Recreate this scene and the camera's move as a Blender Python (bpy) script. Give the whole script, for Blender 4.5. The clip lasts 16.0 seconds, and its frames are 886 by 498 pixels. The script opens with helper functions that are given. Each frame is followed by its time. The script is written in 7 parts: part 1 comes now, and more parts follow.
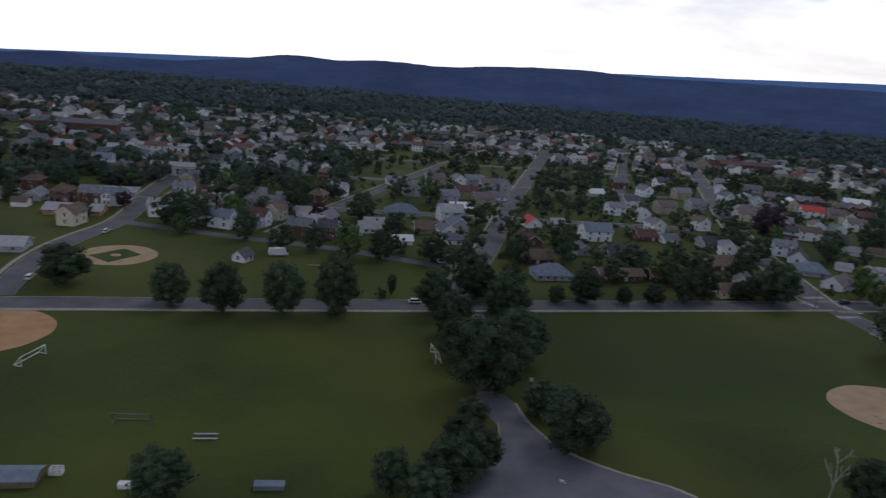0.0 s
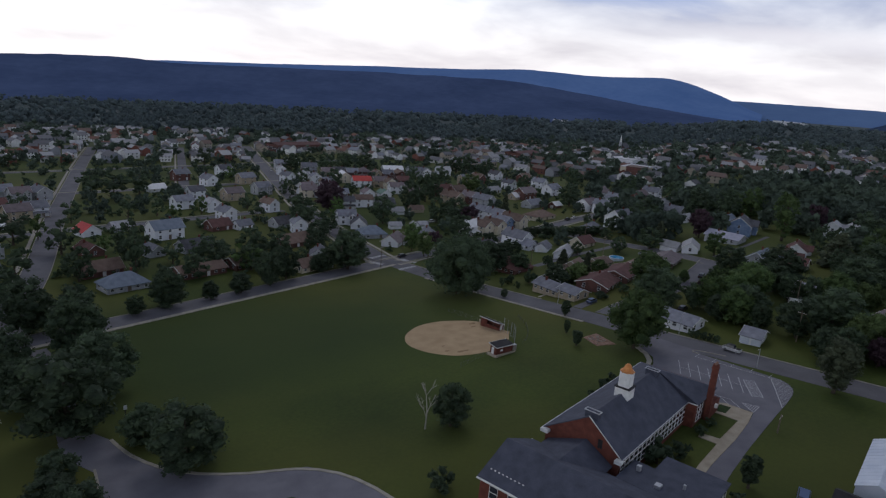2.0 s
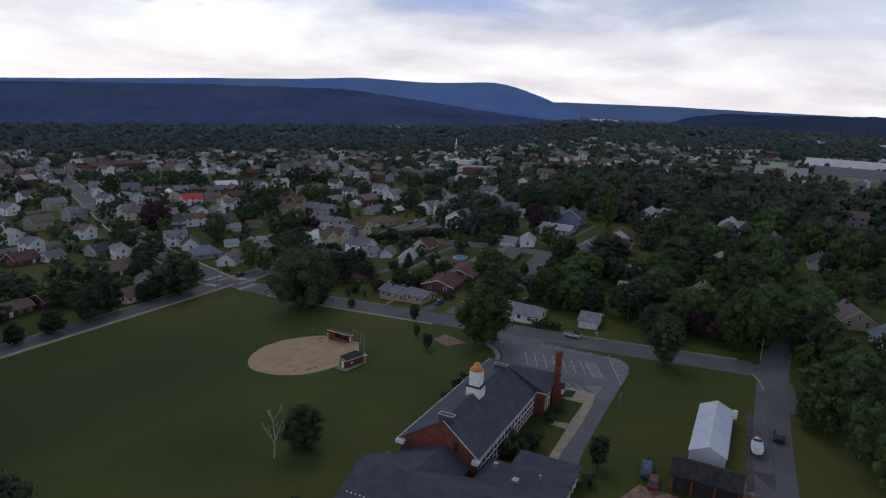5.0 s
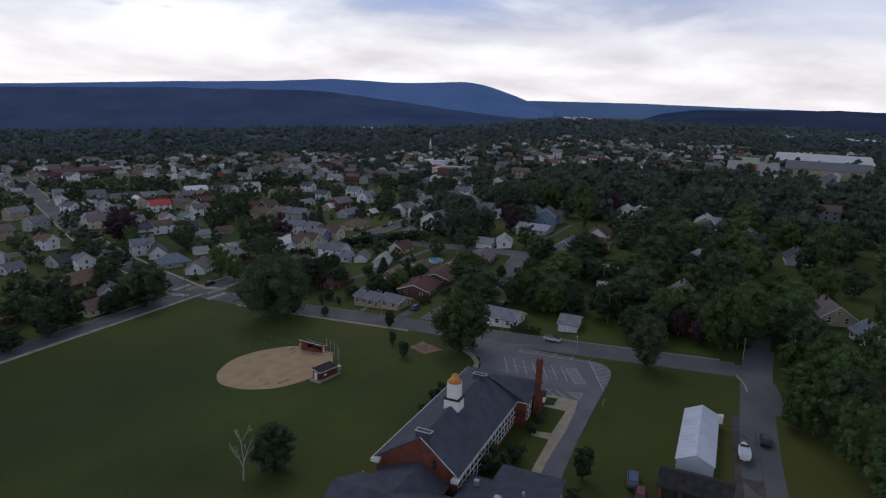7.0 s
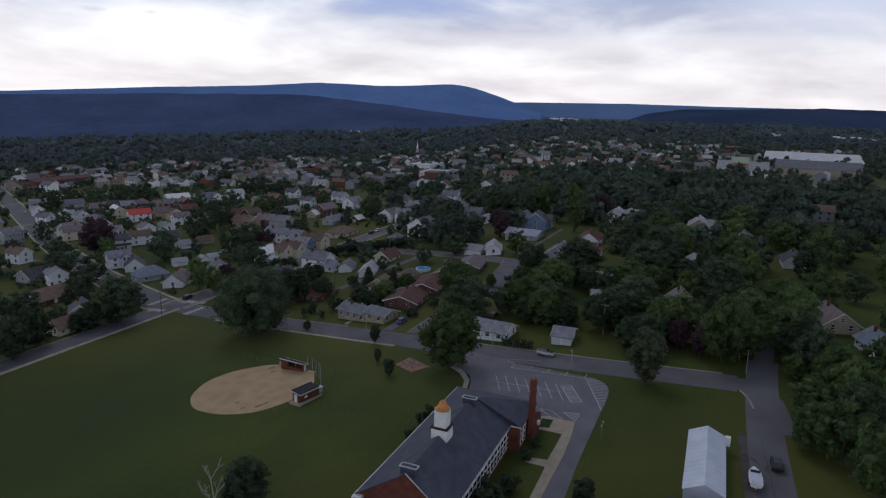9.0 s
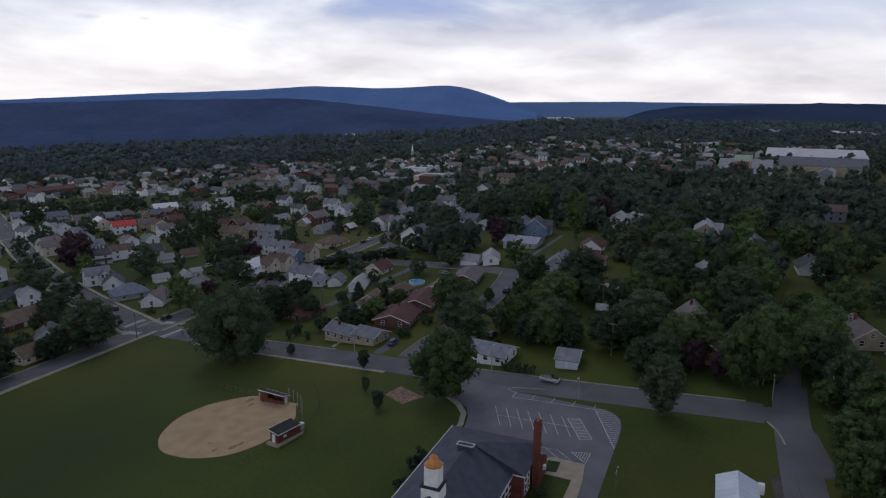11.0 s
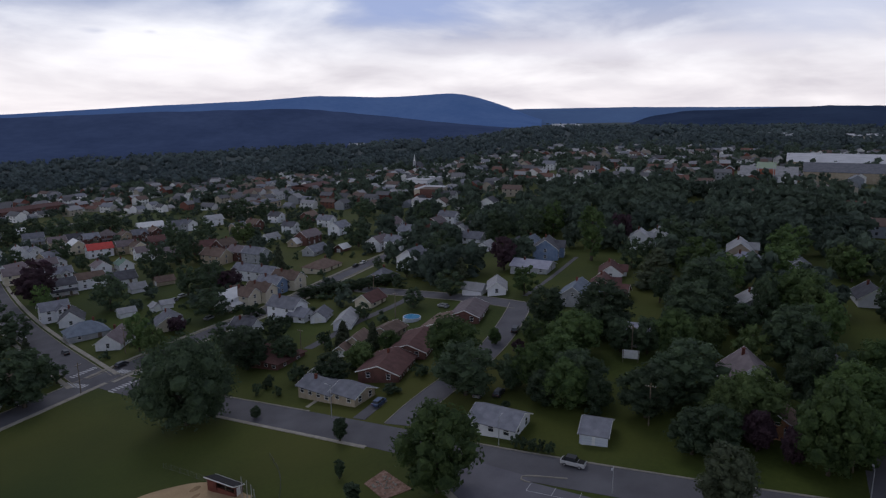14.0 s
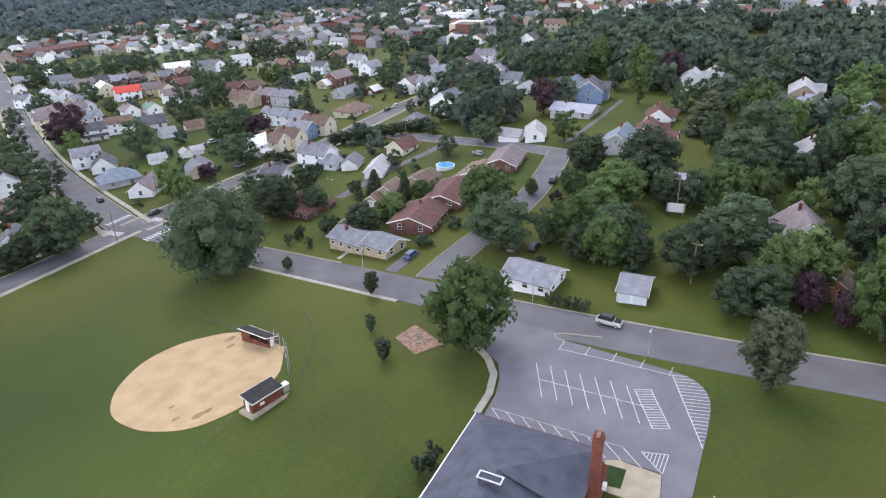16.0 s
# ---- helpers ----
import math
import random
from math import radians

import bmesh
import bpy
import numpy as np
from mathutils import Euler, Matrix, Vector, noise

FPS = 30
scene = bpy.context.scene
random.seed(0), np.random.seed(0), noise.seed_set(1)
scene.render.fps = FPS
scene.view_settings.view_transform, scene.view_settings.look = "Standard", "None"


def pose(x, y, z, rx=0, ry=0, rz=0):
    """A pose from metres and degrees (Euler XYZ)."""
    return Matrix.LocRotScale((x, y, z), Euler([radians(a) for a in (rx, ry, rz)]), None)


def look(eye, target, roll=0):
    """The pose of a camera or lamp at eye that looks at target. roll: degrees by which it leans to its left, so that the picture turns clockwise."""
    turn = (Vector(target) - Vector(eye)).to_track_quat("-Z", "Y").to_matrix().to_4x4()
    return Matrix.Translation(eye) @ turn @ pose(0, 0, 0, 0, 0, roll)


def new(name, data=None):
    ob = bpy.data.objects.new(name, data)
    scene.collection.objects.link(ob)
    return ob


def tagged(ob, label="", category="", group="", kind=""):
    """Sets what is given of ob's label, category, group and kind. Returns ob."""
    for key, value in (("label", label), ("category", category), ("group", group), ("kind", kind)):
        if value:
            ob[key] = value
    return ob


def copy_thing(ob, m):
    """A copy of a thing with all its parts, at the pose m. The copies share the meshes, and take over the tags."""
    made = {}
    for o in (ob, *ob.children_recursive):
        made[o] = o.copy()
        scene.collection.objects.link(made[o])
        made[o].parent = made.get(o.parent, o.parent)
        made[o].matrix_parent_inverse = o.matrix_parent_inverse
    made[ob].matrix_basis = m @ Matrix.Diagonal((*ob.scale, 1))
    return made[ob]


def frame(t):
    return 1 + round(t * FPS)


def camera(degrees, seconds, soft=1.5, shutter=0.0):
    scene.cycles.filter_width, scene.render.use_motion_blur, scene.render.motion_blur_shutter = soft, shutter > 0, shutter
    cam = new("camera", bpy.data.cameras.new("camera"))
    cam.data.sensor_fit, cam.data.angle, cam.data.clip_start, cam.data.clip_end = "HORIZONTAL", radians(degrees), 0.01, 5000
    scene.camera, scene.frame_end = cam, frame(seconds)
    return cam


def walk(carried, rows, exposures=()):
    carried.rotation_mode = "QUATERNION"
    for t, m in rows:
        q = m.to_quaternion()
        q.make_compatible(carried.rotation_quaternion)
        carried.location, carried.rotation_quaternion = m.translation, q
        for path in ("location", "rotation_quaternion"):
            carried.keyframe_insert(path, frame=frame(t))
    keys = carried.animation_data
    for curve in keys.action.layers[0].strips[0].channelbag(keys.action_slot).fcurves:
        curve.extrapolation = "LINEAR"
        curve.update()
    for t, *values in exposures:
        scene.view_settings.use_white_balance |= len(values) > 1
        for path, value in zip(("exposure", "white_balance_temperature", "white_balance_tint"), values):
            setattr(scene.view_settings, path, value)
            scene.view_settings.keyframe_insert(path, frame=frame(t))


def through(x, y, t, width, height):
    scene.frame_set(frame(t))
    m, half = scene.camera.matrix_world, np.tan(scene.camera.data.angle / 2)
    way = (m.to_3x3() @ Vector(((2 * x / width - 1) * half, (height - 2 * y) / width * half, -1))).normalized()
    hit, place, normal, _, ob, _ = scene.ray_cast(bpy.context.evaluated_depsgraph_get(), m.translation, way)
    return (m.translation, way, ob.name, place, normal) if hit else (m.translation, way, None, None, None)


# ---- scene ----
cam = camera(67.7, 16.0, soft=1.25, shutter=0.2)
PATH = [
    (0, (1.74, -4.233, 69.502), (1.803, -2.315, 68.936), 5.7),
    (0.5, (1.658, -3.16, 69.477), (2.142, -1.297, 68.931), 5.8),
    (1, (1.569, -1.985, 69.424), (2.474, -0.278, 68.904), 5.6),
    (1.5, (1.579, -0.747, 69.31), (2.75, 0.795, 68.809), 5.1),
    (2, (1.916, -0.051, 69.125), (3.129, 1.462, 68.635), 4.9),
    (2.5, (2.598, 0.262, 68.918), (3.883, 1.718, 68.44), 4.7),
    (3, (3.428, 0.664, 68.653), (4.869, 1.971, 68.189), 4.1),
    (3.5, (4.15, 0.95, 68.416), (5.643, 2.2, 67.964), 3.7),
    (4, (4.814, 1.149, 68.276), (6.327, 2.379, 67.832), 3.5),
    (6.5, (9.466, 3.737, 68.152), (11.037, 4.898, 67.718), 2.5),
    (7, (10.951, 4.744, 68.205), (12.533, 5.888, 67.772), 2.3),
    (7.5, (12.704, 5.918, 68.305), (14.295, 7.049, 67.871), 2.1),
    (8, (14.526, 7.046, 68.378), (16.123, 8.169, 67.946), 2.0),
    (8.5, (16.464, 8.2, 68.429), (18.065, 9.319, 68.001), 1.8),
    (9, (18.821, 9.533, 68.482), (20.423, 10.652, 68.057), 1.6),
    (11.5, (35.869, 19.126, 69.333), (37.474, 20.243, 68.913), 0.4),
    (12, (40.0, 21.4, 69.44), (41.604, 22.52, 69.025), 0.3),
    (12.5, (45.77, 24.608, 69.632), (47.376, 25.73, 69.226), 0.1),
    (13, (49.7, 26.85, 69.655), (51.302, 27.975, 69.252), 0.0),
    (13.5, (56.754, 31.103, 69.693), (58.357, 32.233, 69.299), -0.2),
    (14, (61.241, 33.991, 69.616), (62.839, 35.125, 69.217), -0.3),
    (14.5, (64.731, 36.469, 69.483), (66.252, 37.57, 68.793), -0.6),
    (15, (66.785, 37.593, 69.343), (68.237, 38.672, 68.49), -1.0),
    (15.5, (67.81, 38.16, 69.186), (69.227, 39.288, 68.337), -1.1),
    (16, (68.464, 38.424, 69.06), (69.874, 39.56, 68.211), -1.2),
]
EXPOSURES = [(0.0, 0.24, 6300, 10), (3.0, 0.16, 6300, 12), (12.5, 0.12, 6300, 12), (14.0, 0.08, 6300, 14), (14.4, 0.1, 6300, 30), (14.6, 0.2, 6300, 30), (15.0, 0.88, 6900, 26), (15.45, 2.12, 6750, 12), (16.0, 2.44, 6750, 11)]
walk(cam, [(t, look(eye, target, roll)) for t, eye, target, roll in PATH], EXPOSURES)

# ---- sky and sun ----
SUN_ELEV, SUN_AZ = radians(48), radians(35)
world = bpy.data.worlds.new("evening_sky")
scene.world = world
world.use_nodes = True
wn, wl = world.node_tree.nodes, world.node_tree.links
wn.clear()


def wnode(kind, **sets):
    n = wn.new(kind)
    for k, v in sets.items():
        n.inputs[k].default_value = v
    return n


def wmath(op, a, b=None):
    n = wn.new("ShaderNodeMath")
    n.operation = op
    for i, v in enumerate((a, b)):
        if v is None:
            continue
        if isinstance(v, (int, float)):
            n.inputs[i].default_value = v
        else:
            wl.new(v, n.inputs[i])
    return n.outputs[0]


def wmix(f, a, b):
    n = wn.new("ShaderNodeMix")
    n.data_type = "RGBA"
    for i, v in ((0, f), (6, a), (7, b)):
        if isinstance(v, (int, float, tuple)):
            n.inputs[i].default_value = v
        else:
            wl.new(v, n.inputs[i])
    return n.outputs[2]


def wramp(v, stops):
    n = wn.new("ShaderNodeValToRGB")
    e = n.color_ramp.elements
    while len(e) < len(stops):
        e.new(0.5)
    for el, (p, c) in zip(e, stops):
        el.position, el.color = p, (c if len(c) == 4 else (*c, 1))
    wl.new(v, n.inputs[0])
    return n.outputs[0]


coord = wn.new("ShaderNodeTexCoord")
sep = wn.new("ShaderNodeSeparateXYZ")
wl.new(coord.outputs["Generated"], sep.inputs[0])
height = wmath("MAXIMUM", sep.outputs[2], 0.0)
deck = wmath("ADD", height, 0.20)
comb = wn.new("ShaderNodeCombineXYZ")
wl.new(wmath("DIVIDE", sep.outputs[0], deck), comb.inputs[0])
wl.new(wmath("DIVIDE", sep.outputs[1], deck), comb.inputs[1])
clouds = wnode("ShaderNodeTexNoise", Scale=1.25, Detail=7.0, Roughness=0.52, Distortion=0.25)
wl.new(comb.outputs[0], clouds.inputs["Vector"])
wisps = wnode("ShaderNodeTexNoise", Scale=5.0, Detail=6.0, Roughness=0.55, Distortion=0.15)
wl.new(comb.outputs[0], wisps.inputs["Vector"])
nishita = wn.new("ShaderNodeTexSky")
nishita.sky_type, nishita.sun_disc = "NISHITA", False
nishita.sun_elevation, nishita.sun_rotation = SUN_ELEV, SUN_AZ
blue = wmix(1.0, nishita.outputs[0], (0.07, 0.07, 0.07, 1))
wn[blue.node.name].blend_type = "MULTIPLY"
# upper stops, out of view, are darkened and blued to set the ground light
low = wramp(height, [(0.0, (1.0, 0.95, 0.93)), (0.05, (1.0, 0.97, 0.96)), (0.13, (0.98, 0.99, 1.0)), (0.28, (0.56, 0.61, 0.74)), (0.5, (0.268, 0.30, 0.39)), (1.0, (0.198, 0.225, 0.30))])
grey = wramp(height, [(0.0, (0.74, 0.70, 0.72)), (0.07, (0.66, 0.63, 0.66)), (0.16, (0.34, 0.41, 0.58)), (0.5, (0.205, 0.23, 0.30)), (1.0, (0.165, 0.185, 0.23))])
# the grey thickens to the north-east, and upwards past the view to dim the ground
east = wmath("MULTIPLY", wmath("ADD", wmath("MULTIPLY", sep.outputs[0], 0.95), wmath("MULTIPLY", sep.outputs[1], 0.30)), 0.29)
thick = wmath("ADD", wmath("ADD", clouds.outputs[0], wmath("MULTIPLY", height, 0.9)), east)
patch = wramp(thick, [(0.66, (0, 0, 0)), (0.98, (1, 1, 1))])
wisp = wramp(wisps.outputs[0], [(0.45, (0, 0, 0)), (0.85, (0.13, 0.13, 0.13))])
cover = wmix(wmath("MAXIMUM", patch, wisp), low, grey)
bearing = wmath("ARCTAN2", sep.outputs[0], sep.outputs[1])
lift_ = wmath("ARCSINE", sep.outputs[2])
ragged = wmath("MULTIPLY", wmath("SUBTRACT", clouds.outputs[0], 0.5), 3.0)


def cloud_bank(az, wide, el, tall, colour, most):
    """A soft-edged bank of heavier cloud about a bearing and an elevation, in degrees."""
    a = wmath("DIVIDE", wmath("SUBTRACT", bearing, radians(az)), radians(wide))
    b = wmath("DIVIDE", wmath("SUBTRACT", lift_, radians(el)), radians(tall))
    d = wmath("SQRT", wmath("ADD", wmath("MULTIPLY", a, a), wmath("MULTIPLY", b, b)))
    edge = wmath("ADD", wmath("SUBTRACT", 1.0, d), ragged)
    return wmix(wramp(edge, [(0.0, (0, 0, 0)), (0.65, (most, most, most))]), cover, colour)


cover = cloud_bank(52.5, 12.0, 9.4, 2.6, (0.33, 0.41, 0.64, 1), 0.92)
cover = cloud_bank(84.5, 9.0, 9.5, 5.0, (0.62, 0.66, 0.78, 1), 0.8)
cover = cloud_bank(72.0, 16.0, 5.2, 0.9, (0.80, 0.77, 0.80, 1), 0.6)
cover = cloud_bank(28.0, 1.3, 6.2, 0.35, (0.66, 0.68, 0.76, 1), 0.8)
cover = cloud_bank(31.8, 1.0, 6.3, 0.3, (0.70, 0.70, 0.76, 1), 0.8)
both = wmix(0.94, blue, cover)
back = wnode("ShaderNodeBackground", Strength=1.0)
wl.new(both, back.inputs[0])
wout = wn.new("ShaderNodeOutputWorld")
wl.new(back.outputs[0], wout.inputs[0])

sun = new("sun", bpy.data.lights.new("sun", "SUN"))
sun.data.energy, sun.data.angle, sun.data.color = 0.35, radians(25), (1.0, 0.97, 0.95)
sun.matrix_basis = look((400 * math.sin(SUN_AZ), 400 * math.cos(SUN_AZ), 450), (0, 0, 0))

# ---- materials ----


def stuff(name, c1, c2, rough=0.85, scale=3.0, fine=40.0, bump=0.0, metal=0.0, rand=0.0, island=0.0, where="Object", bumpscale=None, spec=0.3):
    """A surface: two colours mixed by a coarse and a fine noise, a shift of lightness from piece to piece, relief."""
    m = bpy.data.materials.new(name)
    m.use_nodes = True
    n, l = m.node_tree.nodes, m.node_tree.links
    b = n["Principled BSDF"]
    b.inputs["Roughness"].default_value, b.inputs["Metallic"].default_value = rough, metal
    b.inputs["Specular IOR Level"].default_value = spec
    if where == "World":
        geo = n.new("ShaderNodeNewGeometry")
        vec = geo.outputs["Position"]
    else:
        vec = n.new("ShaderNodeTexCoord").outputs["Object"]
    tex = []
    for s, d in ((scale, 5.0), (fine, 3.0)):
        t = n.new("ShaderNodeTexNoise")
        t.inputs["Scale"].default_value, t.inputs["Detail"].default_value = s, d
        l.new(vec, t.inputs["Vector"])
        tex.append(t.outputs[0])
    add = n.new("ShaderNodeMath")
    add.operation = "MULTIPLY_ADD"
    l.new(tex[1], add.inputs[0])
    add.inputs[1].default_value = 0.45
    l.new(tex[0], add.inputs[2])
    ramp = n.new("ShaderNodeValToRGB")
    ramp.color_ramp.elements[0].position, ramp.color_ramp.elements[1].position = 0.52, 0.92
    ramp.color_ramp.elements[0].color, ramp.color_ramp.elements[1].color = (*c1, 1), (*c2, 1)
    l.new(add.outputs[0], ramp.inputs[0])
    col = ramp.outputs[0]
    for kind, amount in (("ShaderNodeObjectInfo", rand), ("ShaderNodeNewGeometry", island)):
        if amount:
            src = n.new(kind).outputs["Random" if kind == "ShaderNodeObjectInfo" else "Random Per Island"]
            mr = n.new("ShaderNodeMapRange")
            mr.inputs["To Min"].default_value, mr.inputs["To Max"].default_value = 1 - amount, 1 + amount
            l.new(src, mr.inputs[0])
            mix = n.new("ShaderNodeMix")
            mix.data_type, mix.blend_type = "RGBA", "MULTIPLY"
            mix.inputs[0].default_value = 1.0
            l.new(col, mix.inputs[6])
            l.new(mr.outputs[0], mix.inputs[7])
            col = mix.outputs[2]
    l.new(col, b.inputs["Base Color"])
    if bump:
        bp = n.new("ShaderNodeBump")
        bp.inputs["Strength"].default_value, bp.inputs["Distance"].default_value = min(1.0, bump), 0.05
        l.new(tex[1], bp.inputs["Height"])
        l.new(bp.outputs[0], b.inputs["Normal"])
    return m


def leafy(m, through=0.35):
    """Foliage passes part of the light on to the leaves behind it."""
    n, l = m.node_tree.nodes, m.node_tree.links
    b = n["Principled BSDF"]
    t = n.new("ShaderNodeBsdfTranslucent")
    l.new(b.inputs["Base Color"].links[0].from_socket, t.inputs["Color"])
    mix = n.new("ShaderNodeMixShader")
    mix.inputs[0].default_value = through
    l.new(b.outputs[0], mix.inputs[1])
    l.new(t.outputs[0], mix.inputs[2])
    l.new(mix.outputs[0], n["Material Output"].inputs["Surface"])
    return m


def palette(name, colours, rough=0.8):
    """Plain paints or slates of which each joined house takes one."""
    m = bpy.data.materials.new(name)
    m.use_nodes = True
    n, l = m.node_tree.nodes, m.node_tree.links
    b = n["Principled BSDF"]
    b.inputs["Roughness"].default_value = rough
    ramp = n.new("ShaderNodeValToRGB")
    ramp.color_ramp.interpolation = "CONSTANT"
    e = ramp.color_ramp.elements
    while len(e) < len(colours):
        e.new(0.5)
    for i, (el, c) in enumerate(zip(e, colours)):
        el.position, el.color = i / len(colours), (*c, 1)
    l.new(n.new("ShaderNodeNewGeometry").outputs["Random Per Island"], ramp.inputs[0])
    noise_ = n.new("ShaderNodeTexNoise")
    noise_.inputs["Scale"].default_value = 0.7
    l.new(n.new("ShaderNodeNewGeometry").outputs["Position"], noise_.inputs["Vector"])
    mr = n.new("ShaderNodeMapRange")
    mr.inputs["To Min"].default_value, mr.inputs["To Max"].default_value = 0.75, 1.2
    l.new(noise_.outputs[0], mr.inputs[0])
    mix = n.new("ShaderNodeMix")
    mix.data_type, mix.blend_type = "RGBA", "MULTIPLY"
    mix.inputs[0].default_value = 1.0
    l.new(ramp.outputs[0], mix.inputs[6])
    l.new(mr.outputs[0], mix.inputs[7])
    l.new(mix.outputs[2], b.inputs["Base Color"])
    return m


M = {
    "asphalt": stuff("asphalt", (0.100, 0.096, 0.106), (0.150, 0.146, 0.158), 0.9, 0.12, 6.0, 0.3, where="World"),
    "lot": stuff("lot_asphalt", (0.132, 0.128, 0.148), (0.180, 0.175, 0.196), 0.9, 0.2, 5.0, 0.3, where="World"),
    "concrete": stuff("concrete", (0.25, 0.23, 0.19), (0.37, 0.34, 0.29), 0.9, 0.6, 8.0, 0.3, where="World", rand=0.08),
    "paint": stuff("road_paint", (0.42, 0.42, 0.43), (0.62, 0.62, 0.62), 0.8, 2.0, 20.0),
    "clay": stuff("infield_clay", (0.36, 0.25, 0.14), (0.47, 0.34, 0.20), 0.95, 0.25, 3.0, 0.3, where="World"),
    "redclay": stuff("orange_clay", (0.40, 0.21, 0.10), (0.50, 0.29, 0.15), 0.95, 0.25, 3.0, 0.3, where="World"),
    "wetclay": stuff("damp_clay", (0.20, 0.13, 0.07), (0.30, 0.20, 0.11), 0.95, 0.5, 3.0, 0.3, where="World"),
    "bark": stuff("bark", (0.05, 0.04, 0.03), (0.10, 0.08, 0.06), 0.95, 3.0, 20.0, 0.6),
    "pale_bark": stuff("pale_bark", (0.30, 0.28, 0.24), (0.45, 0.42, 0.38), 0.9, 3.0, 20.0, 0.4),
    "glass": stuff("window_glass", (0.02, 0.022, 0.028), (0.04, 0.045, 0.055), 0.08, 1.0, 5.0, spec=0.6),
    "brick": stuff("red_brick", (0.105, 0.034, 0.024), (0.175, 0.058, 0.040), 0.9, 0.8, 9.0, 0.3),
    "slate": stuff("school_shingle", (0.048, 0.053, 0.074), (0.080, 0.087, 0.118), 0.85, 0.5, 7.0, 0.4),
    "white": stuff("white_paint", (0.66, 0.66, 0.64), (0.80, 0.80, 0.78), 0.6, 1.2, 12.0, 0.1),
    "copper": stuff("copper_sheet", (0.45, 0.17, 0.05), (0.62, 0.28, 0.10), 0.4, 1.5, 9.0, metal=0.6),
    "black": stuff("black_shingle", (0.014, 0.014, 0.017), (0.035, 0.033, 0.034), 0.8, 1.0, 9.0, 0.4),
    "steel": stuff("galvanised_steel", (0.35, 0.36, 0.38), (0.5, 0.51, 0.53), 0.45, 2.0, 14.0, metal=0.5),
    "wire": stuff("dull_wire", (0.13, 0.135, 0.14), (0.20, 0.205, 0.21), 0.6, 2.0, 14.0, metal=0.3),
    "metalroof": stuff("pale_metal_roof", (0.52, 0.57, 0.66), (0.66, 0.70, 0.77), 0.5, 0.3, 6.0, metal=0.1),
    "wood": stuff("weathered_wood", (0.13, 0.10, 0.07), (0.22, 0.18, 0.14), 0.9, 1.5, 14.0, 0.4),
    "rubber": stuff("rubber", (0.015, 0.015, 0.015), (0.03, 0.03, 0.03), 0.9),
    "blue": stuff("pool_water", (0.05, 0.22, 0.42), (0.09, 0.34, 0.55), 0.1, 2.0, 8.0),
    "gravel": stuff("dark_gravel", (0.060, 0.052, 0.050), (0.115, 0.098, 0.092), 0.95, 0.6, 5.0, 0.5, where="World"),
    "mulch": stuff("flower_bed", (0.16, 0.09, 0.06), (0.34, 0.22, 0.17), 0.95, 1.0, 4.0, 0.5, where="World"),
    "leaf": leafy(stuff("leaf_green", (0.047, 0.086, 0.030), (0.112, 0.170, 0.052), 0.75, 0.5, 4.0, rand=0.3, island=0.13)),
    "leaf_dark": leafy(stuff("leaf_dark_green", (0.038, 0.060, 0.036), (0.080, 0.118, 0.060), 0.75, 0.5, 4.0, rand=0.28, island=0.13)),
    "leaf_light": leafy(stuff("leaf_yellow_green", (0.066, 0.104, 0.036), (0.128, 0.178, 0.060), 0.75, 0.5, 4.0, rand=0.2, island=0.16)),
    "leaf_purple": leafy(stuff("leaf_purple", (0.046, 0.026, 0.038), (0.088, 0.050, 0.064), 0.75, 0.5, 4.0, rand=0.2, island=0.16)),
    "needle": leafy(stuff("needle_green", (0.056, 0.072, 0.042), (0.106, 0.128, 0.074), 0.8, 0.6, 4.0, rand=0.25, island=0.2)),
    # leaf green with distance haze mixed into the colour, greyer and bluer
    "leaf_town": leafy(stuff("leaf_hazed_green", (0.058, 0.084, 0.066), (0.106, 0.144, 0.102), 0.8, 0.02, 0.4, island=0.2, where="World")),
    # far woods: lightened and blued, haze painted into the leaf colour
    "wood_far": leafy(stuff("hazed_far_canopy", (0.070, 0.096, 0.104), (0.112, 0.146, 0.146), 0.9, 0.006, 0.08, island=0.22, where="World")),
}
# ---- building helpers ----


def mesh_of(bm, name, mats):
    me = bpy.data.meshes.new(name)
    bm.to_mesh(me)
    bm.free()
    for m in mats if isinstance(mats, (list, tuple)) else [mats]:
        me.materials.append(m)
    return me


def part(name, bm, material, parent=None, label="", m=None):
    """Links a bmesh (or a mesh) as one mesh object under a thing."""
    me = bm if isinstance(bm, bpy.types.Mesh) else mesh_of(bm, name, material)
    ob = new(name, me)
    if parent:
        ob.parent = parent
    if m is not None:
        ob.matrix_basis = m
    return tagged(ob, label)


def box(bm, x0, y0, z0, x1, y1, z1, mi=0, bevel=0.0):
    v = [bm.verts.new((x, y, z)) for z in (z0, z1) for x, y in ((x0, y0), (x1, y0), (x1, y1), (x0, y1))]
    fs = [bm.faces.new([v[i] for i in q]) for q in ((3, 2, 1, 0), (4, 5, 6, 7), (0, 1, 5, 4), (1, 2, 6, 5), (2, 3, 7, 6), (3, 0, 4, 7))]
    for f in fs:
        f.material_index = mi
    if bevel:
        es = {e for f in fs for e in f.edges}
        bmesh.ops.bevel(bm, geom=list(es), offset=bevel, segments=2, affect="EDGES", profile=0.5)
    return fs


def boxes(*rows, bevel=0.0):
    bm = bmesh.new()
    for r in rows:
        box(bm, *r, bevel=bevel)
    return bm


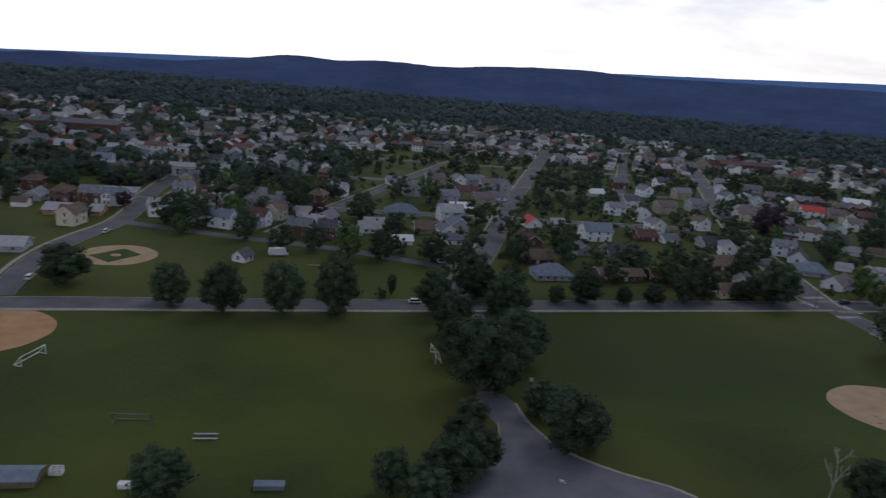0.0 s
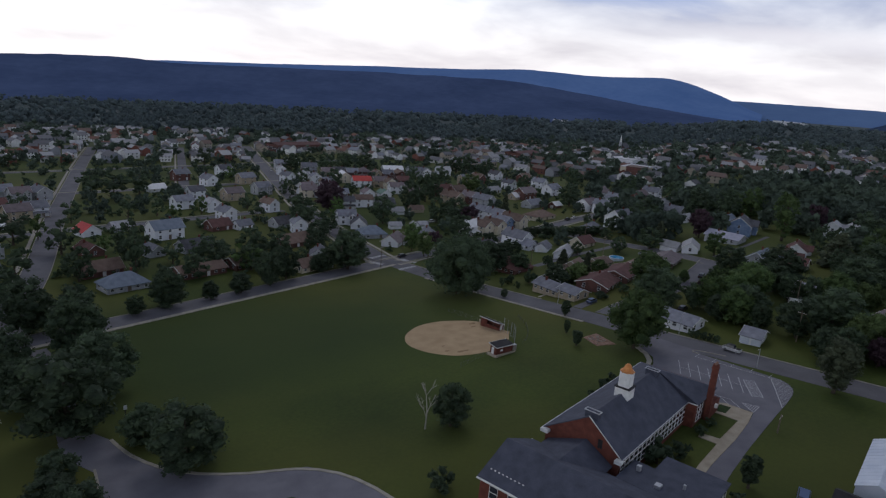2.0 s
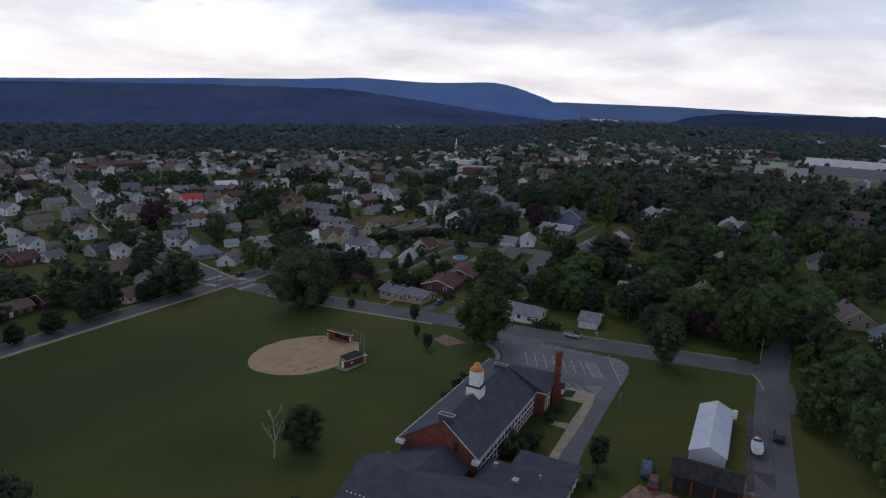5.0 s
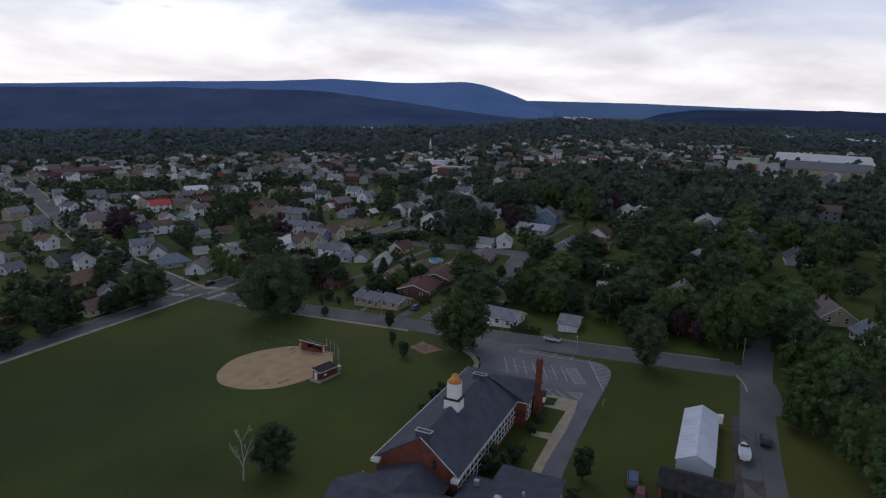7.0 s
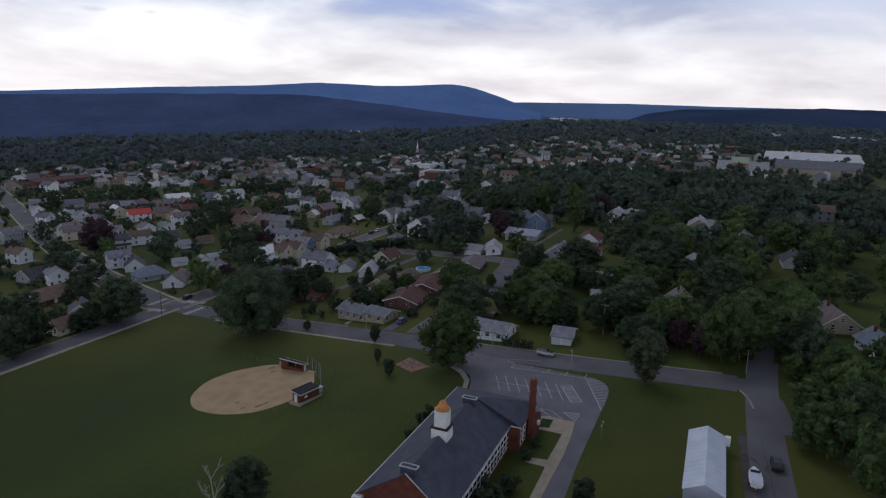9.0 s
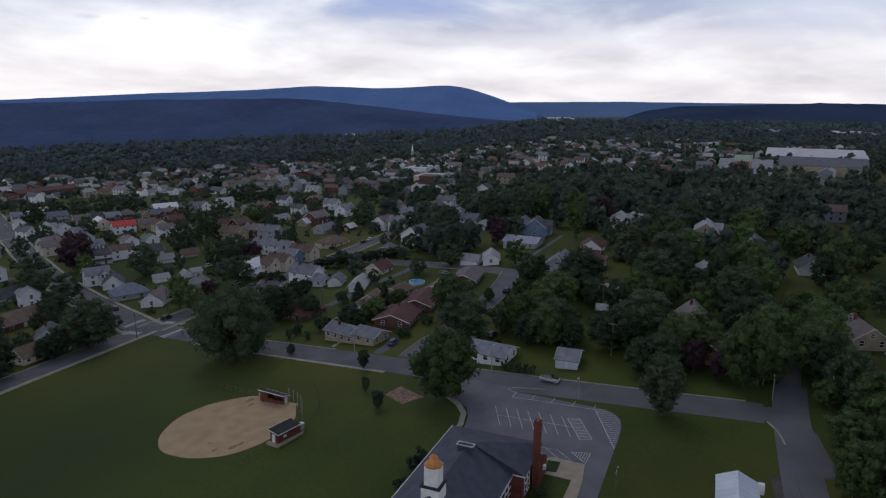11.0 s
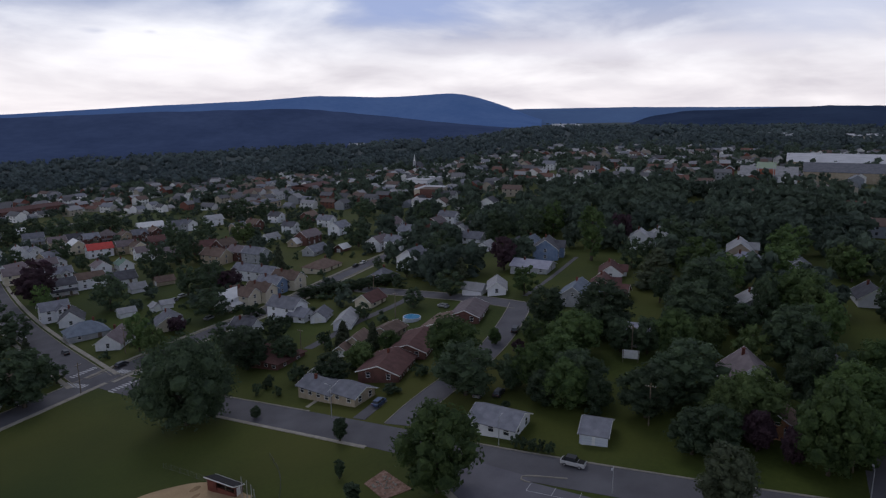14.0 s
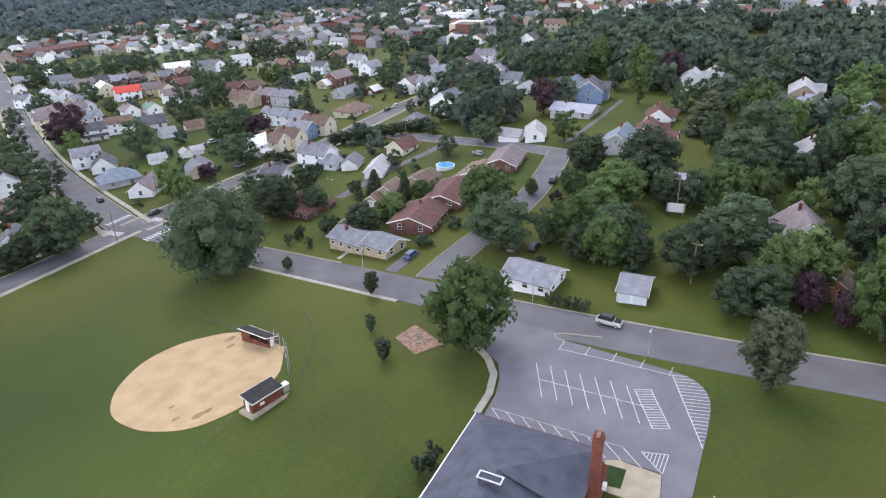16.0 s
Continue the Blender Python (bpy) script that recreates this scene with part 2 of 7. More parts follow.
def solid(bm, pts, thick, mi=0):
    """A flat or folded face given a thickness downwards."""
    top = [bm.verts.new(p) for p in pts]
    low = [bm.verts.new((p[0], p[1], p[2] - thick)) for p in pts]
    fs = [bm.faces.new(top), bm.faces.new(low[::-1])]
    for i in range(len(pts)):
        j = (i + 1) % len(pts)
        fs.append(bm.faces.new([top[j], top[i], low[i], low[j]]))
    for f in fs:
        f.material_index = mi


def tube(bm, a, b, r0, r1, n=6, mi=0):
    a, b = Vector(a), Vector(b)
    q = (b - a).to_track_quat("Z", "Y")
    rings = []
    for p, r in ((a, r0), (b, r1)):
        rings.append([bm.verts.new(p + q @ Vector((r * math.cos(t), r * math.sin(t), 0))) for t in np.arange(n) * 2 * math.pi / n])
    for i in range(n):
        f = bm.faces.new([rings[0][i], rings[0][(i + 1) % n], rings[1][(i + 1) % n], rings[1][i]])
        f.material_index = mi
    for ring in (rings[0][::-1], rings[1]):
        bm.faces.new(ring).material_index = mi


from mathutils import geometry


def soft_plus(v):
    return np.log1p(np.exp(np.clip(v, -40, 40))) + np.maximum(v - 40, 0)


def land(x, y):
    """The height of the ground: a slope that falls from the school to the town, and on to the valley."""
    x, y = np.asarray(x, float), np.asarray(y, float)
    u = y - 0.572 * x
    z = -7.06 + (17.98 + 0.0145 * np.clip(x - 120, 0, 480)) / (1 + np.exp(np.clip((u - 42.2) / 47.1, -50, 50)))
    return z - 2.4 * soft_plus((y - 0.35 * x - 250) / 60)


def gz(x, y):
    return float(land(x, y))


def at(x, y, turn=0.0, dz=0.0, s=1.0):
    return pose(x, y, gz(x, y) + dz, 0, 0, turn) @ Matrix.Diagonal((s, s, s, 1)) if np.isscalar(s) else pose(x, y, gz(x, y) + dz, 0, 0, turn) @ Matrix.Diagonal((*s, 1))


def root(name, m, label, category, group=""):
    ob = new(name)
    ob.empty_display_size = 0.5
    ob.matrix_basis = m
    return tagged(ob, label, category, group)


BUILT = {}


def place(key, build, m):
    """Builds a thing once under its key, then copies it."""
    if key not in BUILT:
        BUILT[key] = build()
        BUILT[key].matrix_basis = m
        return BUILT[key]
    c = copy_thing(BUILT[key], m)
    c.matrix_basis = m
    return c


def flat_poly(name, pts, lift, mat_, label="", category="", thick=0.05, kind="structure", parent=None):
    """A paved or bare area that lies on the sloping ground."""
    rim = []
    for (ax, ay), (bx, by) in zip(pts, pts[1:] + pts[:1]):
        n = max(1, int(math.hypot(bx - ax, by - ay) / 4))
        rim += [(ax + (bx - ax) * k / n, ay + (by - ay) * k / n) for k in range(n)]
    p = np.array(rim)
    q = np.roll(p, -1, axis=0)
    inner = []
    for x in np.arange(p[:, 0].min() + 2.5, p[:, 0].max(), 5.0):
        for y in np.arange(p[:, 1].min() + 2.5, p[:, 1].max(), 5.0):
            over = (p[:, 1] > y) != (q[:, 1] > y)
            cut = p[over, 0] + (y - p[over, 1]) / (q[over, 1] - p[over, 1]) * (q[over, 0] - p[over, 0])
            if np.sum(cut > x) % 2 and np.min(np.hypot(p[:, 0] - x, p[:, 1] - y)) > 2.0:
                inner.append((x, y))
    n = len(rim)
    co, _, tris = geometry.delaunay_2d_cdt([Vector(v) for v in rim + inner], [], [list(range(n))], 1, 1e-4)[:3]
    bm = bmesh.new()
    top = [bm.verts.new((v.x, v.y, gz(v.x, v.y) + lift)) for v in co]
    for t in tris:
        bm.faces.new([top[k] for k in t])
    ret = bmesh.ops.extrude_face_region(bm, geom=bm.faces[:])
    raised = {v for v in ret["geom"] if isinstance(v, bmesh.types.BMVert)}
    for v in bm.verts:
        if v not in raised:
            v.co.z -= thick
    bmesh.ops.recalc_face_normals(bm, faces=bm.faces[:])
    ob = part(name, bm, mat_, parent)
    return tagged(ob, label, category, kind=kind) if not parent else tagged(ob, label)


def smooth_line(pts, step=4.0):
    """A rounded line through the given corners."""
    p = np.array(pts, float)
    for _ in range(2):
        q = [p[0]]
        for a, b in zip(p[:-1], p[1:]):
            q += [0.75 * a + 0.25 * b, 0.25 * a + 0.75 * b]
        p = np.array(q + [p[-1]])
    d = np.r_[0, np.cumsum(np.hypot(*np.diff(p, axis=0).T))]
    s = np.linspace(0, d[-1], max(2, int(d[-1] / step) + 1))
    return np.stack([np.interp(s, d, p[:, 0]), np.interp(s, d, p[:, 1])], 1)


def ribbon_mesh(line, width, lift, thick, off=0.0):
    t = np.gradient(line, axis=0)
    t /= np.linalg.norm(t, axis=1)[:, None]
    side = np.stack([-t[:, 1], t[:, 0]], 1)
    rows = []
    cuts = np.linspace(-width / 2, width / 2, 2 if width < 2.5 else 4)
    for c in cuts:
        p = line + side * (off + c)
        rows.append(np.c_[p, land(p[:, 0], p[:, 1]) + lift])
    bm = bmesh.new()
    g = [[bm.verts.new(q) for q in r] for r in rows]
    lowl = [bm.verts.new((q[0], q[1], q[2] - thick)) for q in rows[0]]
    lowr = [bm.verts.new((q[0], q[1], q[2] - thick)) for q in rows[-1]]
    for i in range(len(line) - 1):
        for a, b in zip(g[:-1], g[1:]):
            bm.faces.new([a[i], a[i + 1], b[i + 1], b[i]])
        bm.faces.new([lowl[i], lowl[i + 1], g[0][i + 1], g[0][i]])
        bm.faces.new([g[-1][i], g[-1][i + 1], lowr[i + 1], lowr[i]])
    bmesh.ops.recalc_face_normals(bm, faces=bm.faces[:])
    return bm


def street(name, pts, width, label, kerbs=(1, -1), walks=(), lift=0.05, walk_gap=1.0):
    line = smooth_line(pts)
    road = tagged(part(name, ribbon_mesh(line, width, lift, 0.3), M["asphalt"]), label, "road", kind="structure")
    for s in kerbs:
        part("kerb", ribbon_mesh(line, 0.22, lift + 0.13, 0.4, s * (width / 2 + 0.1)), M["concrete"], road, "pale concrete kerb")
    for s in walks:
        tagged(part("pavement", ribbon_mesh(line, 1.4, lift + 0.10, 0.3, s * (width / 2 + walk_gap + 0.7)), M["concrete"]), "pale concrete footway beside the street", "pavement", kind="structure")
    return road


# ---- ground ----


def steps(lo, hi, inner, far):
    a = list(np.arange(lo, hi + 1, inner))
    d, x = inner, hi
    while x < far:
        d *= 1.22
        x += d
        a.append(x)
    d, x = inner, lo
    while x > -far:
        d *= 1.22
        x -= d
        a.insert(0, x)
    return np.array(a)


def ground_material():
    m = stuff("ground_cover", (0.030, 0.047, 0.0065), (0.062, 0.085, 0.0115), 0.95, 0.035, 1.2, 0.25, where="World")
    n, l = m.node_tree.nodes, m.node_tree.links
    b = n["Principled BSDF"]
    grass = b.inputs["Base Color"].links[0].from_socket
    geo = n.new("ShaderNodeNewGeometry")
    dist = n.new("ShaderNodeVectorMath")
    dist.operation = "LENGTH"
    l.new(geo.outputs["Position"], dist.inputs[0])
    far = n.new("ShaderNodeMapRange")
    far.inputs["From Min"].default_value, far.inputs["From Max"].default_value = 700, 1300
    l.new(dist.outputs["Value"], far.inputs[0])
    dry = n.new("ShaderNodeTexNoise")
    dry.inputs["Scale"].default_value, dry.inputs["Detail"].default_value = 0.012, 6
    l.new(geo.outputs["Position"], dry.inputs["Vector"])
    dr = n.new("ShaderNodeValToRGB")
    dr.color_ramp.elements[0].position, dr.color_ramp.elements[1].position = 0.40, 0.68
    l.new(dry.outputs[0], dr.inputs[0])
    mix0 = n.new("ShaderNodeMix")
    mix0.data_type = "RGBA"
    mix0.inputs[7].default_value = (0.086, 0.090, 0.016, 1)
    l.new(dr.outputs[0], mix0.inputs[0])
    l.new(grass, mix0.inputs[6])
    # far ground fades to woodland floor with blue-grey haze put in its colour
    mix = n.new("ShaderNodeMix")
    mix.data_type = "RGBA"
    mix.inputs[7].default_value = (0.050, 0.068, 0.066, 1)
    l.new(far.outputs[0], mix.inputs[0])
    # the outfield is greener than the worn grass round it
    off = n.new("ShaderNodeVectorMath")
    off.operation = "SUBTRACT"
    off.inputs[1].default_value = (72, 168, 0)
    l.new(geo.outputs["Position"], off.inputs[0])
    flat = n.new("ShaderNodeVectorMath")
    flat.operation = "MULTIPLY"
    flat.inputs[1].default_value = (1 / 62, 1 / 46, 0)
    l.new(off.outputs[0], flat.inputs[0])
    away = n.new("ShaderNodeVectorMath")
    away.operation = "LENGTH"
    l.new(flat.outputs[0], away.inputs[0])
    wob = n.new("ShaderNodeMath")
    wob.operation = "MULTIPLY_ADD"
    l.new(dry.outputs[0], wob.inputs[0])
    wob.inputs[1].default_value = 0.9
    l.new(away.outputs["Value"], wob.inputs[2])
    lush = n.new("ShaderNodeMapRange")
    lush.interpolation_type = "SMOOTHSTEP"
    lush.inputs["From Min"].default_value, lush.inputs["From Max"].default_value = 0.75, 1.75
    lush.inputs["To Min"].default_value, lush.inputs["To Max"].default_value = 0.75, 0.0
    l.new(wob.outputs[0], lush.inputs[0])
    mix1 = n.new("ShaderNodeMix")
    mix1.data_type = "RGBA"
    mix1.inputs[7].default_value = (0.0265, 0.047, 0.0062, 1)
    l.new(lush.outputs[0], mix1.inputs[0])
    l.new(mix0.outputs[2], mix1.inputs[6])
    l.new(mix1.outputs[2], mix.inputs[6])
    l.new(mix.outputs[2], b.inputs["Base Color"])
    return m


def make_ground():
    xs, ys = steps(-260, 420, 6.0, 4700), steps(-60, 460, 6.0, 4700)
    gx, gy = np.meshgrid(xs, ys)
    co = np.stack([gx, gy, land(gx, gy)], -1).reshape(-1, 3)
    w = len(xs)
    idx = (np.arange(len(ys) - 1)[:, None] * w + np.arange(w - 1)).ravel()
    me = bpy.data.meshes.new("ground")
    me.from_pydata(co.tolist(), [], np.stack([idx, idx + 1, idx + w + 1, idx + w], 1).tolist())
    me.polygons.foreach_set("use_smooth", [True] * len(me.polygons))
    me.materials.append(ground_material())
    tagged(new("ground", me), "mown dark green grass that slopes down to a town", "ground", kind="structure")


make_ground()


def hill(name, crest, distance, depth, c1, c2, label, rough=0.006, bumps=10.0):
    """A wooded ridge: its crest follows (bearing, elevation) from the school field; c1 and c2 hold painted haze."""
    az = np.linspace(crest[0][0], crest[-1][0], 260)
    el = np.interp(az, [c[0] for c in crest], [c[1] for c in crest])
    k = np.ones(7) / 7
    el = np.convolve(np.pad(el, 3, "edge"), k, "valid")
    prof = [(-1.0, 0.0), (-0.8, 0.12), (-0.6, 0.32), (-0.42, 0.52), (-0.28, 0.70), (-0.15, 0.87), (-0.06, 0.97), (0, 1.0), (0.05, 0.96), (0.12, 0.3)]
    rows = []
    for p, h in prof:
        d = distance + p * depth
        x, y = d * np.sin(np.radians(az)), d * np.cos(np.radians(az))
        base = land(x, y) - 6
        top = 69 + distance * np.tan(np.radians(el))
        z = base + h * (np.maximum(top, base + 4) - base)
        wob = np.array([noise.noise((a * rough * 1.0, b * rough * 1.0, distance)) + 0.6 * noise.noise((a * rough * 4, b * rough * 4, 3.0)) for a, b in zip(x, y)])
        z += wob * bumps * min(1.0, h * 1.2) * (0.35 if h > 0.95 else 1.0)
        rows.append(np.stack([x, y, z], 1))
    co = np.concatenate(rows)
    w = len(az)
    idx = (np.arange(len(prof) - 1)[:, None] * w + np.arange(w - 1)).ravel()
    me = bpy.data.meshes.new(name)
    me.from_pydata(co.tolist(), [], np.stack([idx, idx + 1, idx + w + 1, idx + w], 1).tolist())
    me.polygons.foreach_set("use_smooth", [True] * len(me.polygons))
    me.materials.append(stuff(name + "_hazy_woods", c1, c2, 1.0, 0.004, 0.03, where="World", spec=0.0))
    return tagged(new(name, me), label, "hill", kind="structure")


# the blue of the ridges is distance haze put into their base colours
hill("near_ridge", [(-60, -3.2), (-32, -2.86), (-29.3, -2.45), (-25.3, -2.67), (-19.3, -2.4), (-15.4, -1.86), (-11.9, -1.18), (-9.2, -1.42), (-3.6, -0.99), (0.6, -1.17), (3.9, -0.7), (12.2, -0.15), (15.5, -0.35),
                    (21.7, -0.1), (31, 0.25), (41.4, 0.52), (45, 0.42), (49.5, -0.03), (53, -0.45), (62, -1.2)], 3050, 800, (0.052, 0.077, 0.150), (0.080, 0.112, 0.205), "wooded ridge behind the town, painted dark haze blue")
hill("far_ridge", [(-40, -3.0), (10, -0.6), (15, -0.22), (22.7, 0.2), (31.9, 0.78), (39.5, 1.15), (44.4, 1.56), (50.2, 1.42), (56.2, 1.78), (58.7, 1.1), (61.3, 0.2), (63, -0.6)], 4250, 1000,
     (0.100, 0.182, 0.38), (0.135, 0.225, 0.43), "long wooded mountain ridge with a steep end, painted haze blue", bumps=5)
hill("low_ridge", [(55, 0.1), (61.4, 0.42), (69.8, 0.52), (78.4, 0.46), (88.3, 0.45), (110, 0.5)], 4650, 500, (0.11, 0.18, 0.33), (0.13, 0.21, 0.37), "distant ridge, painted pale haze blue", bumps=3)
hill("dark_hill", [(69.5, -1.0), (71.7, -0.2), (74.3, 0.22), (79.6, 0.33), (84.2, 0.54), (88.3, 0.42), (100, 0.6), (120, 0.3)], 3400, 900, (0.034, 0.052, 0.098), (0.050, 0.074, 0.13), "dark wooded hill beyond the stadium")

# ---- streets ----
FIELD_ROAD = [(-251.5, 132.8), (-112.7, 167.0), (-54.2, 178.7), (-5.0, 188.8), (46.0, 199.5), (96.6, 210.1), (149.0, 220.3)]
SCHOOL_ROAD = [(151.0, 219.8), (152.8, 191.9), (155.3, 164.4), (156.6, 143.5), (158.0, 119.0), (158.6, 96.7), (161.0, 76.4), (163.6, 61.1), (166.3, 48.0), (167.8, 42.0), (169.4, 34.0)]
TOWN_ROAD = [(149.0, 219.8), (152.6, 241.0), (156.7, 267.7), (165.0, 311.7), (178.0, 363.5), (204.0, 450.0), (247.0, 590.0), (297.0, 751.4)]
EAST_ROAD = [(150.0, 219.3), (188.5, 227.1), (228.0, 228.9), (263.2, 237.9), (309.3, 245.0), (338.6, 247.8), (418.3, 254.0)]
MID_ROAD = [(13.0, 187.5), (19.5, 227.0), (27.5, 255.0), (36.5, 298.0), (48.7, 362.0), (72.0, 468.0), (99.0, 592.0), (137.5, 755.0)]
street("field_road", FIELD_ROAD, 9.0, "grey asphalt street along the playing fields", walks=(-1,), walk_gap=0.2)
school_road = street("school_road", SCHOOL_ROAD, 9.0, "grey asphalt street past the school car park", kerbs=())
for piece in ([p for p in SCHOOL_ROAD if p[1] > 122], [(158.3, 113.0), (158.6, 96.7), (161.0, 76.4), (163.6, 61.1), (166.3, 48.0), (167.8, 42.0), (169.0, 37.0)]):
    part("kerb", ribbon_mesh(smooth_line(piece), 0.35, 0.18, 0.4, 4.6), M["concrete"], school_road, "pale concrete kerb")
flat_poly("garden_walk", [(162.6, 145.6), (166.6, 146.2), (166.5, 147.3), (162.6, 146.7)], 0.08, M["concrete"], "short pale concrete walk to a front door", "path", 0.1)
flat_poly("driveway", [(162.6, 127.6), (172.5, 129.2), (172.3, 132.4), (162.4, 131.0)], 0.08, M["asphalt"], "dark asphalt driveway beside a house", "driveway", 0.1)
FIELD_SIDE = [p for p in SCHOOL_ROAD if p[1] > 105]
part("kerb", ribbon_mesh(smooth_line(FIELD_SIDE[1:]), 0.9, 0.17, 0.4, -5.0), M["concrete"], school_road, "broad pale concrete kerb")
CORNER = [(166.9, 39.3), (167.2, 35.7), (166.0, 32.8), (162.9, 30.4), (157.9, 28.4), (149.0, 25.5)]
flat_poly("road_corner", [(167.0, 46.0)] + CORNER + [(150.5, 19.0), (165.0, 24.0), (174.0, 30.0), (172.0, 36.0)], 0.045, M["asphalt"], "rounded asphalt corner where two streets meet", "road", 0.2)
tagged(part("corner_kerb", ribbon_mesh(smooth_line(CORNER[2:5], 1.5), 0.35, 0.2, 0.4), M["concrete"]), "curved pale concrete kerb at a grass corner", "kerb", kind="structure")
street("town_road", TOWN_ROAD, 9.5, "grey asphalt street running into the town", walks=(1, -1))
street("east_road", EAST_ROAD, 8.0, "grey asphalt street between houses", walks=(1, -1))
street("middle_road", MID_ROAD, 9.0, "straight grey asphalt street through the town", walks=(1,))
street("side_street", [(163.6, 118.4), (175.1, 120.5), (200.2, 121.6), (220.3, 125.8), (240.0, 132.2), (251.0, 136.5)], 7.5, "short grey side street between trees", walks=())
street("garden_path", [(258.0, 139.0), (281.4, 140.8), (316.2, 145.7)], 1.8, "narrow grey path between gardens", kerbs=())
street("cross_street", [(247.8, 134.8), (251.1, 155.8), (252.0, 176.3), (253.8, 209.7), (255.6, 233.2)], 7.0, "grey asphalt cross street behind houses", walks=())
street("corner_road", [(186.0, 31.6), (176.5, 30.3), (166.1, 28.4), (145.8, 24.0), (128.1, 19.7), (93.3, 10.2), (39.6, -7.5), (-40.0, -34.0), (-160.0, -74.0)], 6.6, "grey asphalt street that bends at a wooded corner", kerbs=())
street("wooded_lane", [(283.8, 60.3), (225.1, 40.9), (198.7, 33.2), (185.0, 31.5)], 4.4, "narrow asphalt lane under trees", kerbs=(), lift=0.045)
street("back_drive", [(193.5, 178.8), (209.6, 180.5), (220.0, 182.0), (238.6, 180.6), (249.5, 181.6)], 3.5, "narrow asphalt drive behind houses", kerbs=())
street("park_road", [(-116.5, 171.7), (-126.5, 205.8), (-127.3, 232.5), (-122.2, 266.5), (-140.3, 330.7), (-150.3, 420.8)], 7.5, "asphalt street beside the ball field", walks=(1,))
street("upper_street", [(-122.2, 262.5), (-71.1, 252.5), (-31.1, 248.5), (1.0, 237.5), (24.0, 232.5)], 6.0, "asphalt street above the park lawn", kerbs=())
TOWN_STREETS = [[(-60.1, 262.5), (-30.1, 380.8), (20.0, 561.1), (70.1, 721.4)], [(134.1, 440.8), (180.2, 601.1), (220.3, 741.4)], [(-200.4, 300.6), (-60.1, 318.6), (45.1, 330.7), (160.0, 346.0)], [(-220.4, 410.8), (-40.1, 428.9), (70.1, 440.9), (204.3, 455.8), (320.0, 470.0), (458.4, 490.2)],
                [(-240.5, 521.0), (-0.0, 546.1), (100.1, 557.0), (240.3, 575.1), (420.7, 597.1)], [(-240.5, 621.2), (-20.0, 651.3), (120.1, 669.3), (280.4, 691.3), (420.7, 709.3)]]
for pts in TOWN_STREETS:
    street("town_street", pts, 7.0, "grey asphalt street between town houses", kerbs=(), walks=(1,))

# school drive, car park and loop
DRIVE = [(157.0, 84.7), (155.6, 82.3), (156.0, 63.0), (155.9, 61.6), (155.4, 60.2), (154.6, 58.9), (153.4, 57.7), (151.9, 56.8), (149.8, 56.0), (144.6, 54.8), (141.1, 54.2), (132.9, 52.6), (120.0, 50.0), (109.8, 47.6), (100.0, 45.0), (99.0, 48.6), (109.0, 51.0), (121.5, 53.3), (129.7, 55.3), (134.8, 57.0), (134.2, 62.9), (131.0, 65.3), (128.9, 80.9), (133.2, 83.2), (137.3, 84.2), (141.2, 86.0), (144.6, 88.5), (148.0, 95.0), (154.8, 104.5), (157.5, 95.7)]
lot = flat_poly("car_park", DRIVE, 0.07, M["lot"], "grey asphalt school car park with white lines", "car park", 0.2)
TAN = stuff("tan_concrete", (0.30, 0.255, 0.19), (0.41, 0.355, 0.27), 0.9, 0.5, 7.0, 0.3, where="World")
flat_poly("school_path", [(133.2, 64.0), (134.1, 62.8), (134.5, 57.0), (129.7, 55.35), (121.5, 53.35), (109.0, 51.05), (99.0, 48.65), (98.6, 50.2), (106.9, 52.4), (116.5, 54.5), (116.2, 58.3), (117.9, 58.8), (118.8, 55.2), (128.7, 57.0), (128.3, 62.6)], 0.11, TAN, "tan concrete path and small court along the school drive", "path", 0.1)
flat_poly("planting_bed", [(132.6, 63.3), (133.0, 61.0), (129.7, 60.3), (129.2, 62.2)], 0.17, stuff("bed_grass", (0.018, 0.036, 0.009), (0.032, 0.060, 0.014), 0.95, 0.8, 6.0, 0.5, where="World"), "square dark green planting bed beside the chimney", "flower bed", 0.12)
LOOP = [(17.1, 132.1), (17.5, 125.0), (20.8, 117.2), (20.2, 108.1), (18.2, 102.3), (13.2, 95.9), (6.7, 90.5), (-6.2, 81.7), (10.1, 67.3), (40.2, 52.2), (61.9, 59.9), (58.5, 74.0), (56.9, 87.2), (51.7, 95.9), (41.2, 100.6), (32.2, 108.4), (27.2, 119.0), (25.7, 128.0), (22.1, 135.8)]
drive = flat_poly("school_loop", LOOP, 0.06, M["lot"], "grey asphalt turning loop in front of the school", "driveway", 0.2)
part("kerb", ribbon_mesh(smooth_line([(21.0, 118.2), (20.2, 108.1), (18.2, 102.3), (13.2, 95.9), (6.7, 90.5), (-6.2, 81.7)]), 0.45, 0.18, 0.3), M["concrete"], drive, "pale concrete kerb")
part("kerb", ribbon_mesh(smooth_line([(25.7, 128.0), (27.2, 119.0), (32.2, 108.4), (41.2, 100.6), (51.7, 95.9), (56.9, 87.2), (58.5, 74.0)]), 0.7, 0.18, 0.3), M["concrete"], drive, "pale concrete kerb")
street("avenue", [(19.6, 129.1), (20.6, 150.6), (21.0, 175.4), (20.0, 186.4)], 5.0, "narrow asphalt avenue under trees", kerbs=())
arrow = bmesh.new()
for x0, y0, x1, y1 in ((-0.12, -1.4, 0.12, 0.5), (-0.5, 0.5, 0.5, 0.75), (-0.3, 0.75, 0.3, 1.0), (-0.12, 1.0, 0.12, 1.3)):
    box(arrow, x0, y0, 0, x1, y1, 0.012)
part("painted_arrow", arrow, M["paint"], drive, "white painted arrow", m=at(30.8, 96.6, 35, 0.075))
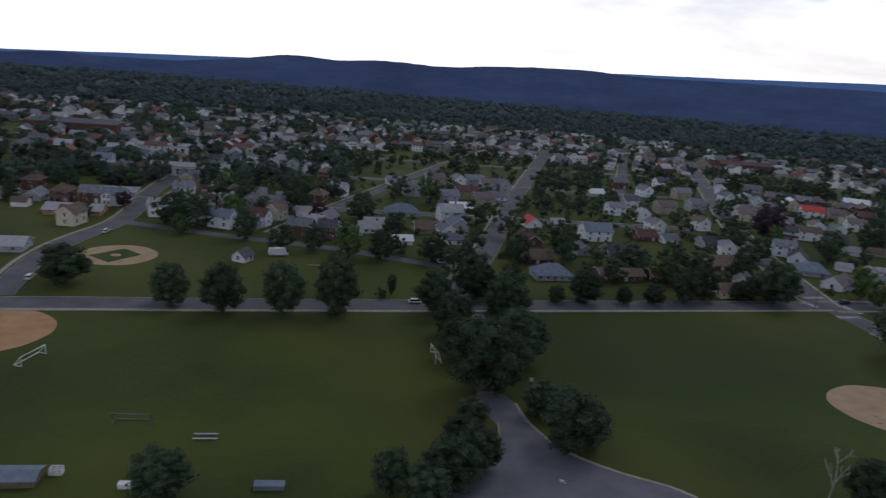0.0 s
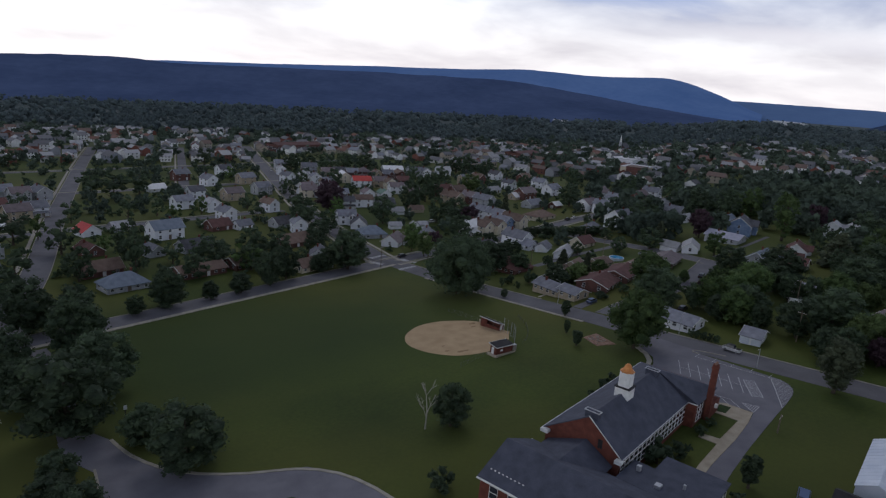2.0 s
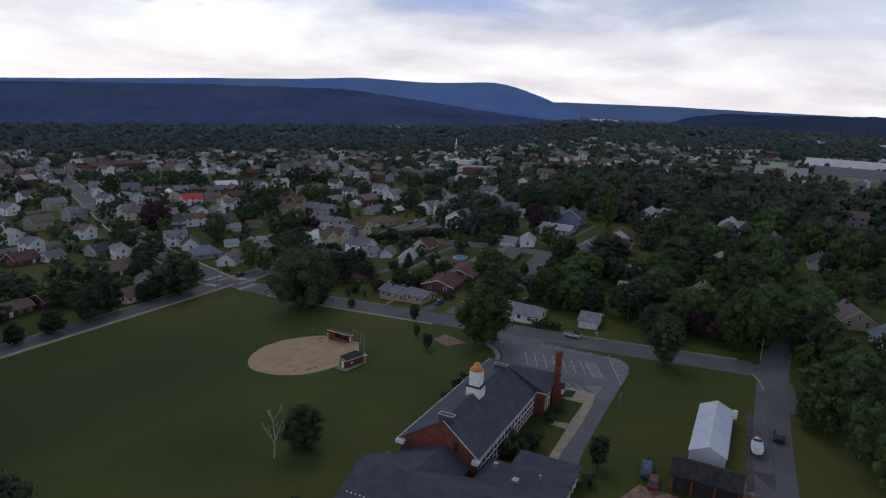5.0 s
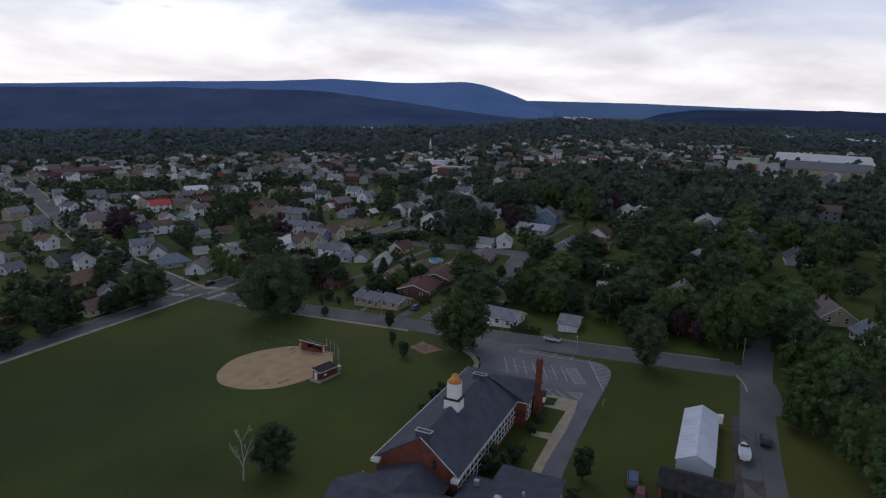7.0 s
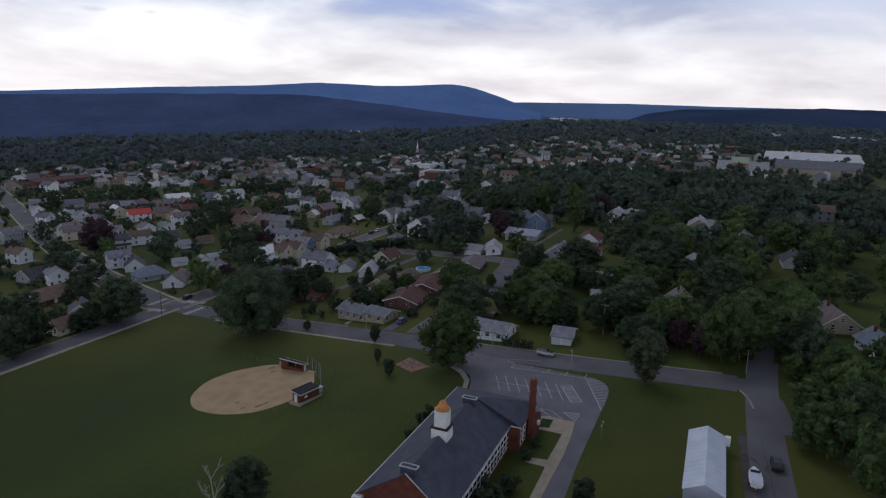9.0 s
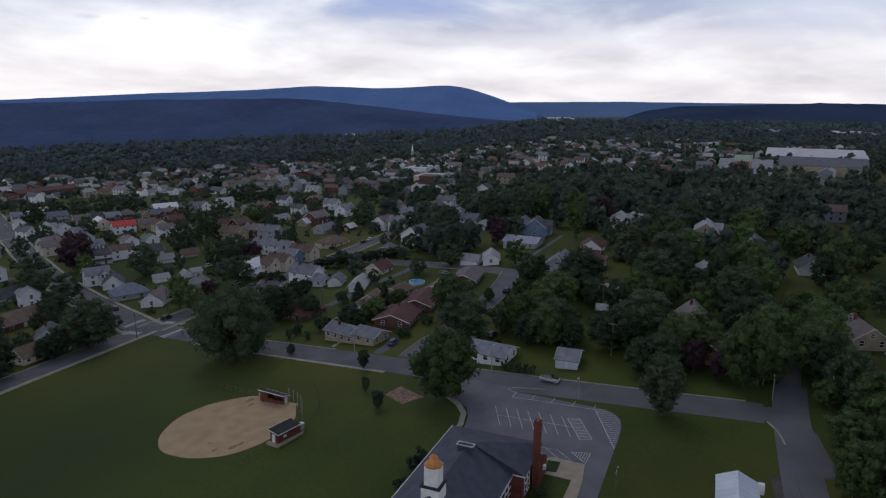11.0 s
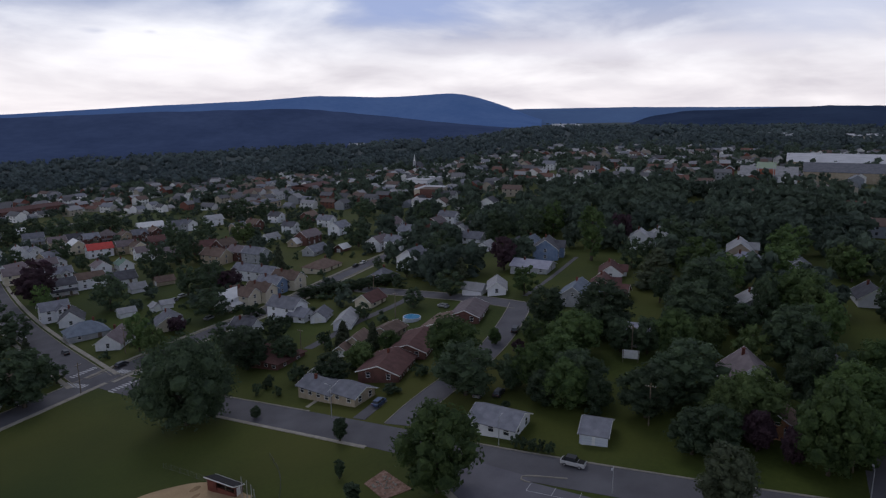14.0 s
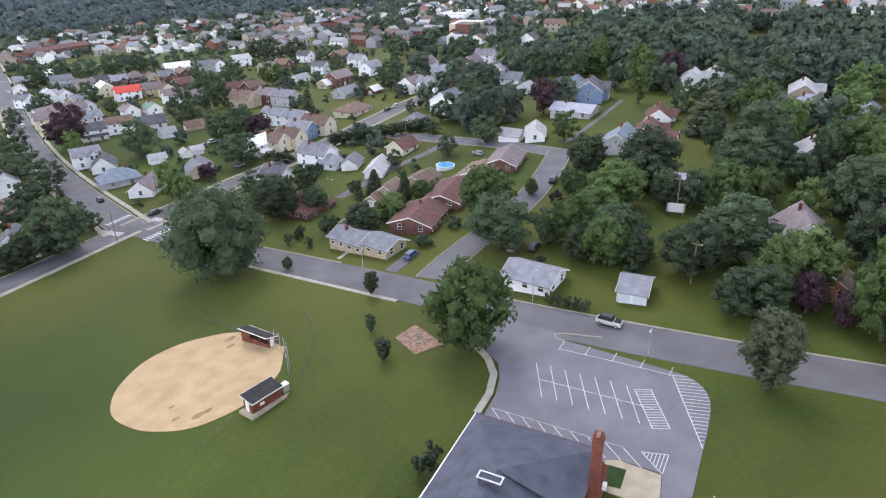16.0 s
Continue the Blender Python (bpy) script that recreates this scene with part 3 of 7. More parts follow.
GRASS = stuff("verge_grass", (0.032, 0.054, 0.012), (0.066, 0.094, 0.023), 0.95, 0.1, 1.5, 0.3, where="World")
flat_poly("loop_lawn", [(34.3, 84.9), (38.3, 90.8), (45.3, 88.6), (50.2, 80.3), (50.1, 68.1), (42.2, 62.4), (33.3, 70.7)], 0.16, GRASS, "oval lawn inside the loop", "lawn", 0.15)
part("kerb", ribbon_mesh(smooth_line([(132.5, 84.2), (137.5, 85.2), (141.2, 87.0), (144.3, 89.4), (147.3, 95.3)]), 1.2, 0.2, 0.3), M["concrete"], lot, "curved pale concrete walk")
part("kerb", ribbon_mesh(smooth_line([(159.3, 77.2), (158.3, 80.3), (157.3, 83.8), (156.2, 85.0), (155.3, 84.0), (155.4, 82.4)], 1.0), 0.25, 0.2, 0.3), M["concrete"], lot, "rounded end of a kerb")


def line_on(a, b, width, parent, lift=0.085):
    part("painted_line", ribbon_mesh(np.linspace(a, b, max(2, int(math.dist(a, b) / 3) + 1)), width, lift, 0.01), M["paint"], parent)


# two rows of bays with a spine, edge bays, and hatched ends
A0, A1, W0 = np.array((147.6, 83.1)), np.array((149.3, 68.4)), np.array((-7.1, -5.2))
for i in range(7):
    p = A0 + (A1 - A0) * i / 6
    line_on(p, p + W0, 0.11, lot)
line_on(A0 + W0 * 0.5, A0 + (A1 - A0) * 1.2 + W0 * 0.5, 0.09, lot)
H0, H1, HW = np.array((148.9, 66.9)), np.array((150.1, 64.9)), np.array((-6.8, -5.6))
for k in range(16):
    line_on(H0 + HW * k / 15, H1 + HW * k / 15, 0.10, lot)
for p in (H0, H1):
    line_on(p, p + HW, 0.11, lot)
for i in range(5):
    p = np.array((152.9, 81.9)) + np.array((0.45, -4.5)) * i
    line_on(p, p + np.array((2.5, 0.3)), 0.09, lot)
line_on((152.9, 81.9), (155.0, 63.5), 0.09, lot)


def in_lot(x, y):
    """Whether a place lies on the car park's asphalt."""
    odd = False
    for (ax, ay), (bx, by) in zip(DRIVE, DRIVE[1:] + DRIVE[:1]):
        if (ay > y) != (by > y) and x < ax + (y - ay) * (bx - ax) / (by - ay):
            odd = not odd
    return odd


for k in range(20):
    q = np.array((155.0, 63.5)) + np.array((-13.2, -9.1)) * k / 20
    d, n = np.array((0.36, -0.933)), 0.3
    while n < 6 and in_lot(*(q + d * n)):
        n += 0.1
    line_on(q, q + d * (n - 0.15), 0.09, lot)
line_on((155.0, 63.5), (141.8, 54.4), 0.12, lot)
for i in range(9):
    p = np.array((134.6, 83.0)) + np.array((0.24, -2.5)) * i
    line_on(p, p + np.array((-2.4, -3.8)), 0.10, lot)
line_on((134.6, 83.0), (136.7, 63.0), 0.06, lot)
for a, b in (((137.1, 60.8), (138.4, 57.6)), ((138.4, 57.6), (134.7, 57.0)), ((134.7, 57.0), (137.1, 60.8))):
    line_on(a, b, 0.10, lot)
for k in range(1, 7):
    line_on((137.1 + 1.3 * k / 7, 60.8 - 3.2 * k / 7), (137.1 - 2.4 * k / 7, 60.8 - 3.8 * k / 7), 0.09, lot)


def crossing(x, y, turn, n, label="white zebra stripes across the street"):
    c = root("crosswalk", at(x, y, turn, 0.0), label, "crosswalk", "crosswalks at the junction")
    for i in range(n):
        w = Vector((x, y, 0)) + Matrix.Rotation(radians(turn), 3, "Z") @ Vector(((i - n / 2) * 1.1, 0, 0))
        bm = boxes((-0.3, -1.3, 0, 0.3, 1.3, 0.012))
        part("stripe", bm, M["paint"], c, m=Matrix.Translation(((i - n / 2) * 1.1, 0, gz(w.x, w.y) - gz(x, y) + 0.075)))


crossing(144.4, 222.7, 105, 8)
crossing(157.9, 217.9, 102, 8)
crossing(151.6, 207.7, 8, 8)
crossing(151.8, 230.1, 12, 8)

# ---- playing fields ----


def disc(name, cx, cy, r, mat_, label, extra=(), squash=1.0, turn=0.0, lift=0.05):
    pts = []
    for k in range(96):
        a = k * math.pi / 48
        rr = r * (1 + 0.010 * math.sin(5 * a) + 0.004 * math.sin(11 * a + 1))
        x, y = rr * math.cos(a), rr * squash * math.sin(a)
        c, s = math.cos(radians(turn)), math.sin(radians(turn))
        pts.append((cx + c * x - s * y, cy + s * x + c * y))
    for ex, ey in extra:
        a = math.atan2(ey - cy, ex - cx)
        i = min(range(len(pts)), key=lambda k: abs((math.atan2(pts[k][1] - cy, pts[k][0] - cx) - a + math.pi) % (2 * math.pi) - math.pi))
        pts[i] = (ex, ey)
        for d, f in ((1, 1.3), (2, 0.72), (3, 0.57), (4, 0.42), (5, 0.30), (6, 0.18), (7, 0.08)):
            for j in ((i + d) % len(pts), (i - d) % len(pts)):
                q = pts[j]
                pts[j] = (q[0] + f * (ex - cx - (q[0] - cx)) * 0.5, q[1] + f * (ey - cy - (q[1] - cy)) * 0.5)
    return flat_poly(name, pts, lift, mat_, label, "infield", 0.1)


infield = disc("infield", 116.5, 133.3, 14.6, M["clay"], "tan clay softball infield in mown grass", extra=[(131.0, 126.7), (125.5, 121.6)])
for x, y, r in ((107.4, 126.0, 0.7), (109.9, 123.4, 1.1), (111.6, 123.1, 0.8), (127.3, 139.4, 1.2), (108.9, 129.7, 0.5), (125.8, 137.0, 0.9)):
    disc("worn_patch", x, y, r, M["wetclay"], "dark damp patch worn in the clay", squash=0.6, lift=0.062)
disc("infield", -103.6, 148.6, 14.2, M["redclay"], "orange clay infield of a second ball field")
disc("infield", -104.2, 217.4, 13.0, M["clay"], "clay infield of a baseball diamond", extra=[(-117.2, 212.4)], squash=0.95)
flat_poly("infield_lawn", [(-112.7, 213.9), (-105.2, 225.0), (-96.7, 219.4), (-103.2, 208.4)], 0.12, GRASS, "square lawn inside the diamond", "lawn", 0.08)
disc("pitcher_mound", -104.4, 216.6, 1.7, M["clay"], "small clay pitcher mound", lift=0.16)


def dugout(length, depth, low, high, label):
    """Brick walls under a lean-to roof that rises towards the field (+y)."""
    d = root("dugout", Matrix(), label, "dugout", "dugouts of the softball field")
    h = length / 2
    part("back_wall", boxes((-h, -depth / 2, -0.3, h, -depth / 2 + 0.25, low - 0.15)), M["brick"], d)
    for s in (-1, 1):
        bm = bmesh.new()
        pts = [(-depth / 2 + 0.26, -0.3), (depth / 2 - 0.3, -0.3), (depth / 2 - 0.3, high - 0.2), (-depth / 2 + 0.26, low - 0.12)]
        u, v = [[bm.verts.new((s * h + e, y, z)) for y, z in pts] for e in (-0.12, 0.12)]
        bm.faces.new(u)
        bm.faces.new(v[::-1])
        for i in range(4):
            bm.faces.new([u[i], v[i], v[(i + 1) % 4], u[(i + 1) % 4]])
        bmesh.ops.recalc_face_normals(bm, faces=bm.faces[:])
        part("side_wall", bm, M["brick"], d)
    part("front_wall", boxes((-h + 0.15, depth / 2 - 0.5, -0.3, h * 0.3, depth / 2 - 0.3, 1.0), (h * 0.35, depth / 2 - 0.5, -0.3, h - 0.15, depth / 2 - 0.3, high - 0.25)), M["brick"], d)
    part("white_door", boxes((-h - 0.18, -0.4, 0, -h - 0.13, 0.5, 1.95)), M["white"], d, "white door panel")
    part("hatch", boxes((-h * 0.55, -depth / 2 - 0.05, 1.05, -h * 0.25, -depth / 2 - 0.005, 1.55)), M["white"], d, "white hatch in the back wall")
    part("post", boxes((-h / 3 - 0.07, depth / 2 - 0.45, 1.0, -h / 3 + 0.07, depth / 2 - 0.31, high - 0.15)), M["wood"], d)
    bm = bmesh.new()
    y0, y1 = -depth / 2 - 0.25, depth / 2 + 0.25
    solid(bm, [(-h - 0.3, y0, low), (h + 0.3, y0, low), (h + 0.3, y1, high), (-h - 0.3, y1, high)], 0.14)
    part("roof", bm, M["black"], d, "black shingle lean-to roof")
    part("fascia", boxes((-h - 0.3, y0 - 0.06, low - 0.17, h + 0.3, y0 - 0.01, low + 0.02)), M["white"], d, "white roof edge")
    part("fascia", boxes((-h - 0.3, y1 + 0.01, high - 0.17, h + 0.3, y1 + 0.06, high + 0.02)), M["white"], d, "white roof edge")
    bm = bmesh.new()
    solid(bm, [(-h - 0.36, y0, low + 0.02), (-h - 0.31, y0, low + 0.02), (-h - 0.31, y1, high + 0.02), (-h - 0.36, y1, high + 0.02)], 0.18)
    part("fascia", bm, M["white"], d, "white roof edge")
    part("bench", boxes((-h + 0.4, -depth / 2 + 0.5, 0.42, h - 0.4, -depth / 2 + 0.9, 0.5)), M["wood"], d)
    part("pad", boxes((-h - 1.0, -depth / 2 - 0.9, -0.4, h + 2.6, -depth / 2 - 0.02, 0.34), (-h - 1.0, -depth / 2 - 0.02, -0.4, -h - 0.13, depth / 2, 0.2)), TAN, d, "pale concrete slab")
    return d


near_dugout = dugout(5.6, 2.7, 2.35, 2.75, "low brick dugout with a black roof beside the infield")
near_dugout.matrix_basis = at(117.6, 116.2, 0.0, 0.05)
locker = root("equipment_locker", at(121.6, 115.6, 0.0, 0.05), "pale metal equipment locker on a concrete slab", "locker")
part("cabinet", boxes((-0.6, -0.5, 0, 0.6, 0.5, 1.4), bevel=0.04), M["concrete"], locker)
part("lid", boxes((-0.65, -0.55, 1.41, 0.65, 0.55, 1.47)), M["steel"], locker)
dugout(7.0, 2.3, 1.9, 2.75, "low brick dugout with a black roof behind the infield").matrix_basis = at(129.3, 132.9, 97, 0.05)


def chain_fence(pts, h, label, step=2.6, name="fence", post=0.035):
    line = smooth_line(pts, step)
    f = root(name, Matrix.Translation((line[0][0], line[0][1], gz(*line[0]))), label, "fence")
    o = Vector((line[0][0], line[0][1], gz(*line[0])))
    top = bmesh.new()
    for i, p in enumerate(line):
        b = Vector((p[0], p[1], gz(*p))) - o
        bm = bmesh.new()
        tube(bm, b, b + Vector((0, 0, h)), post, post, 5)
        part("post", bm, M["wire"] if h < 2 else M["steel"], f)
        if i:
            for z in np.linspace(0.1, h, 2 if h < 2 else 3):
                tube(top, last + Vector((0, 0, z)), b + Vector((0, 0, z)), 0.014, 0.014, 4)
            n = int((b - last).length / 0.35)
            for k in range(n):
                a1, a2 = last.lerp(b, k / n), last.lerp(b, (k + 1) / n)
                tube(top, a1 + Vector((0, 0, 0.1)), a2 + Vector((0, 0, h)), 0.008, 0.008, 3)
        last = b
    part("mesh", top, M["wire"], f, "thin wire mesh")
    return f


chain_fence([(129.4, 127.9), (128.7, 124.3), (127.0, 120.8), (125.0, 118.8)], 4.2, "tall wire backstop behind home plate", 2.0, "backstop", 0.07)
chain_fence([(141.9, 135.0), (139.0, 128.8), (134.9, 123.5), (130.5, 119.3), (126.4, 116.9)], 1.0, "low wire fence in a curve behind home plate")
chain_fence([(129.4, 153.5), (129.8, 146.3), (129.9, 139.9)], 1.2, "low wire fence beside the infield")
chain_fence([(112.1, 116.9), (107.7, 116.1), (103.0, 115.0)], 1.2, "low wire fence along the foul line")
chain_fence([(-60.2, 195.8), (-46.1, 212.4), (-42.1, 246.5)], 1.3, "low wire outfield fence", 4.0)


def goal(mat_=None):
    g = root("soccer_goal", Matrix(), "white metal soccer goal on the grass", "soccer goal", "goals on the field")
    for name, a, b in (("post", (-3.6, 0, 0), (-3.6, 0, 2.4)), ("post", (3.6, 0, 0), (3.6, 0, 2.4)), ("crossbar", (-3.6, 0, 2.4), (3.6, 0, 2.4)), ("brace", (-3.6, 0, 2.4), (-3.6, 1.9, 0)), ("brace", (3.6, 0, 2.4), (3.6, 1.9, 0)), ("base_bar", (-3.6, 1.9, 0.06), (3.6, 1.9, 0.06)), ("side_bar", (-3.6, 0, 0.06), (-3.6, 1.9, 0.06)), ("side_bar", (3.6, 0, 0.06), (3.6, 1.9, 0.06))):
        bm = bmesh.new()
        tube(bm, a, b, 0.09, 0.09, 6)
        part(name, bm, mat_ or M["white"], g)
    return g


place("goal", goal, at(7.0, 150.8, -80))
place("goal", goal, at(-84.7, 134.3, 78))
faint = goal(M["wire"])
tagged(faint, "dull grey metal soccer goal on the grass", "soccer goal", "goals on the field")
faint.matrix_basis = at(-51.6, 109.6, 5)


def bleacher():
    b = root("bench", Matrix(), "pale metal bench on the grass", "bench", "benches by the field")
    part("seat", boxes((-2.3, -0.2, 0.42, 2.3, 0.2, 0.48)), M["steel"], b)
    for x in (-1.8, 1.8):
        part("leg", boxes((x - 0.05, -0.2, 0, x + 0.05, 0.2, 0.42)), M["steel"], b)
    return b


for x, y, r in ((-36.2, 107.2, 8), (-35.9, 105.5, 8), (-36.5, 222.5, 10)):
    place("bleacher", bleacher, at(x, y, r))

# ---- trees ----


def ico():
    bm = bmesh.new()
    bmesh.ops.create_icosphere(bm, subdivisions=1, radius=1.0)
    v, f = np.array([v.co[:] for v in bm.verts]), np.array([[x.index for x in q.verts] for q in bm.faces])
    bm.free()
    return v, f


ICO_V, ICO_F = ico()


def leaf_cloud(rng, centres, radii, n_leaf, size, core=0.86):
    """Vertices and faces of clumps: a rough core each, and leaf sprays over it."""
    vs, quads, tris, k = [], [], [], 0
    for c, r in zip(centres, radii):
        jit = 1 + 0.16 * rng.standard_normal((len(ICO_V), 1)).clip(-1, 1)
        vs.append(c + ICO_V * r * core * jit * (1, 1, 0.85))
        tris.append(ICO_F + k)
        k += len(ICO_V)
        d = rng.standard_normal((n_leaf, 3))
        d[:, 2] += 0.35
        d /= np.linalg.norm(d, axis=1)[:, None]
        p = c + d * r * rng.uniform(0.84, 1.22, (n_leaf, 1)) * (1, 1, 0.9)
        nrm = d + 0.6 * rng.standard_normal((n_leaf, 3))
        nrm /= np.linalg.norm(nrm, axis=1)[:, None]
        a = np.cross(nrm, rng.standard_normal((n_leaf, 3)))
        a /= np.linalg.norm(a, axis=1)[:, None]
        b = np.cross(nrm, a)
        s = size * rng.uniform(0.6, 1.4, (n_leaf, 1))
        q = np.stack([p - a * s, p + b * s * 0.62, p + a * s, p - b * s * 0.62], 1)
        vs.append(q.reshape(-1, 3))
        quads.append(np.arange(n_leaf * 4).reshape(-1, 4) + k)
        k += n_leaf * 4
    return np.concatenate(vs), np.concatenate(quads), np.concatenate(tris)


def crown_shape(rng, kind, n, w, h):
    """Clump centres and radii of a crown of width 2w and height h above its foot."""
    c, r = [], []
    for i in range(n):
        t = (i + 0.5) / n
        if kind == "cone":
            z = t * h * 0.97
            rad = w * (1 - t) ** 0.8 + 0.06 * w
            a = i * 2.4 + rng.uniform(-0.4, 0.4)
            c.append((rad * 0.62 * math.cos(a), rad * 0.62 * math.sin(a), z))
            r.append(max(0.32 * rad + 0.12 * w, 0.1 * w) * rng.uniform(0.85, 1.2))
        else:
            zz = 1 - 2 * t
            a = i * 2.39996 + rng.uniform(-0.5, 0.5)
            ring = math.sqrt(max(0, 1 - zz * zz))
            k = rng.uniform(0.55, 0.88)
            fl = 1.0 if kind == "round" else (0.8 + 0.2 * zz if kind == "oval" else 1.0)
            c.append((w * k * ring * fl * math.cos(a), w * k * ring * fl * math.sin(a), h * (0.5 + 0.5 * zz * k * (1.15 if zz > 0 else 1.05))))
            r.append(w * rng.uniform(0.17, 0.31))
    if kind != "cone":
        c.append((0, 0, h * 0.5))
        r.append(w * 0.5)
    return np.array(c), np.array(r)


def make_tree(seed, kind, height, width, leaf, label, detail, bole=0.2, bark="bark"):
    rng = np.random.default_rng(seed)
    t = root("tree", Matrix(), label, "tree")
    n, nl, size = {"near": (56, 60, 0.29), "mid": (24, 22, 0.50), "far": (10, 14, 0.72)}[detail]
    if width > 20:
        n, nl, size = 130, 110, 0.22
    if height < 4:
        n, nl, size = 9, 18, 0.5
    h0 = height * bole
    c, r = crown_shape(rng, kind, n, width / 2, height - h0)
    c[:, 2] += h0
    v, q, f = leaf_cloud(rng, c, r, nl, size * (0.6 + width / 22), 0.7 if width > 20 else 0.78)
    me = bpy.data.meshes.new("crown")
    me.from_pydata(v.tolist(), [], q.tolist() + f.tolist())
    me.materials.append(M[leaf])
    part("crown", me, None, t)
    bm = bmesh.new()
    rb = 0.022 * height + 0.05
    tube(bm, (0, 0, -0.4), (0, 0, h0 + 0.15 * height), rb * 1.25, rb * 0.8, 8)
    tube(bm, (0, 0, h0 + 0.15 * height), (0.1, 0.05, height * 0.8), rb * 0.8, rb * 0.2, 6)
    for k in range(6 if detail == "near" else 3):
        a = k * 2.2 + seed
        z = h0 + height * (0.04 + 0.06 * k)
        tube(bm, (0, 0, z), (0.33 * width * math.cos(a), 0.33 * width * math.sin(a), z + 0.22 * height), rb * 0.5, rb * 0.12, 5)
    part("trunk", bm, M[bark], t)
    return t


TREES = {
    "broad": ("round", 20, 23, "leaf_dark", "very broad dark green shade tree beside the street", 0.05),
    "maple": ("round", 14, 13, "leaf", "broad green leafy maple tree", 0.03),
    "oak": ("round", 15, 12, "leaf_dark", "dark green broadleaf tree with a full crown", 0.0),
    "lime": ("oval", 16, 9, "leaf", "tall green broadleaf tree in leaf", 0.07),
    "light": ("round", 11, 11, "leaf_light", "yellow-green broadleaf tree in leaf", 0.08),
    "plum": ("round", 8, 7, "leaf_purple", "dark purple-leaved garden tree", 0.08),
    "spruce": ("cone", 14, 8, "needle", "dark green conical conifer tree", 0.03),
    "larch": ("oval", 14, 9, "needle", "feathery grey-green conifer on a grass verge", 0.02),
    "cypress": ("oval", 9, 4, "leaf_dark", "slim dark evergreen tree", 0.04),
    "bush": ("round", 3, 4.2, "leaf_dark", "rounded green garden shrub", 0.0),
}
TREE_COUNT, TREE_AT = {}, []


def tree(sort, x, y, height, width=None, detail="near"):
    kind, h, w, leaf, label, bole = TREES[sort]
    i = TREE_COUNT[sort] = TREE_COUNT.get(sort, -1) + 1
    variant = i % (3 if detail != "far" else 2)
    sz, sw = height / h, (width or w * height / h) / w
    TREE_AT.append((x, y, sw * w / 2))
    m = at(x, y, (i * 97) % 360, 0.0, (sw, sw, sz))
    return place((sort, variant, detail), lambda: make_tree(len(sort) * 7 + variant * 13 + len(detail), kind, h, w, leaf, label, detail, bole), m)

# ---- houses ----
WALLS = {
    "white": stuff("white_siding", (0.70, 0.71, 0.74), (0.80, 0.81, 0.84), 0.7, 0.8, 10.0, 0.1),
    "cream": stuff("cream_siding", (0.55, 0.49, 0.37), (0.66, 0.60, 0.47), 0.7, 0.8, 10.0, 0.1),
    "tan": stuff("tan_siding", (0.34, 0.28, 0.20), (0.44, 0.37, 0.28), 0.75, 0.8, 10.0, 0.1),
    "grey": stuff("grey_siding", (0.30, 0.31, 0.33), (0.42, 0.43, 0.45), 0.75, 0.8, 10.0, 0.1),
    "blue": stuff("blue_siding", (0.13, 0.19, 0.30), (0.20, 0.27, 0.40), 0.75, 0.8, 10.0, 0.1),
    "brick": stuff("house_brick", (0.105, 0.052, 0.044), (0.165, 0.080, 0.066), 0.9, 0.8, 9.0, 0.3),
    "orange": stuff("orange_stucco", (0.36, 0.17, 0.09), (0.46, 0.24, 0.14), 0.85, 0.8, 10.0, 0.1),
}
ROOFS = {
    "grey": stuff("grey_shingle", (0.14, 0.145, 0.17), (0.225, 0.23, 0.26), 0.9, 0.5, 8.0, 0.4, rand=0.25),
    "dark": stuff("dark_shingle", (0.065, 0.065, 0.076), (0.115, 0.115, 0.13), 0.9, 0.5, 8.0, 0.4, rand=0.25),
    "brown": stuff("brown_shingle", (0.125, 0.085, 0.068), (0.195, 0.138, 0.112), 0.9, 0.5, 8.0, 0.4, rand=0.25),
    "red": stuff("red_brown_shingle", (0.095, 0.047, 0.043), (0.150, 0.076, 0.069), 0.9, 0.5, 8.0, 0.4, rand=0.15),
    "pale": stuff("pale_grey_shingle", (0.27, 0.27, 0.28), (0.38, 0.38, 0.39), 0.85, 0.5, 8.0, 0.3, rand=0.2),
    "blue": stuff("blue_grey_shingle", (0.13, 0.16, 0.20), (0.20, 0.23, 0.28), 0.85, 0.5, 8.0, 0.3, rand=0.2),
    "mauve": stuff("mauve_shingle", (0.145, 0.118, 0.124), (0.215, 0.178, 0.184), 0.9, 0.5, 8.0, 0.3, rand=0.15),
    "snow": stuff("white_metal_roof", (0.68, 0.68, 0.69), (0.80, 0.80, 0.80), 0.6, 0.5, 8.0, 0.1),
    "green": stuff("green_shingle", (0.12, 0.19, 0.15), (0.18, 0.26, 0.21), 0.9, 0.5, 8.0, 0.3),
    "lilac": stuff("lilac_grey_shingle", (0.30, 0.30, 0.37), (0.40, 0.40, 0.47), 0.85, 0.5, 8.0, 0.3),
    "scarlet": stuff("scarlet_metal_roof", (0.42, 0.035, 0.03), (0.55, 0.06, 0.05), 0.5, 0.8, 6.0, 0.1),
}
WORDS = {"brick": "brick", "orange": "orange stuccoed"}
SEEN_AS = {"grey": "grey", "dark": "dark grey", "brown": "brown", "red": "red-brown", "pale": "pale grey", "blue": "blue-grey", "mauve": "mauve", "scarlet": "bright red", "snow": "white", "green": "dull green", "lilac": "lilac-grey"}
WINDOW = {}


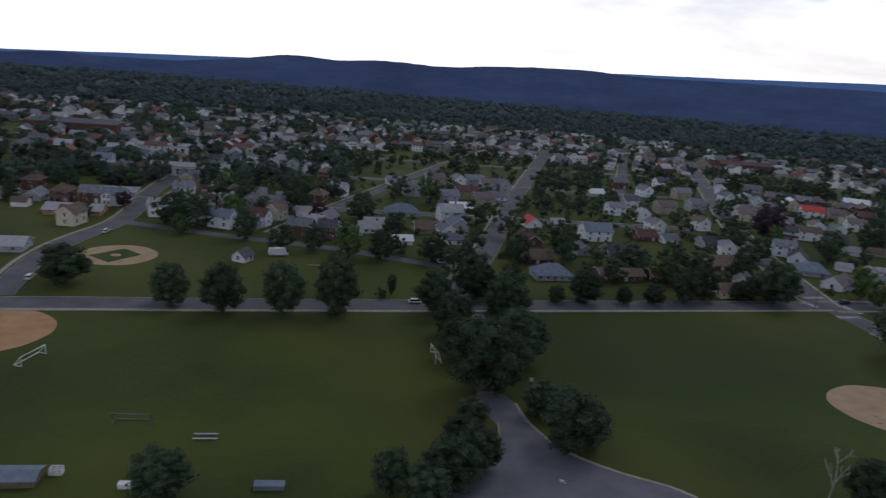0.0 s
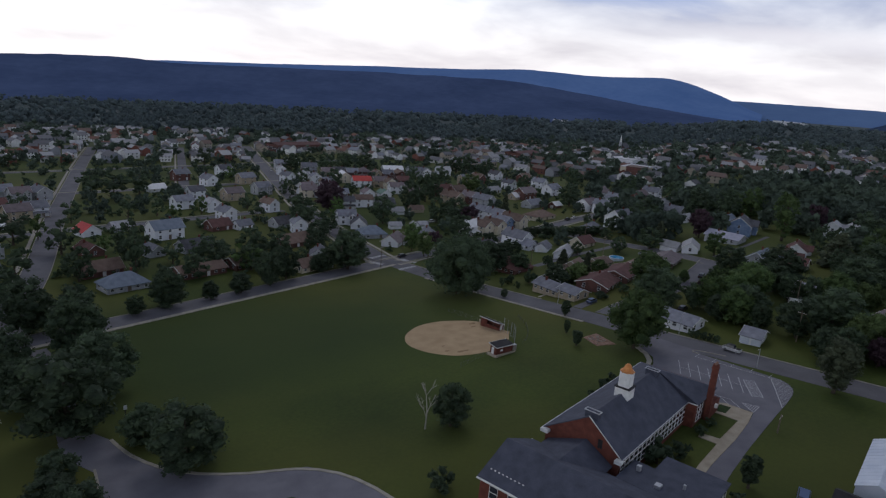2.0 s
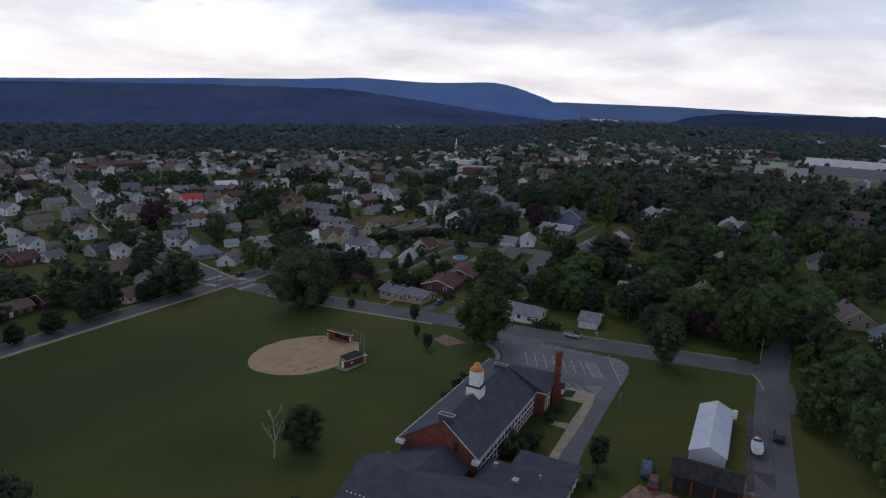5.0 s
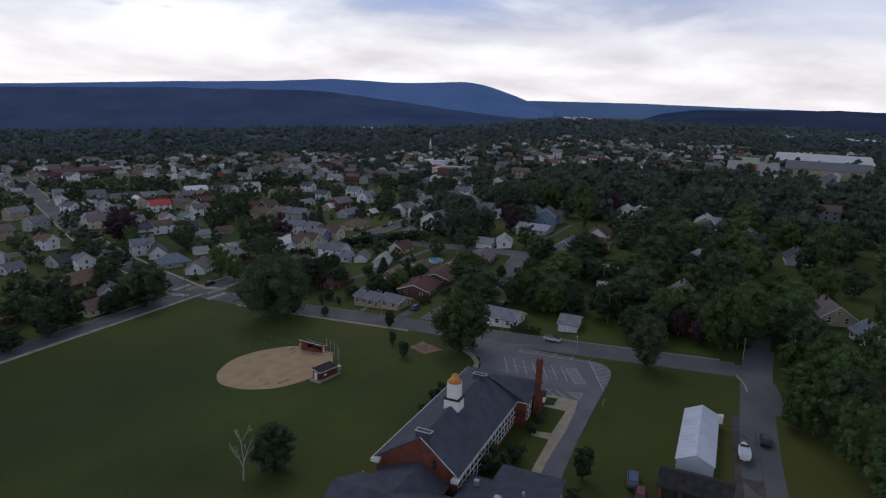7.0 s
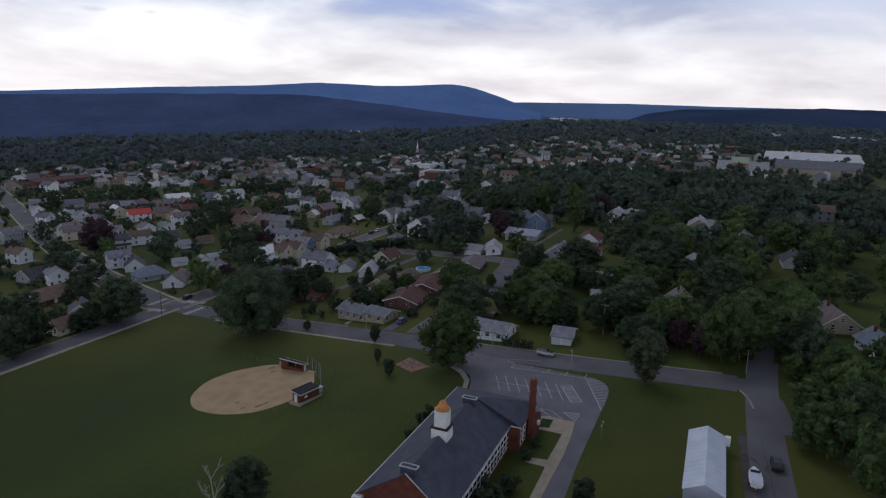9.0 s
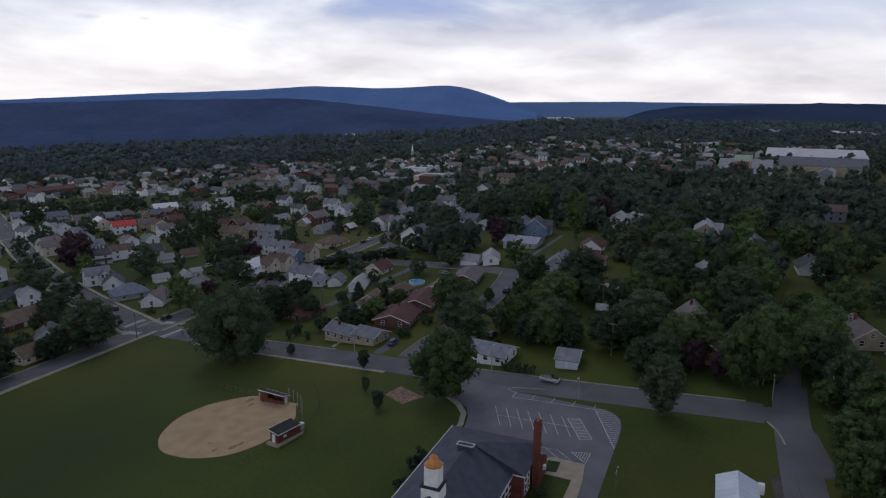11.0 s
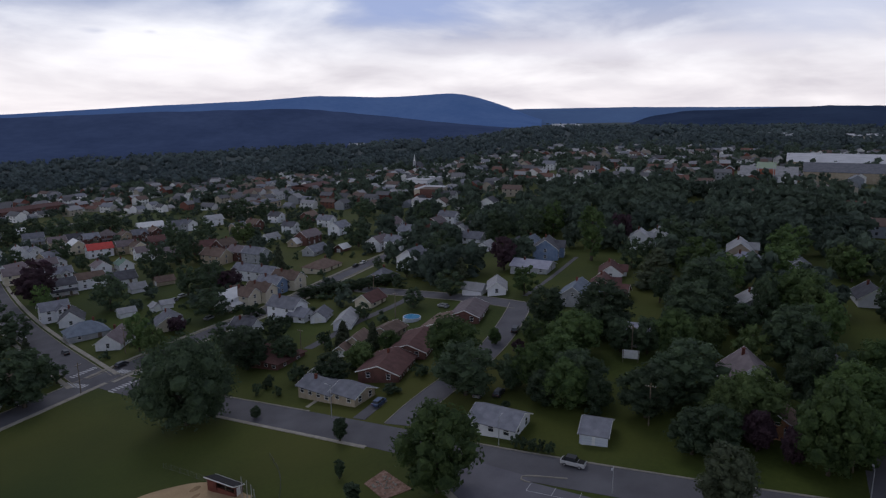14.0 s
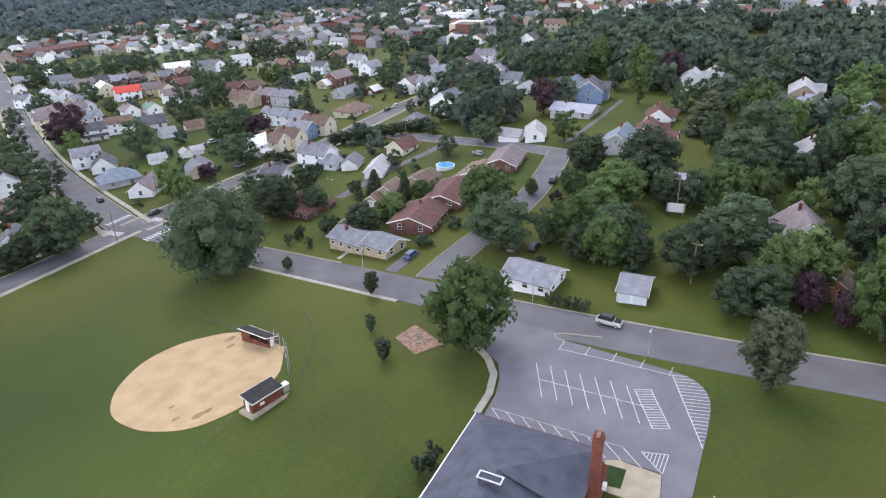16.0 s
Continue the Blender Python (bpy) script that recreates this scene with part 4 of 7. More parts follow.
def window_mesh(w, h):
    if (w, h) not in WINDOW:
        bm = bmesh.new()
        x, z = w / 2 + 0.12, h / 2 + 0.12
        v = [[bm.verts.new((p, q, r)) for p, r in ((-x, -z), (x, -z), (x, 0), (x, z), (-x, z), (-x, 0))] for q in (-0.03, 0.09)]
        for i in range(6):
            bm.faces.new([v[0][i], v[0][(i + 1) % 6], v[1][(i + 1) % 6], v[1][i]])
        bm.faces.new(v[0])
        sash = [bm.faces.new([v[1][i] for i in q]) for q in ((0, 1, 2, 5), (5, 2, 3, 4))]
        bmesh.ops.recalc_face_normals(bm, faces=bm.faces[:])
        bmesh.ops.inset_individual(bm, faces=sash, thickness=0.1, depth=-0.05)
        for f in sash:
            f.material_index = 1
        WINDOW[w, h] = mesh_of(bm, "window", [M["white"], M["glass"]])
    return WINDOW[w, h]


def facing(side, along, z, L, W):
    """The pose of a wall piece: side 0..3 = front, right end, back, left end."""
    return (pose(along, -W / 2, z, 0, 0, 180), pose(L / 2, along, z, 0, 0, -90), pose(along, W / 2, z), pose(-L / 2, along, z, 0, 0, 90))[side]


def make_house(L, W, floors, wall, roof, hip=False, pitch=0.7, porch=False, chimney=True, detail=True, name="house", garage=False, label="", ell=0.0, door=3):
    """A house: long side along x, ridge along x."""
    text = label or f"{WORDS.get(wall, wall + ' sided')} {'one' if floors == 1 else 'two'}-storey house with a {SEEN_AS[roof]} {'hipped' if hip else 'gabled'} roof"
    hs = root(name, Matrix(), text, "garage" if garage else "house")
    H = 2.65 * floors + (0.1 if not garage else -0.2)
    R = W / 2 * pitch
    o = 0.55
    bm = bmesh.new()
    box(bm, -L / 2, -W / 2, -1.6, L / 2, W / 2, H)
    if not hip:
        for s in (-1, 1):
            a, b, c = [bm.verts.new((s * L / 2, y, z)) for y, z in ((-W / 2, H), (W / 2, H), (0, H + R))]
            a2, b2, c2 = [bm.verts.new((s * (L / 2 - 0.25), y, z)) for y, z in ((-W / 2, H), (W / 2, H), (0, H + R))]
            for q in ((a, b, c), (c2, b2, a2), (a, c, c2, a2), (c, b, b2, c2)):
                bm.faces.new(q)
    bmesh.ops.recalc_face_normals(bm, faces=bm.faces[:])
    part("wall", bm, WALLS[wall], hs)
    bm = bmesh.new()
    k = R / (W / 2)
    ze = H - o * k + 0.06
    zr = H + R + 0.06
    e = L / 2 + o
    if hip:
        rl = max(0.3, L / 2 - W / 2)
        for s in (-1, 1):
            solid(bm, [(-e, s * (W / 2 + o), ze), (e, s * (W / 2 + o), ze), (rl, 0, zr), (-rl, 0, zr)][::s], 0.16)
            solid(bm, [(s * e, -s * (W / 2 + o), ze), (s * e, s * (W / 2 + o), ze), (s * rl, 0, zr)], 0.16)
    else:
        for s in (-1, 1):
            solid(bm, [(-e, s * (W / 2 + o), ze), (e, s * (W / 2 + o), ze), (e, 0, zr), (-e, 0, zr)][::-s], 0.16)
    bmesh.ops.recalc_face_normals(bm, faces=bm.faces[:])
    part("roof", bm, ROOFS[roof], hs)
    if not hip and (detail or W > 6.4):
        for s in (-1, 1):
            bm = bmesh.new()
            x = s * (e + 0.03)
            pts = [(-W / 2 - o, ze + 0.02), (0, zr + 0.02), (W / 2 + o, ze + 0.02), (W / 2 + o, ze - 0.24), (0, zr - 0.24), (-W / 2 - o, ze - 0.24)]
            a, b = [[bm.verts.new((x + d, y, z)) for y, z in pts] for d in (-0.025, 0.025)]
            for q in ((0, 1, 4, 5), (1, 2, 3, 4)):
                bm.faces.new([a[i] for i in q])
                bm.faces.new([b[i] for i in q[::-1]])
            for i in range(6):
                bm.faces.new([a[i], b[i], b[(i + 1) % 6], a[(i + 1) % 6]])
            bmesh.ops.recalc_face_normals(bm, faces=bm.faces[:])
            part("fascia", bm, M["white"], hs, "white gable trim")
    if garage:
        for i in range(max(1, int(W / 3.2))):
            yy = (i - (max(1, int(W / 3.2)) - 1) / 2) * 3.0
            bm = boxes(*[(-1.2, 0.0, 0.05 + 0.5 * j, 1.2, 0.06, 0.5 + 0.5 * j) for j in range(4)])
            part("garage_door", bm, M["white"] if door == 3 else M["metalroof"], hs, "white panelled door" if door == 3 else "pale blue-grey panelled door", m=facing(door, yy, 0, L, W))
    else:
        for fl in range(floors):
            z = 2.65 * fl + 1.85
            n = max(2, int(L / (2.6 if detail else 4.5)))
            for side in (0, 2):
                for i in range(n):
                    x = (i - (n - 1) / 2) * (L / n)
                    if fl == 0 and side == 0 and i == n // 2:
                        bm = boxes((-0.5, 0, 0, 0.5, 0.06, 2.05), (-0.62, 0, 0, -0.5, 0.1, 2.15), (0.5, 0, 0, 0.62, 0.1, 2.15))
                        part("door", bm, M["white"] if wall == "brick" else M["wood"], hs, m=facing(0, x, 0.45, L, W))
                        continue
                    part("window", window_mesh(1.0, 1.3), None, hs, m=facing(side, x, z, L, W))
            for side in (1, 3):
                for y in ((-W / 4, W / 4) if detail else (0,)):
                    part("window", window_mesh(0.9, 1.3), None, hs, m=facing(side, y, z, L, W))
        if not hip and R > 2.2 and detail:
            for side in (1, 3):
                part("window", window_mesh(0.7, 0.9), None, hs, m=facing(side, 0, H + R * 0.35, L, W))
    if chimney and not garage:
        zc = H + R * 0.55
        part("chimney", boxes((L * 0.22 - 0.3, 0.5, zc - 1.0, L * 0.22 + 0.3, 1.1, H + R + 0.7), (L * 0.22 - 0.38, 0.42, H + R + 0.7, L * 0.22 + 0.38, 1.18, H + R + 0.84)), M["brick"], hs, "red brick chimney")
    if ell:
        # a wing across the front with its own gable
        w2, p1, x1 = W * 0.27, -W / 2 - abs(ell), math.copysign(L * 0.2, ell)
        r2 = w2 * pitch * 1.15
        bm = bmesh.new()
        box(bm, x1 - w2, p1, -1.6, x1 + w2, -W / 2 + 0.2, H - 0.05)
        bm.faces.new([bm.verts.new(q) for q in ((x1 - w2, p1, H - 0.05), (x1 + w2, p1, H - 0.05), (x1, p1, H + r2))])
        part("wing_wall", bm, WALLS[wall], hs)
        for s in (-1, 1):
            bm = bmesh.new()
            zl = H - o * r2 / w2
            solid(bm, [(x1 + s * (w2 + o), p1 - o, zl), (x1, p1 - o, H + r2 + 0.05), (x1, -W / 2 + r2 / k, H + r2 + 0.05), (x1 + s * (w2 + o), -W / 2 + 0.1, zl)][::s], 0.14)
            bmesh.ops.recalc_face_normals(bm, faces=bm.faces[:])
            part("wing_roof", bm, ROOFS[roof], hs)
        for fl in range(floors):
            for q in (-w2 * 0.45, w2 * 0.45):
                part("window", window_mesh(0.9, 1.3), None, hs, m=pose(x1 + q, p1, 2.65 * fl + 1.85, 0, 0, 180))
        if detail:
            bm = bmesh.new()
            for s in (-1, 1):
                solid(bm, [(x1 + s * (w2 + o), p1 - o - 0.02, H - o * r2 / w2), (x1, p1 - o - 0.02, H + r2 + 0.06), (x1, p1 - o - 0.06, H + r2 + 0.06), (x1 + s * (w2 + o), p1 - o - 0.06, H - o * r2 / w2)], 0.22)
            bmesh.ops.recalc_face_normals(bm, faces=bm.faces[:])
            part("fascia", bm, M["white"], hs, "white gable trim")
    if porch:
        p0 = -W / 2 - 2.2
        bm = bmesh.new()
        solid(bm, [(-L / 2 - 0.2, p0 - 0.3, 2.75), (L / 2 + 0.2, p0 - 0.3, 2.75), (L / 2 + 0.2, -W / 2 - 0.01, 3.35), (-L / 2 - 0.2, -W / 2 - 0.01, 3.35)], 0.14)
        part("porch_roof", bm, ROOFS[roof], hs)
        part("porch_floor", boxes((-L / 2, p0, -1.2, L / 2, -W / 2 - 0.01, 0.45)), M["wood"], hs)
        for i in range(4):
            x = -L / 2 + 0.2 + i * (L - 0.4) / 3
            part("porch_post", boxes((x - 0.09, p0 + 0.06, 0.45, x + 0.09, p0 + 0.24, 2.7)), M["white"], hs)
    return hs


SPOTS = []


def house(x, y, turn, *args, **kw):
    SPOTS.append((x, y, max(args[0], args[1]) / 2 + 1))
    kw["detail"] = math.hypot(x - 65, y - 35) < 215
    key = ("house", args, tuple(sorted(kw.items())))
    return place(key, lambda: make_house(*args, **kw), at(x, y, turn, -0.15))


# along the school road
h = house(170.2, 147.4, 91, 11.0, 8.0, 1, "tan", "grey", pitch=0.4, label="tan one-storey ranch house with a grey gabled roof")
h = house(170.4, 138.2, 91, 7.4, 7.4, 1, "tan", "grey", pitch=0.4, chimney=False, label="lower wing of the tan ranch house, grey roof")
house(171.0, 97.8, 96, 10.0, 8.4, 1, "white", "grey", pitch=0.42, chimney=False, label="white one-storey house with a grey gabled roof")
house(175.7, 78.7, 104, 4.8, 7.6, 1, "white", "grey", pitch=0.4, chimney=False, garage=True, door=2, name="garage", label="small white garage with blue-grey doors and a grey roof")
house(215.9, 212.7, 98, 12, 8, 2, "white", "grey", porch=True, label="white two-storey farmhouse with a porch and a grey roof")
house(215.2, 204.8, 98, 7, 6, 1, "white", "grey", chimney=False, label="white one-storey wing of a farmhouse")
house(217.8, 197.6, 30, 8, 5.5, 1, "white", "grey", chimney=False, garage=True, name="garage", label="white garage with a grey roof")
house(215.8, 183.6, 30, 12, 6, 1, "white", "pale", chimney=False, garage=True, name="garage", label="white shed with a pale roof beside a drive")
house(182.1, 182.9, 98, 17, 12, 1, "brick", "red", hip=True, pitch=0.45, label="low brick house with a broad brown hipped roof among trees")
house(198.8, 214.3, 98, 9, 7, 1, "white", "dark", ell=1.5, label="white cottage with a dark grey roof beside the street")
house(186.8, 141.2, 20, 14, 11, 1, "brick", "red", pitch=0.34, label="long brick house with a red-brown gabled roof")
house(203.1, 144.0, 20, 16, 10, 1, "brick", "red", pitch=0.34, chimney=False, label="brick house with a red-brown gabled roof behind trees")
house(219.6, 146.3, 14, 13, 9, 1, "tan", "brown", pitch=0.34, chimney=False, label="tan one-storey house with a brown gabled roof")
house(200.2, 163.8, 20, 8, 6, 1, "tan", "brown", chimney=False, garage=True, name="garage", label="tan garage with a brown roof among trees")
house(193.4, 163.7, 20, 4.5, 3, 1, "tan", "brown", chimney=False, garage=True, name="garden_shed", label="small brown garden shed on grass")
house(210.4, 160.3, 8, 9, 7, 1, "tan", "brown", pitch=0.4, chimney=False)
house(178.2, 157.3, 8, 4.5, 3.5, 1, "grey", "pale", chimney=False, garage=True, name="garden_shed", label="small grey garden shed between shrubs")
# houses of the town and of the wooded slope
house(227.1, 457.8, 77, 9, 7, 2, "white", "pale", ell=1.6)
house(241.5, 531.9, -13, 9, 8, 2, "grey", "grey")
house(226.5, 496.3, 77, 8, 6.5, 2, "white", "pale")
house(271.3, 572.1, -13, 14, 6, 1, "white", "snow", chimney=False)
house(255.3, 505.3, -13, 12, 8, 2, "grey", "grey", porch=True)
house(231.7, 446.5, 77, 8, 6.5, 2, "white", "grey", porch=True)
house(254.1, 469.6, -13, 10, 8, 2, "tan", "mauve", ell=1.8)
house(265.6, 471.3, -13, 10, 8, 2, "grey", "dark", ell=1.5)
house(252.6, 441.6, 77, 11, 9, 2, "cream", "snow", chimney=False)
house(271.3, 461.6, -13, 9, 8, 2, "brick", "grey", ell=1.6)
house(283.3, 463.1, -13, 10, 9, 2, "brick", "mauve", hip=True, porch=True)
house(253.0, 415.7, -13, 13.5, 8, 2, "white", "scarlet", chimney=False, label="white two-storey house with a bright red metal roof")
house(288.1, 450.1, 77, 9, 7, 2, "tan", "brown", porch=True)
house(294.3, 444.7, -13, 9, 8, 2, "brick", "grey", ell=1.5)
house(266.0, 410.0, -13, 11, 8, 2, "tan", "mauve")
house(268.1, 400.3, 77, 9, 7.5, 2, "cream", "brown", porch=True)
house(260.2, 380.6, -13, 10, 7, 2, "white", "mauve", ell=1.5)
house(329.6, 490.5, -13, 18, 8, 1, "white", "snow", chimney=False)
house(307.1, 445.9, 77, 10, 7, 2, "brick", "brown")
house(283.8, 407.6, -13, 9.5, 8, 2, "brick", "red", porch=True)
house(271.0, 376.4, -13, 10, 8, 1, "tan", "mauve")
house(329.6, 455.8, -13, 13, 8.5, 2, "grey", "grey", ell=1.6)
house(338.1, 452.4, 77, 9, 7, 2, "white", "grey")
house(215.5, 398.1, -13, 10, 7, 2, "grey", "mauve", porch=True)
house(228.5, 411.5, 77, 7.5, 6, 1, "white", "grey", chimney=False)
house(208.3, 367.3, -13, 10, 7, 2, "white", "grey", ell=2.2)
house(226.2, 362.4, 77, 9, 7.5, 2, "white", "mauve", porch=True)
house(234.9, 356.4, 77, 9, 7, 2, "white", "green", label="white two-storey house with a dull green gabled roof")
house(209.7, 341.4, -13, 11.5, 6.5, 2, "white", "brown", chimney=False)
house(222.2, 336.9, -13, 12, 9, 1, "white", "dark")
house(196.3, 339.4, -13, 10.5, 7, 2, "white", "dark", porch=True)
house(195.8, 385.6, -13, 10, 8, 2, "cream", "mauve")
house(203.7, 382.4, -13, 11, 8, 1, "grey", "dark")
house(216.0, 312.2, -13, 6.5, 6, 1, "white", "pale", chimney=False, garage=True, name="garage")
house(230.1, 313.5, -13, 8, 5.5, 1, "tan", "brown", chimney=False, garage=True, name="garage")
house(201.5, 274.2, 77, 4.2, 3.4, 1, "white", "pale", chimney=False, garage=True, name="garden_shed", label="small white garden shed on grass")
house(206.0, 273.8, -13, 4.6, 3.6, 1, "white", "pale", chimney=False, garage=True, name="garden_shed", label="small white garden shed on grass")
house(191.4, 277.8, -13, 6, 4, 1, "white", "pale", chimney=False, garage=True, name="garden_shed", label="low white garden shed on grass")
house(190.8, 247.9, 60, 11, 9, 1, "cream", "grey", label="cream bungalow with a grey gabled roof beside the street")
house(174.6, 299.4, -13, 9.5, 7, 2, "white", "grey", ell=2.0)
house(175.7, 287.9, 60, 10, 8, 1, "white", "dark", pitch=0.85, label="white cottage with a steep dark grey gabled roof")
house(170.1, 266.1, -13, 13, 9, 1, "grey", "blue", hip=True)
house(170.4, 247.4, 40, 12, 8, 1, "white", "mauve", ell=1.6, label="white bungalow with a mauve gabled roof on a corner")
house(131.8, 235.4, 15, 10, 8, 1, "cream", "brown")
house(123.0, 229.7, 60, 9, 7, 2, "white", "dark")
house(143.1, 289.8, 77, 9, 7, 2, "white", "grey")
house(216.8, 247.4, 8, 9, 7.5, 2, "white", "snow", porch=True, label="bright white two-storey house with a white roof and a porch")
house(222.1, 244.4, 98, 10, 7, 2, "cream", "brown", porch=True)
house(229.6, 243.8, 98, 11, 7, 2, "cream", "brown", ell=1.4)
house(239.6, 249.1, 98, 11, 7, 2, "blue", "grey", ell=1.4)
house(248.2, 248.5, 98, 13, 7.5, 2, "cream", "brown", ell=1.8)
house(253.4, 281.6, 98, 13, 7, 2, "white", "grey", porch=True)
house(253.0, 267.9, 98, 11, 7, 2, "white", "grey")
house(282.9, 312.6, 98, 13, 8, 2, "grey", "grey", porch=True)
house(282.9, 325.9, 98, 11, 8, 2, "brick", "mauve")
house(271.6, 330.9, 98, 14, 9, 2, "tan", "brown", ell=1.6)
house(286.2, 360.6, -13, 12, 8, 2, "brick", "red", ell=1.8)
house(293.8, 353.9, 8, 11, 8, 2, "brick", "brown", porch=True)
house(279.1, 259.5, 8, 16, 11, 1, "cream", "brown", hip=True, pitch=0.5, label="cream one-storey house with a broad brown hipped roof")
house(317.2, 282.8, 8, 7, 5.5, 1, "brick", "snow", chimney=False, garage=True, name="garage", label="small red barn with a white roof")
house(321.8, 260.5, 8, 11, 8, 2, "white", "mauve", ell=2.0)
house(322.6, 249.5, 98, 10, 7.5, 2, "white", "grey", porch=True)
house(266.3, 210.6, 8, 11, 9, 1, "brick", "grey", hip=True)
house(236.9, 191.5, 8, 10, 7, 1, "cream", "red", chimney=False)
house(356.7, 367.9, 98, 10, 7, 2, "white", "dark", ell=1.6)
house(330.4, 357.2, 8, 11, 6.5, 1, "white", "pale", chimney=False)
house(324.4, 325.6, 8, 11, 7, 1, "tan", "snow", chimney=False)
house(308.2, 294.2, 8, 13, 8, 1, "grey", "grey", chimney=False)
house(330.9, 323.9, 8, 14, 9, 2, "brick", "mauve")
house(361.1, 327.6, 8, 12, 9, 2, "white", "grey", ell=1.6)
house(383.8, 361.6, 98, 11, 8, 2, "white", "grey", porch=True)
house(395.7, 391.4, 8, 11, 8, 2, "brick", "brown")
house(387.6, 417.8, 98, 10, 8, 2, "white", "dark", ell=1.8)
house(358.8, 454.6, -13, 12, 8, 2, "white", "pale")
house(356.1, 404.1, 98, 10, 8, 2, "brick", "brown", porch=True)
house(342.3, 404.5, 8, 10, 7, 2, "tan", "grey")
house(372.4, 293.8, 8, 13, 9, 2, "white", "mauve", ell=1.8)
house(347.9, 259.8, 98, 11, 9, 2, "white", "grey", ell=1.6)
house(290.5, 212.1, 8, 14, 11, 2, "white", "grey", ell=2.0)
house(371.7, 259.4, 8, 11, 8, 2, "brick", "mauve", porch=True)
house(390.5, 263.1, 98, 11, 8, 2, "white", "grey")
house(362.3, 233.4, 8, 12, 8, 1, "white", "pale")
house(340.4, 213.2, 98, 11, 8, 1, "white", "grey", ell=1.5)
house(323.8, 195.0, 8, 9, 6, 1, "white", "pale", chimney=False, garage=True, name="garage")
house(312.1, 157.7, 20, 12, 10.5, 2, "blue", "dark", ell=2.0, label="blue two-storey house with white-trimmed gables and a dark roof")
house(329.3, 182.6, 8, 10, 6, 1, "grey", "dark", chimney=False)
house(332.2, 176.2, 8, 11, 7, 1, "grey", "blue")
house(291.1, 153.1, 98, 15, 11, 1, "grey", "lilac", pitch=0.35, label="grey one-storey house with a broad lilac-grey roof")
house(256.7, 158.7, 98, 7.5, 5.5, 1, "white", "pale", chimney=False, garage=True, name="garage")
house(260.8, 151.8, 30, 11, 6.5, 1, "white", "pale", chimney=False)
house(232.9, 145.3, 20, 15, 9, 1, "brick", "mauve", pitch=0.4, chimney=False, label="low brick house with a dull mauve-grey roof")
house(258.1, 119.7, 12, 14, 11, 1, "grey", "blue", ell=2.2)
house(272.7, 116.5, 20, 10, 8, 1, "cream", "red", ell=1.6)
house(290.7, 120.8, 20, 11, 8, 1, "white", "red", ell=1.6)
house(265.1, 109.7, 100, 9, 7, 1, "cream", "red", chimney=False)
house(341.7, 127.7, 15, 9, 8, 2, "white", "pale", ell=1.8)
house(349.8, 122.2, 15, 9, 7, 2, "white", "pale")
house(332.7, 85.3, 12, 15, 9, 2, "tan", "pale", ell=2.0)
house(324.2, 80.7, 102, 13, 9, 1, "white", "lilac", hip=True)
house(265.5, 68.1, 12, 13, 11, 1, "grey", "pale", ell=2.0)
house(230.6, 90.8, 100, 8, 13, 1, "white", "lilac", pitch=0.3, chimney=False)
house(211.3, 58.6, 20, 12, 11, 1, "white", "mauve", pitch=0.85, label="white house with a broad steep mauve roof among trees")
house(323.7, 64.0, 12, 11, 9, 1, "grey", "grey")
house(193.3, 49.9, 10, 8, 7, 1, "orange", "brown", chimney=False)
house(223.8, 20.8, 25, 12, 9, 1, "tan", "mauve")
house(293.6, 39.9, 15, 11, 9, 1, "white", "dark")
house(208.5, 9.2, 25, 9, 8, 1, "white", "blue")
# north of the field road
house(14.0, 364.2, 15, 10, 8, 2, "grey", "grey")
house(24.5, 384.2, 15, 13, 8, 2, "tan", "red")
house(33.6, 365.0, 15, 11, 8, 2, "tan", "mauve")
house(41.4, 372.2, 15, 11, 7.5, 2, "white", "grey", porch=True)
house(32.1, 434.5, 15, 12, 8, 2, "grey", "grey", ell=1.6)
house(40.3, 422.3, 15, 10, 8, 2, "grey", "mauve", ell=1.6)
house(51.0, 425.0, 105, 11, 8, 2, "grey", "grey")
house(21.8, 431.6, 105, 10, 8, 2, "white", "grey")
house(5.9, 427.7, 15, 12, 8, 2, "tan", "mauve")
house(-7.9, 381.8, 105, 12, 9, 2, "grey", "mauve")
house(-19.2, 417.7, 15, 12, 8, 1, "white", "grey")
house(-10.2, 321.7, 15, 16, 10, 1, "grey", "blue", hip=True)
house(20.2, 344.2, 15, 12, 7, 1, "white", "snow", chimney=False)
house(11.1, 320.8, 105, 7, 6, 1, "white", "dark")
house(3.1, 288.5, 15, 12, 8, 1, "tan", "brown")
house(17.0, 292.1, 105, 10, 8, 2, "grey", "blue")
house(11.7, 277.7, 105, 9, 7, 2, "white", "grey")
house(14.4, 271.8, 15, 8, 6, 1, "white", "grey")
house(8.1, 262.4, 15, 5.5, 5, 1, "white", "pale", chimney=False, garage=True, name="garage")
house(10.2, 242.9, 105, 6, 5, 1, "white", "grey", chimney=False)
house(-21.6, 280.4, 15, 11, 7, 1, "white", "pale")
house(-29.4, 270.6, 15, 9, 6, 1, "white", "pale", chimney=False)
house(-6.9, 264.1, 15, 8, 5, 1, "white", "snow", chimney=False, garage=True, name="garage")
house(55.6, 319.4, 105, 9, 8, 1, "white", "scarlet", chimney=False)
house(49.8, 283.1, 105, 10, 7, 1, "brick", "red")
house(47.5, 252.7, 15, 14, 8, 1, "brick", "brown")
house(69.6, 323.5, 15, 8, 6, 1, "grey", "pale", chimney=False)
house(70.5, 273.9, 105, 11, 7, 1, "grey", "grey")
house(87.7, 273.6, 15, 13, 8, 1, "grey", "dark")
house(83.5, 301.5, 15, 14, 9, 2, "white", "blue", label="large white house with a blue-grey roof and many windows")
house(122.9, 357.7, 105, 9, 7, 2, "white", "pale")
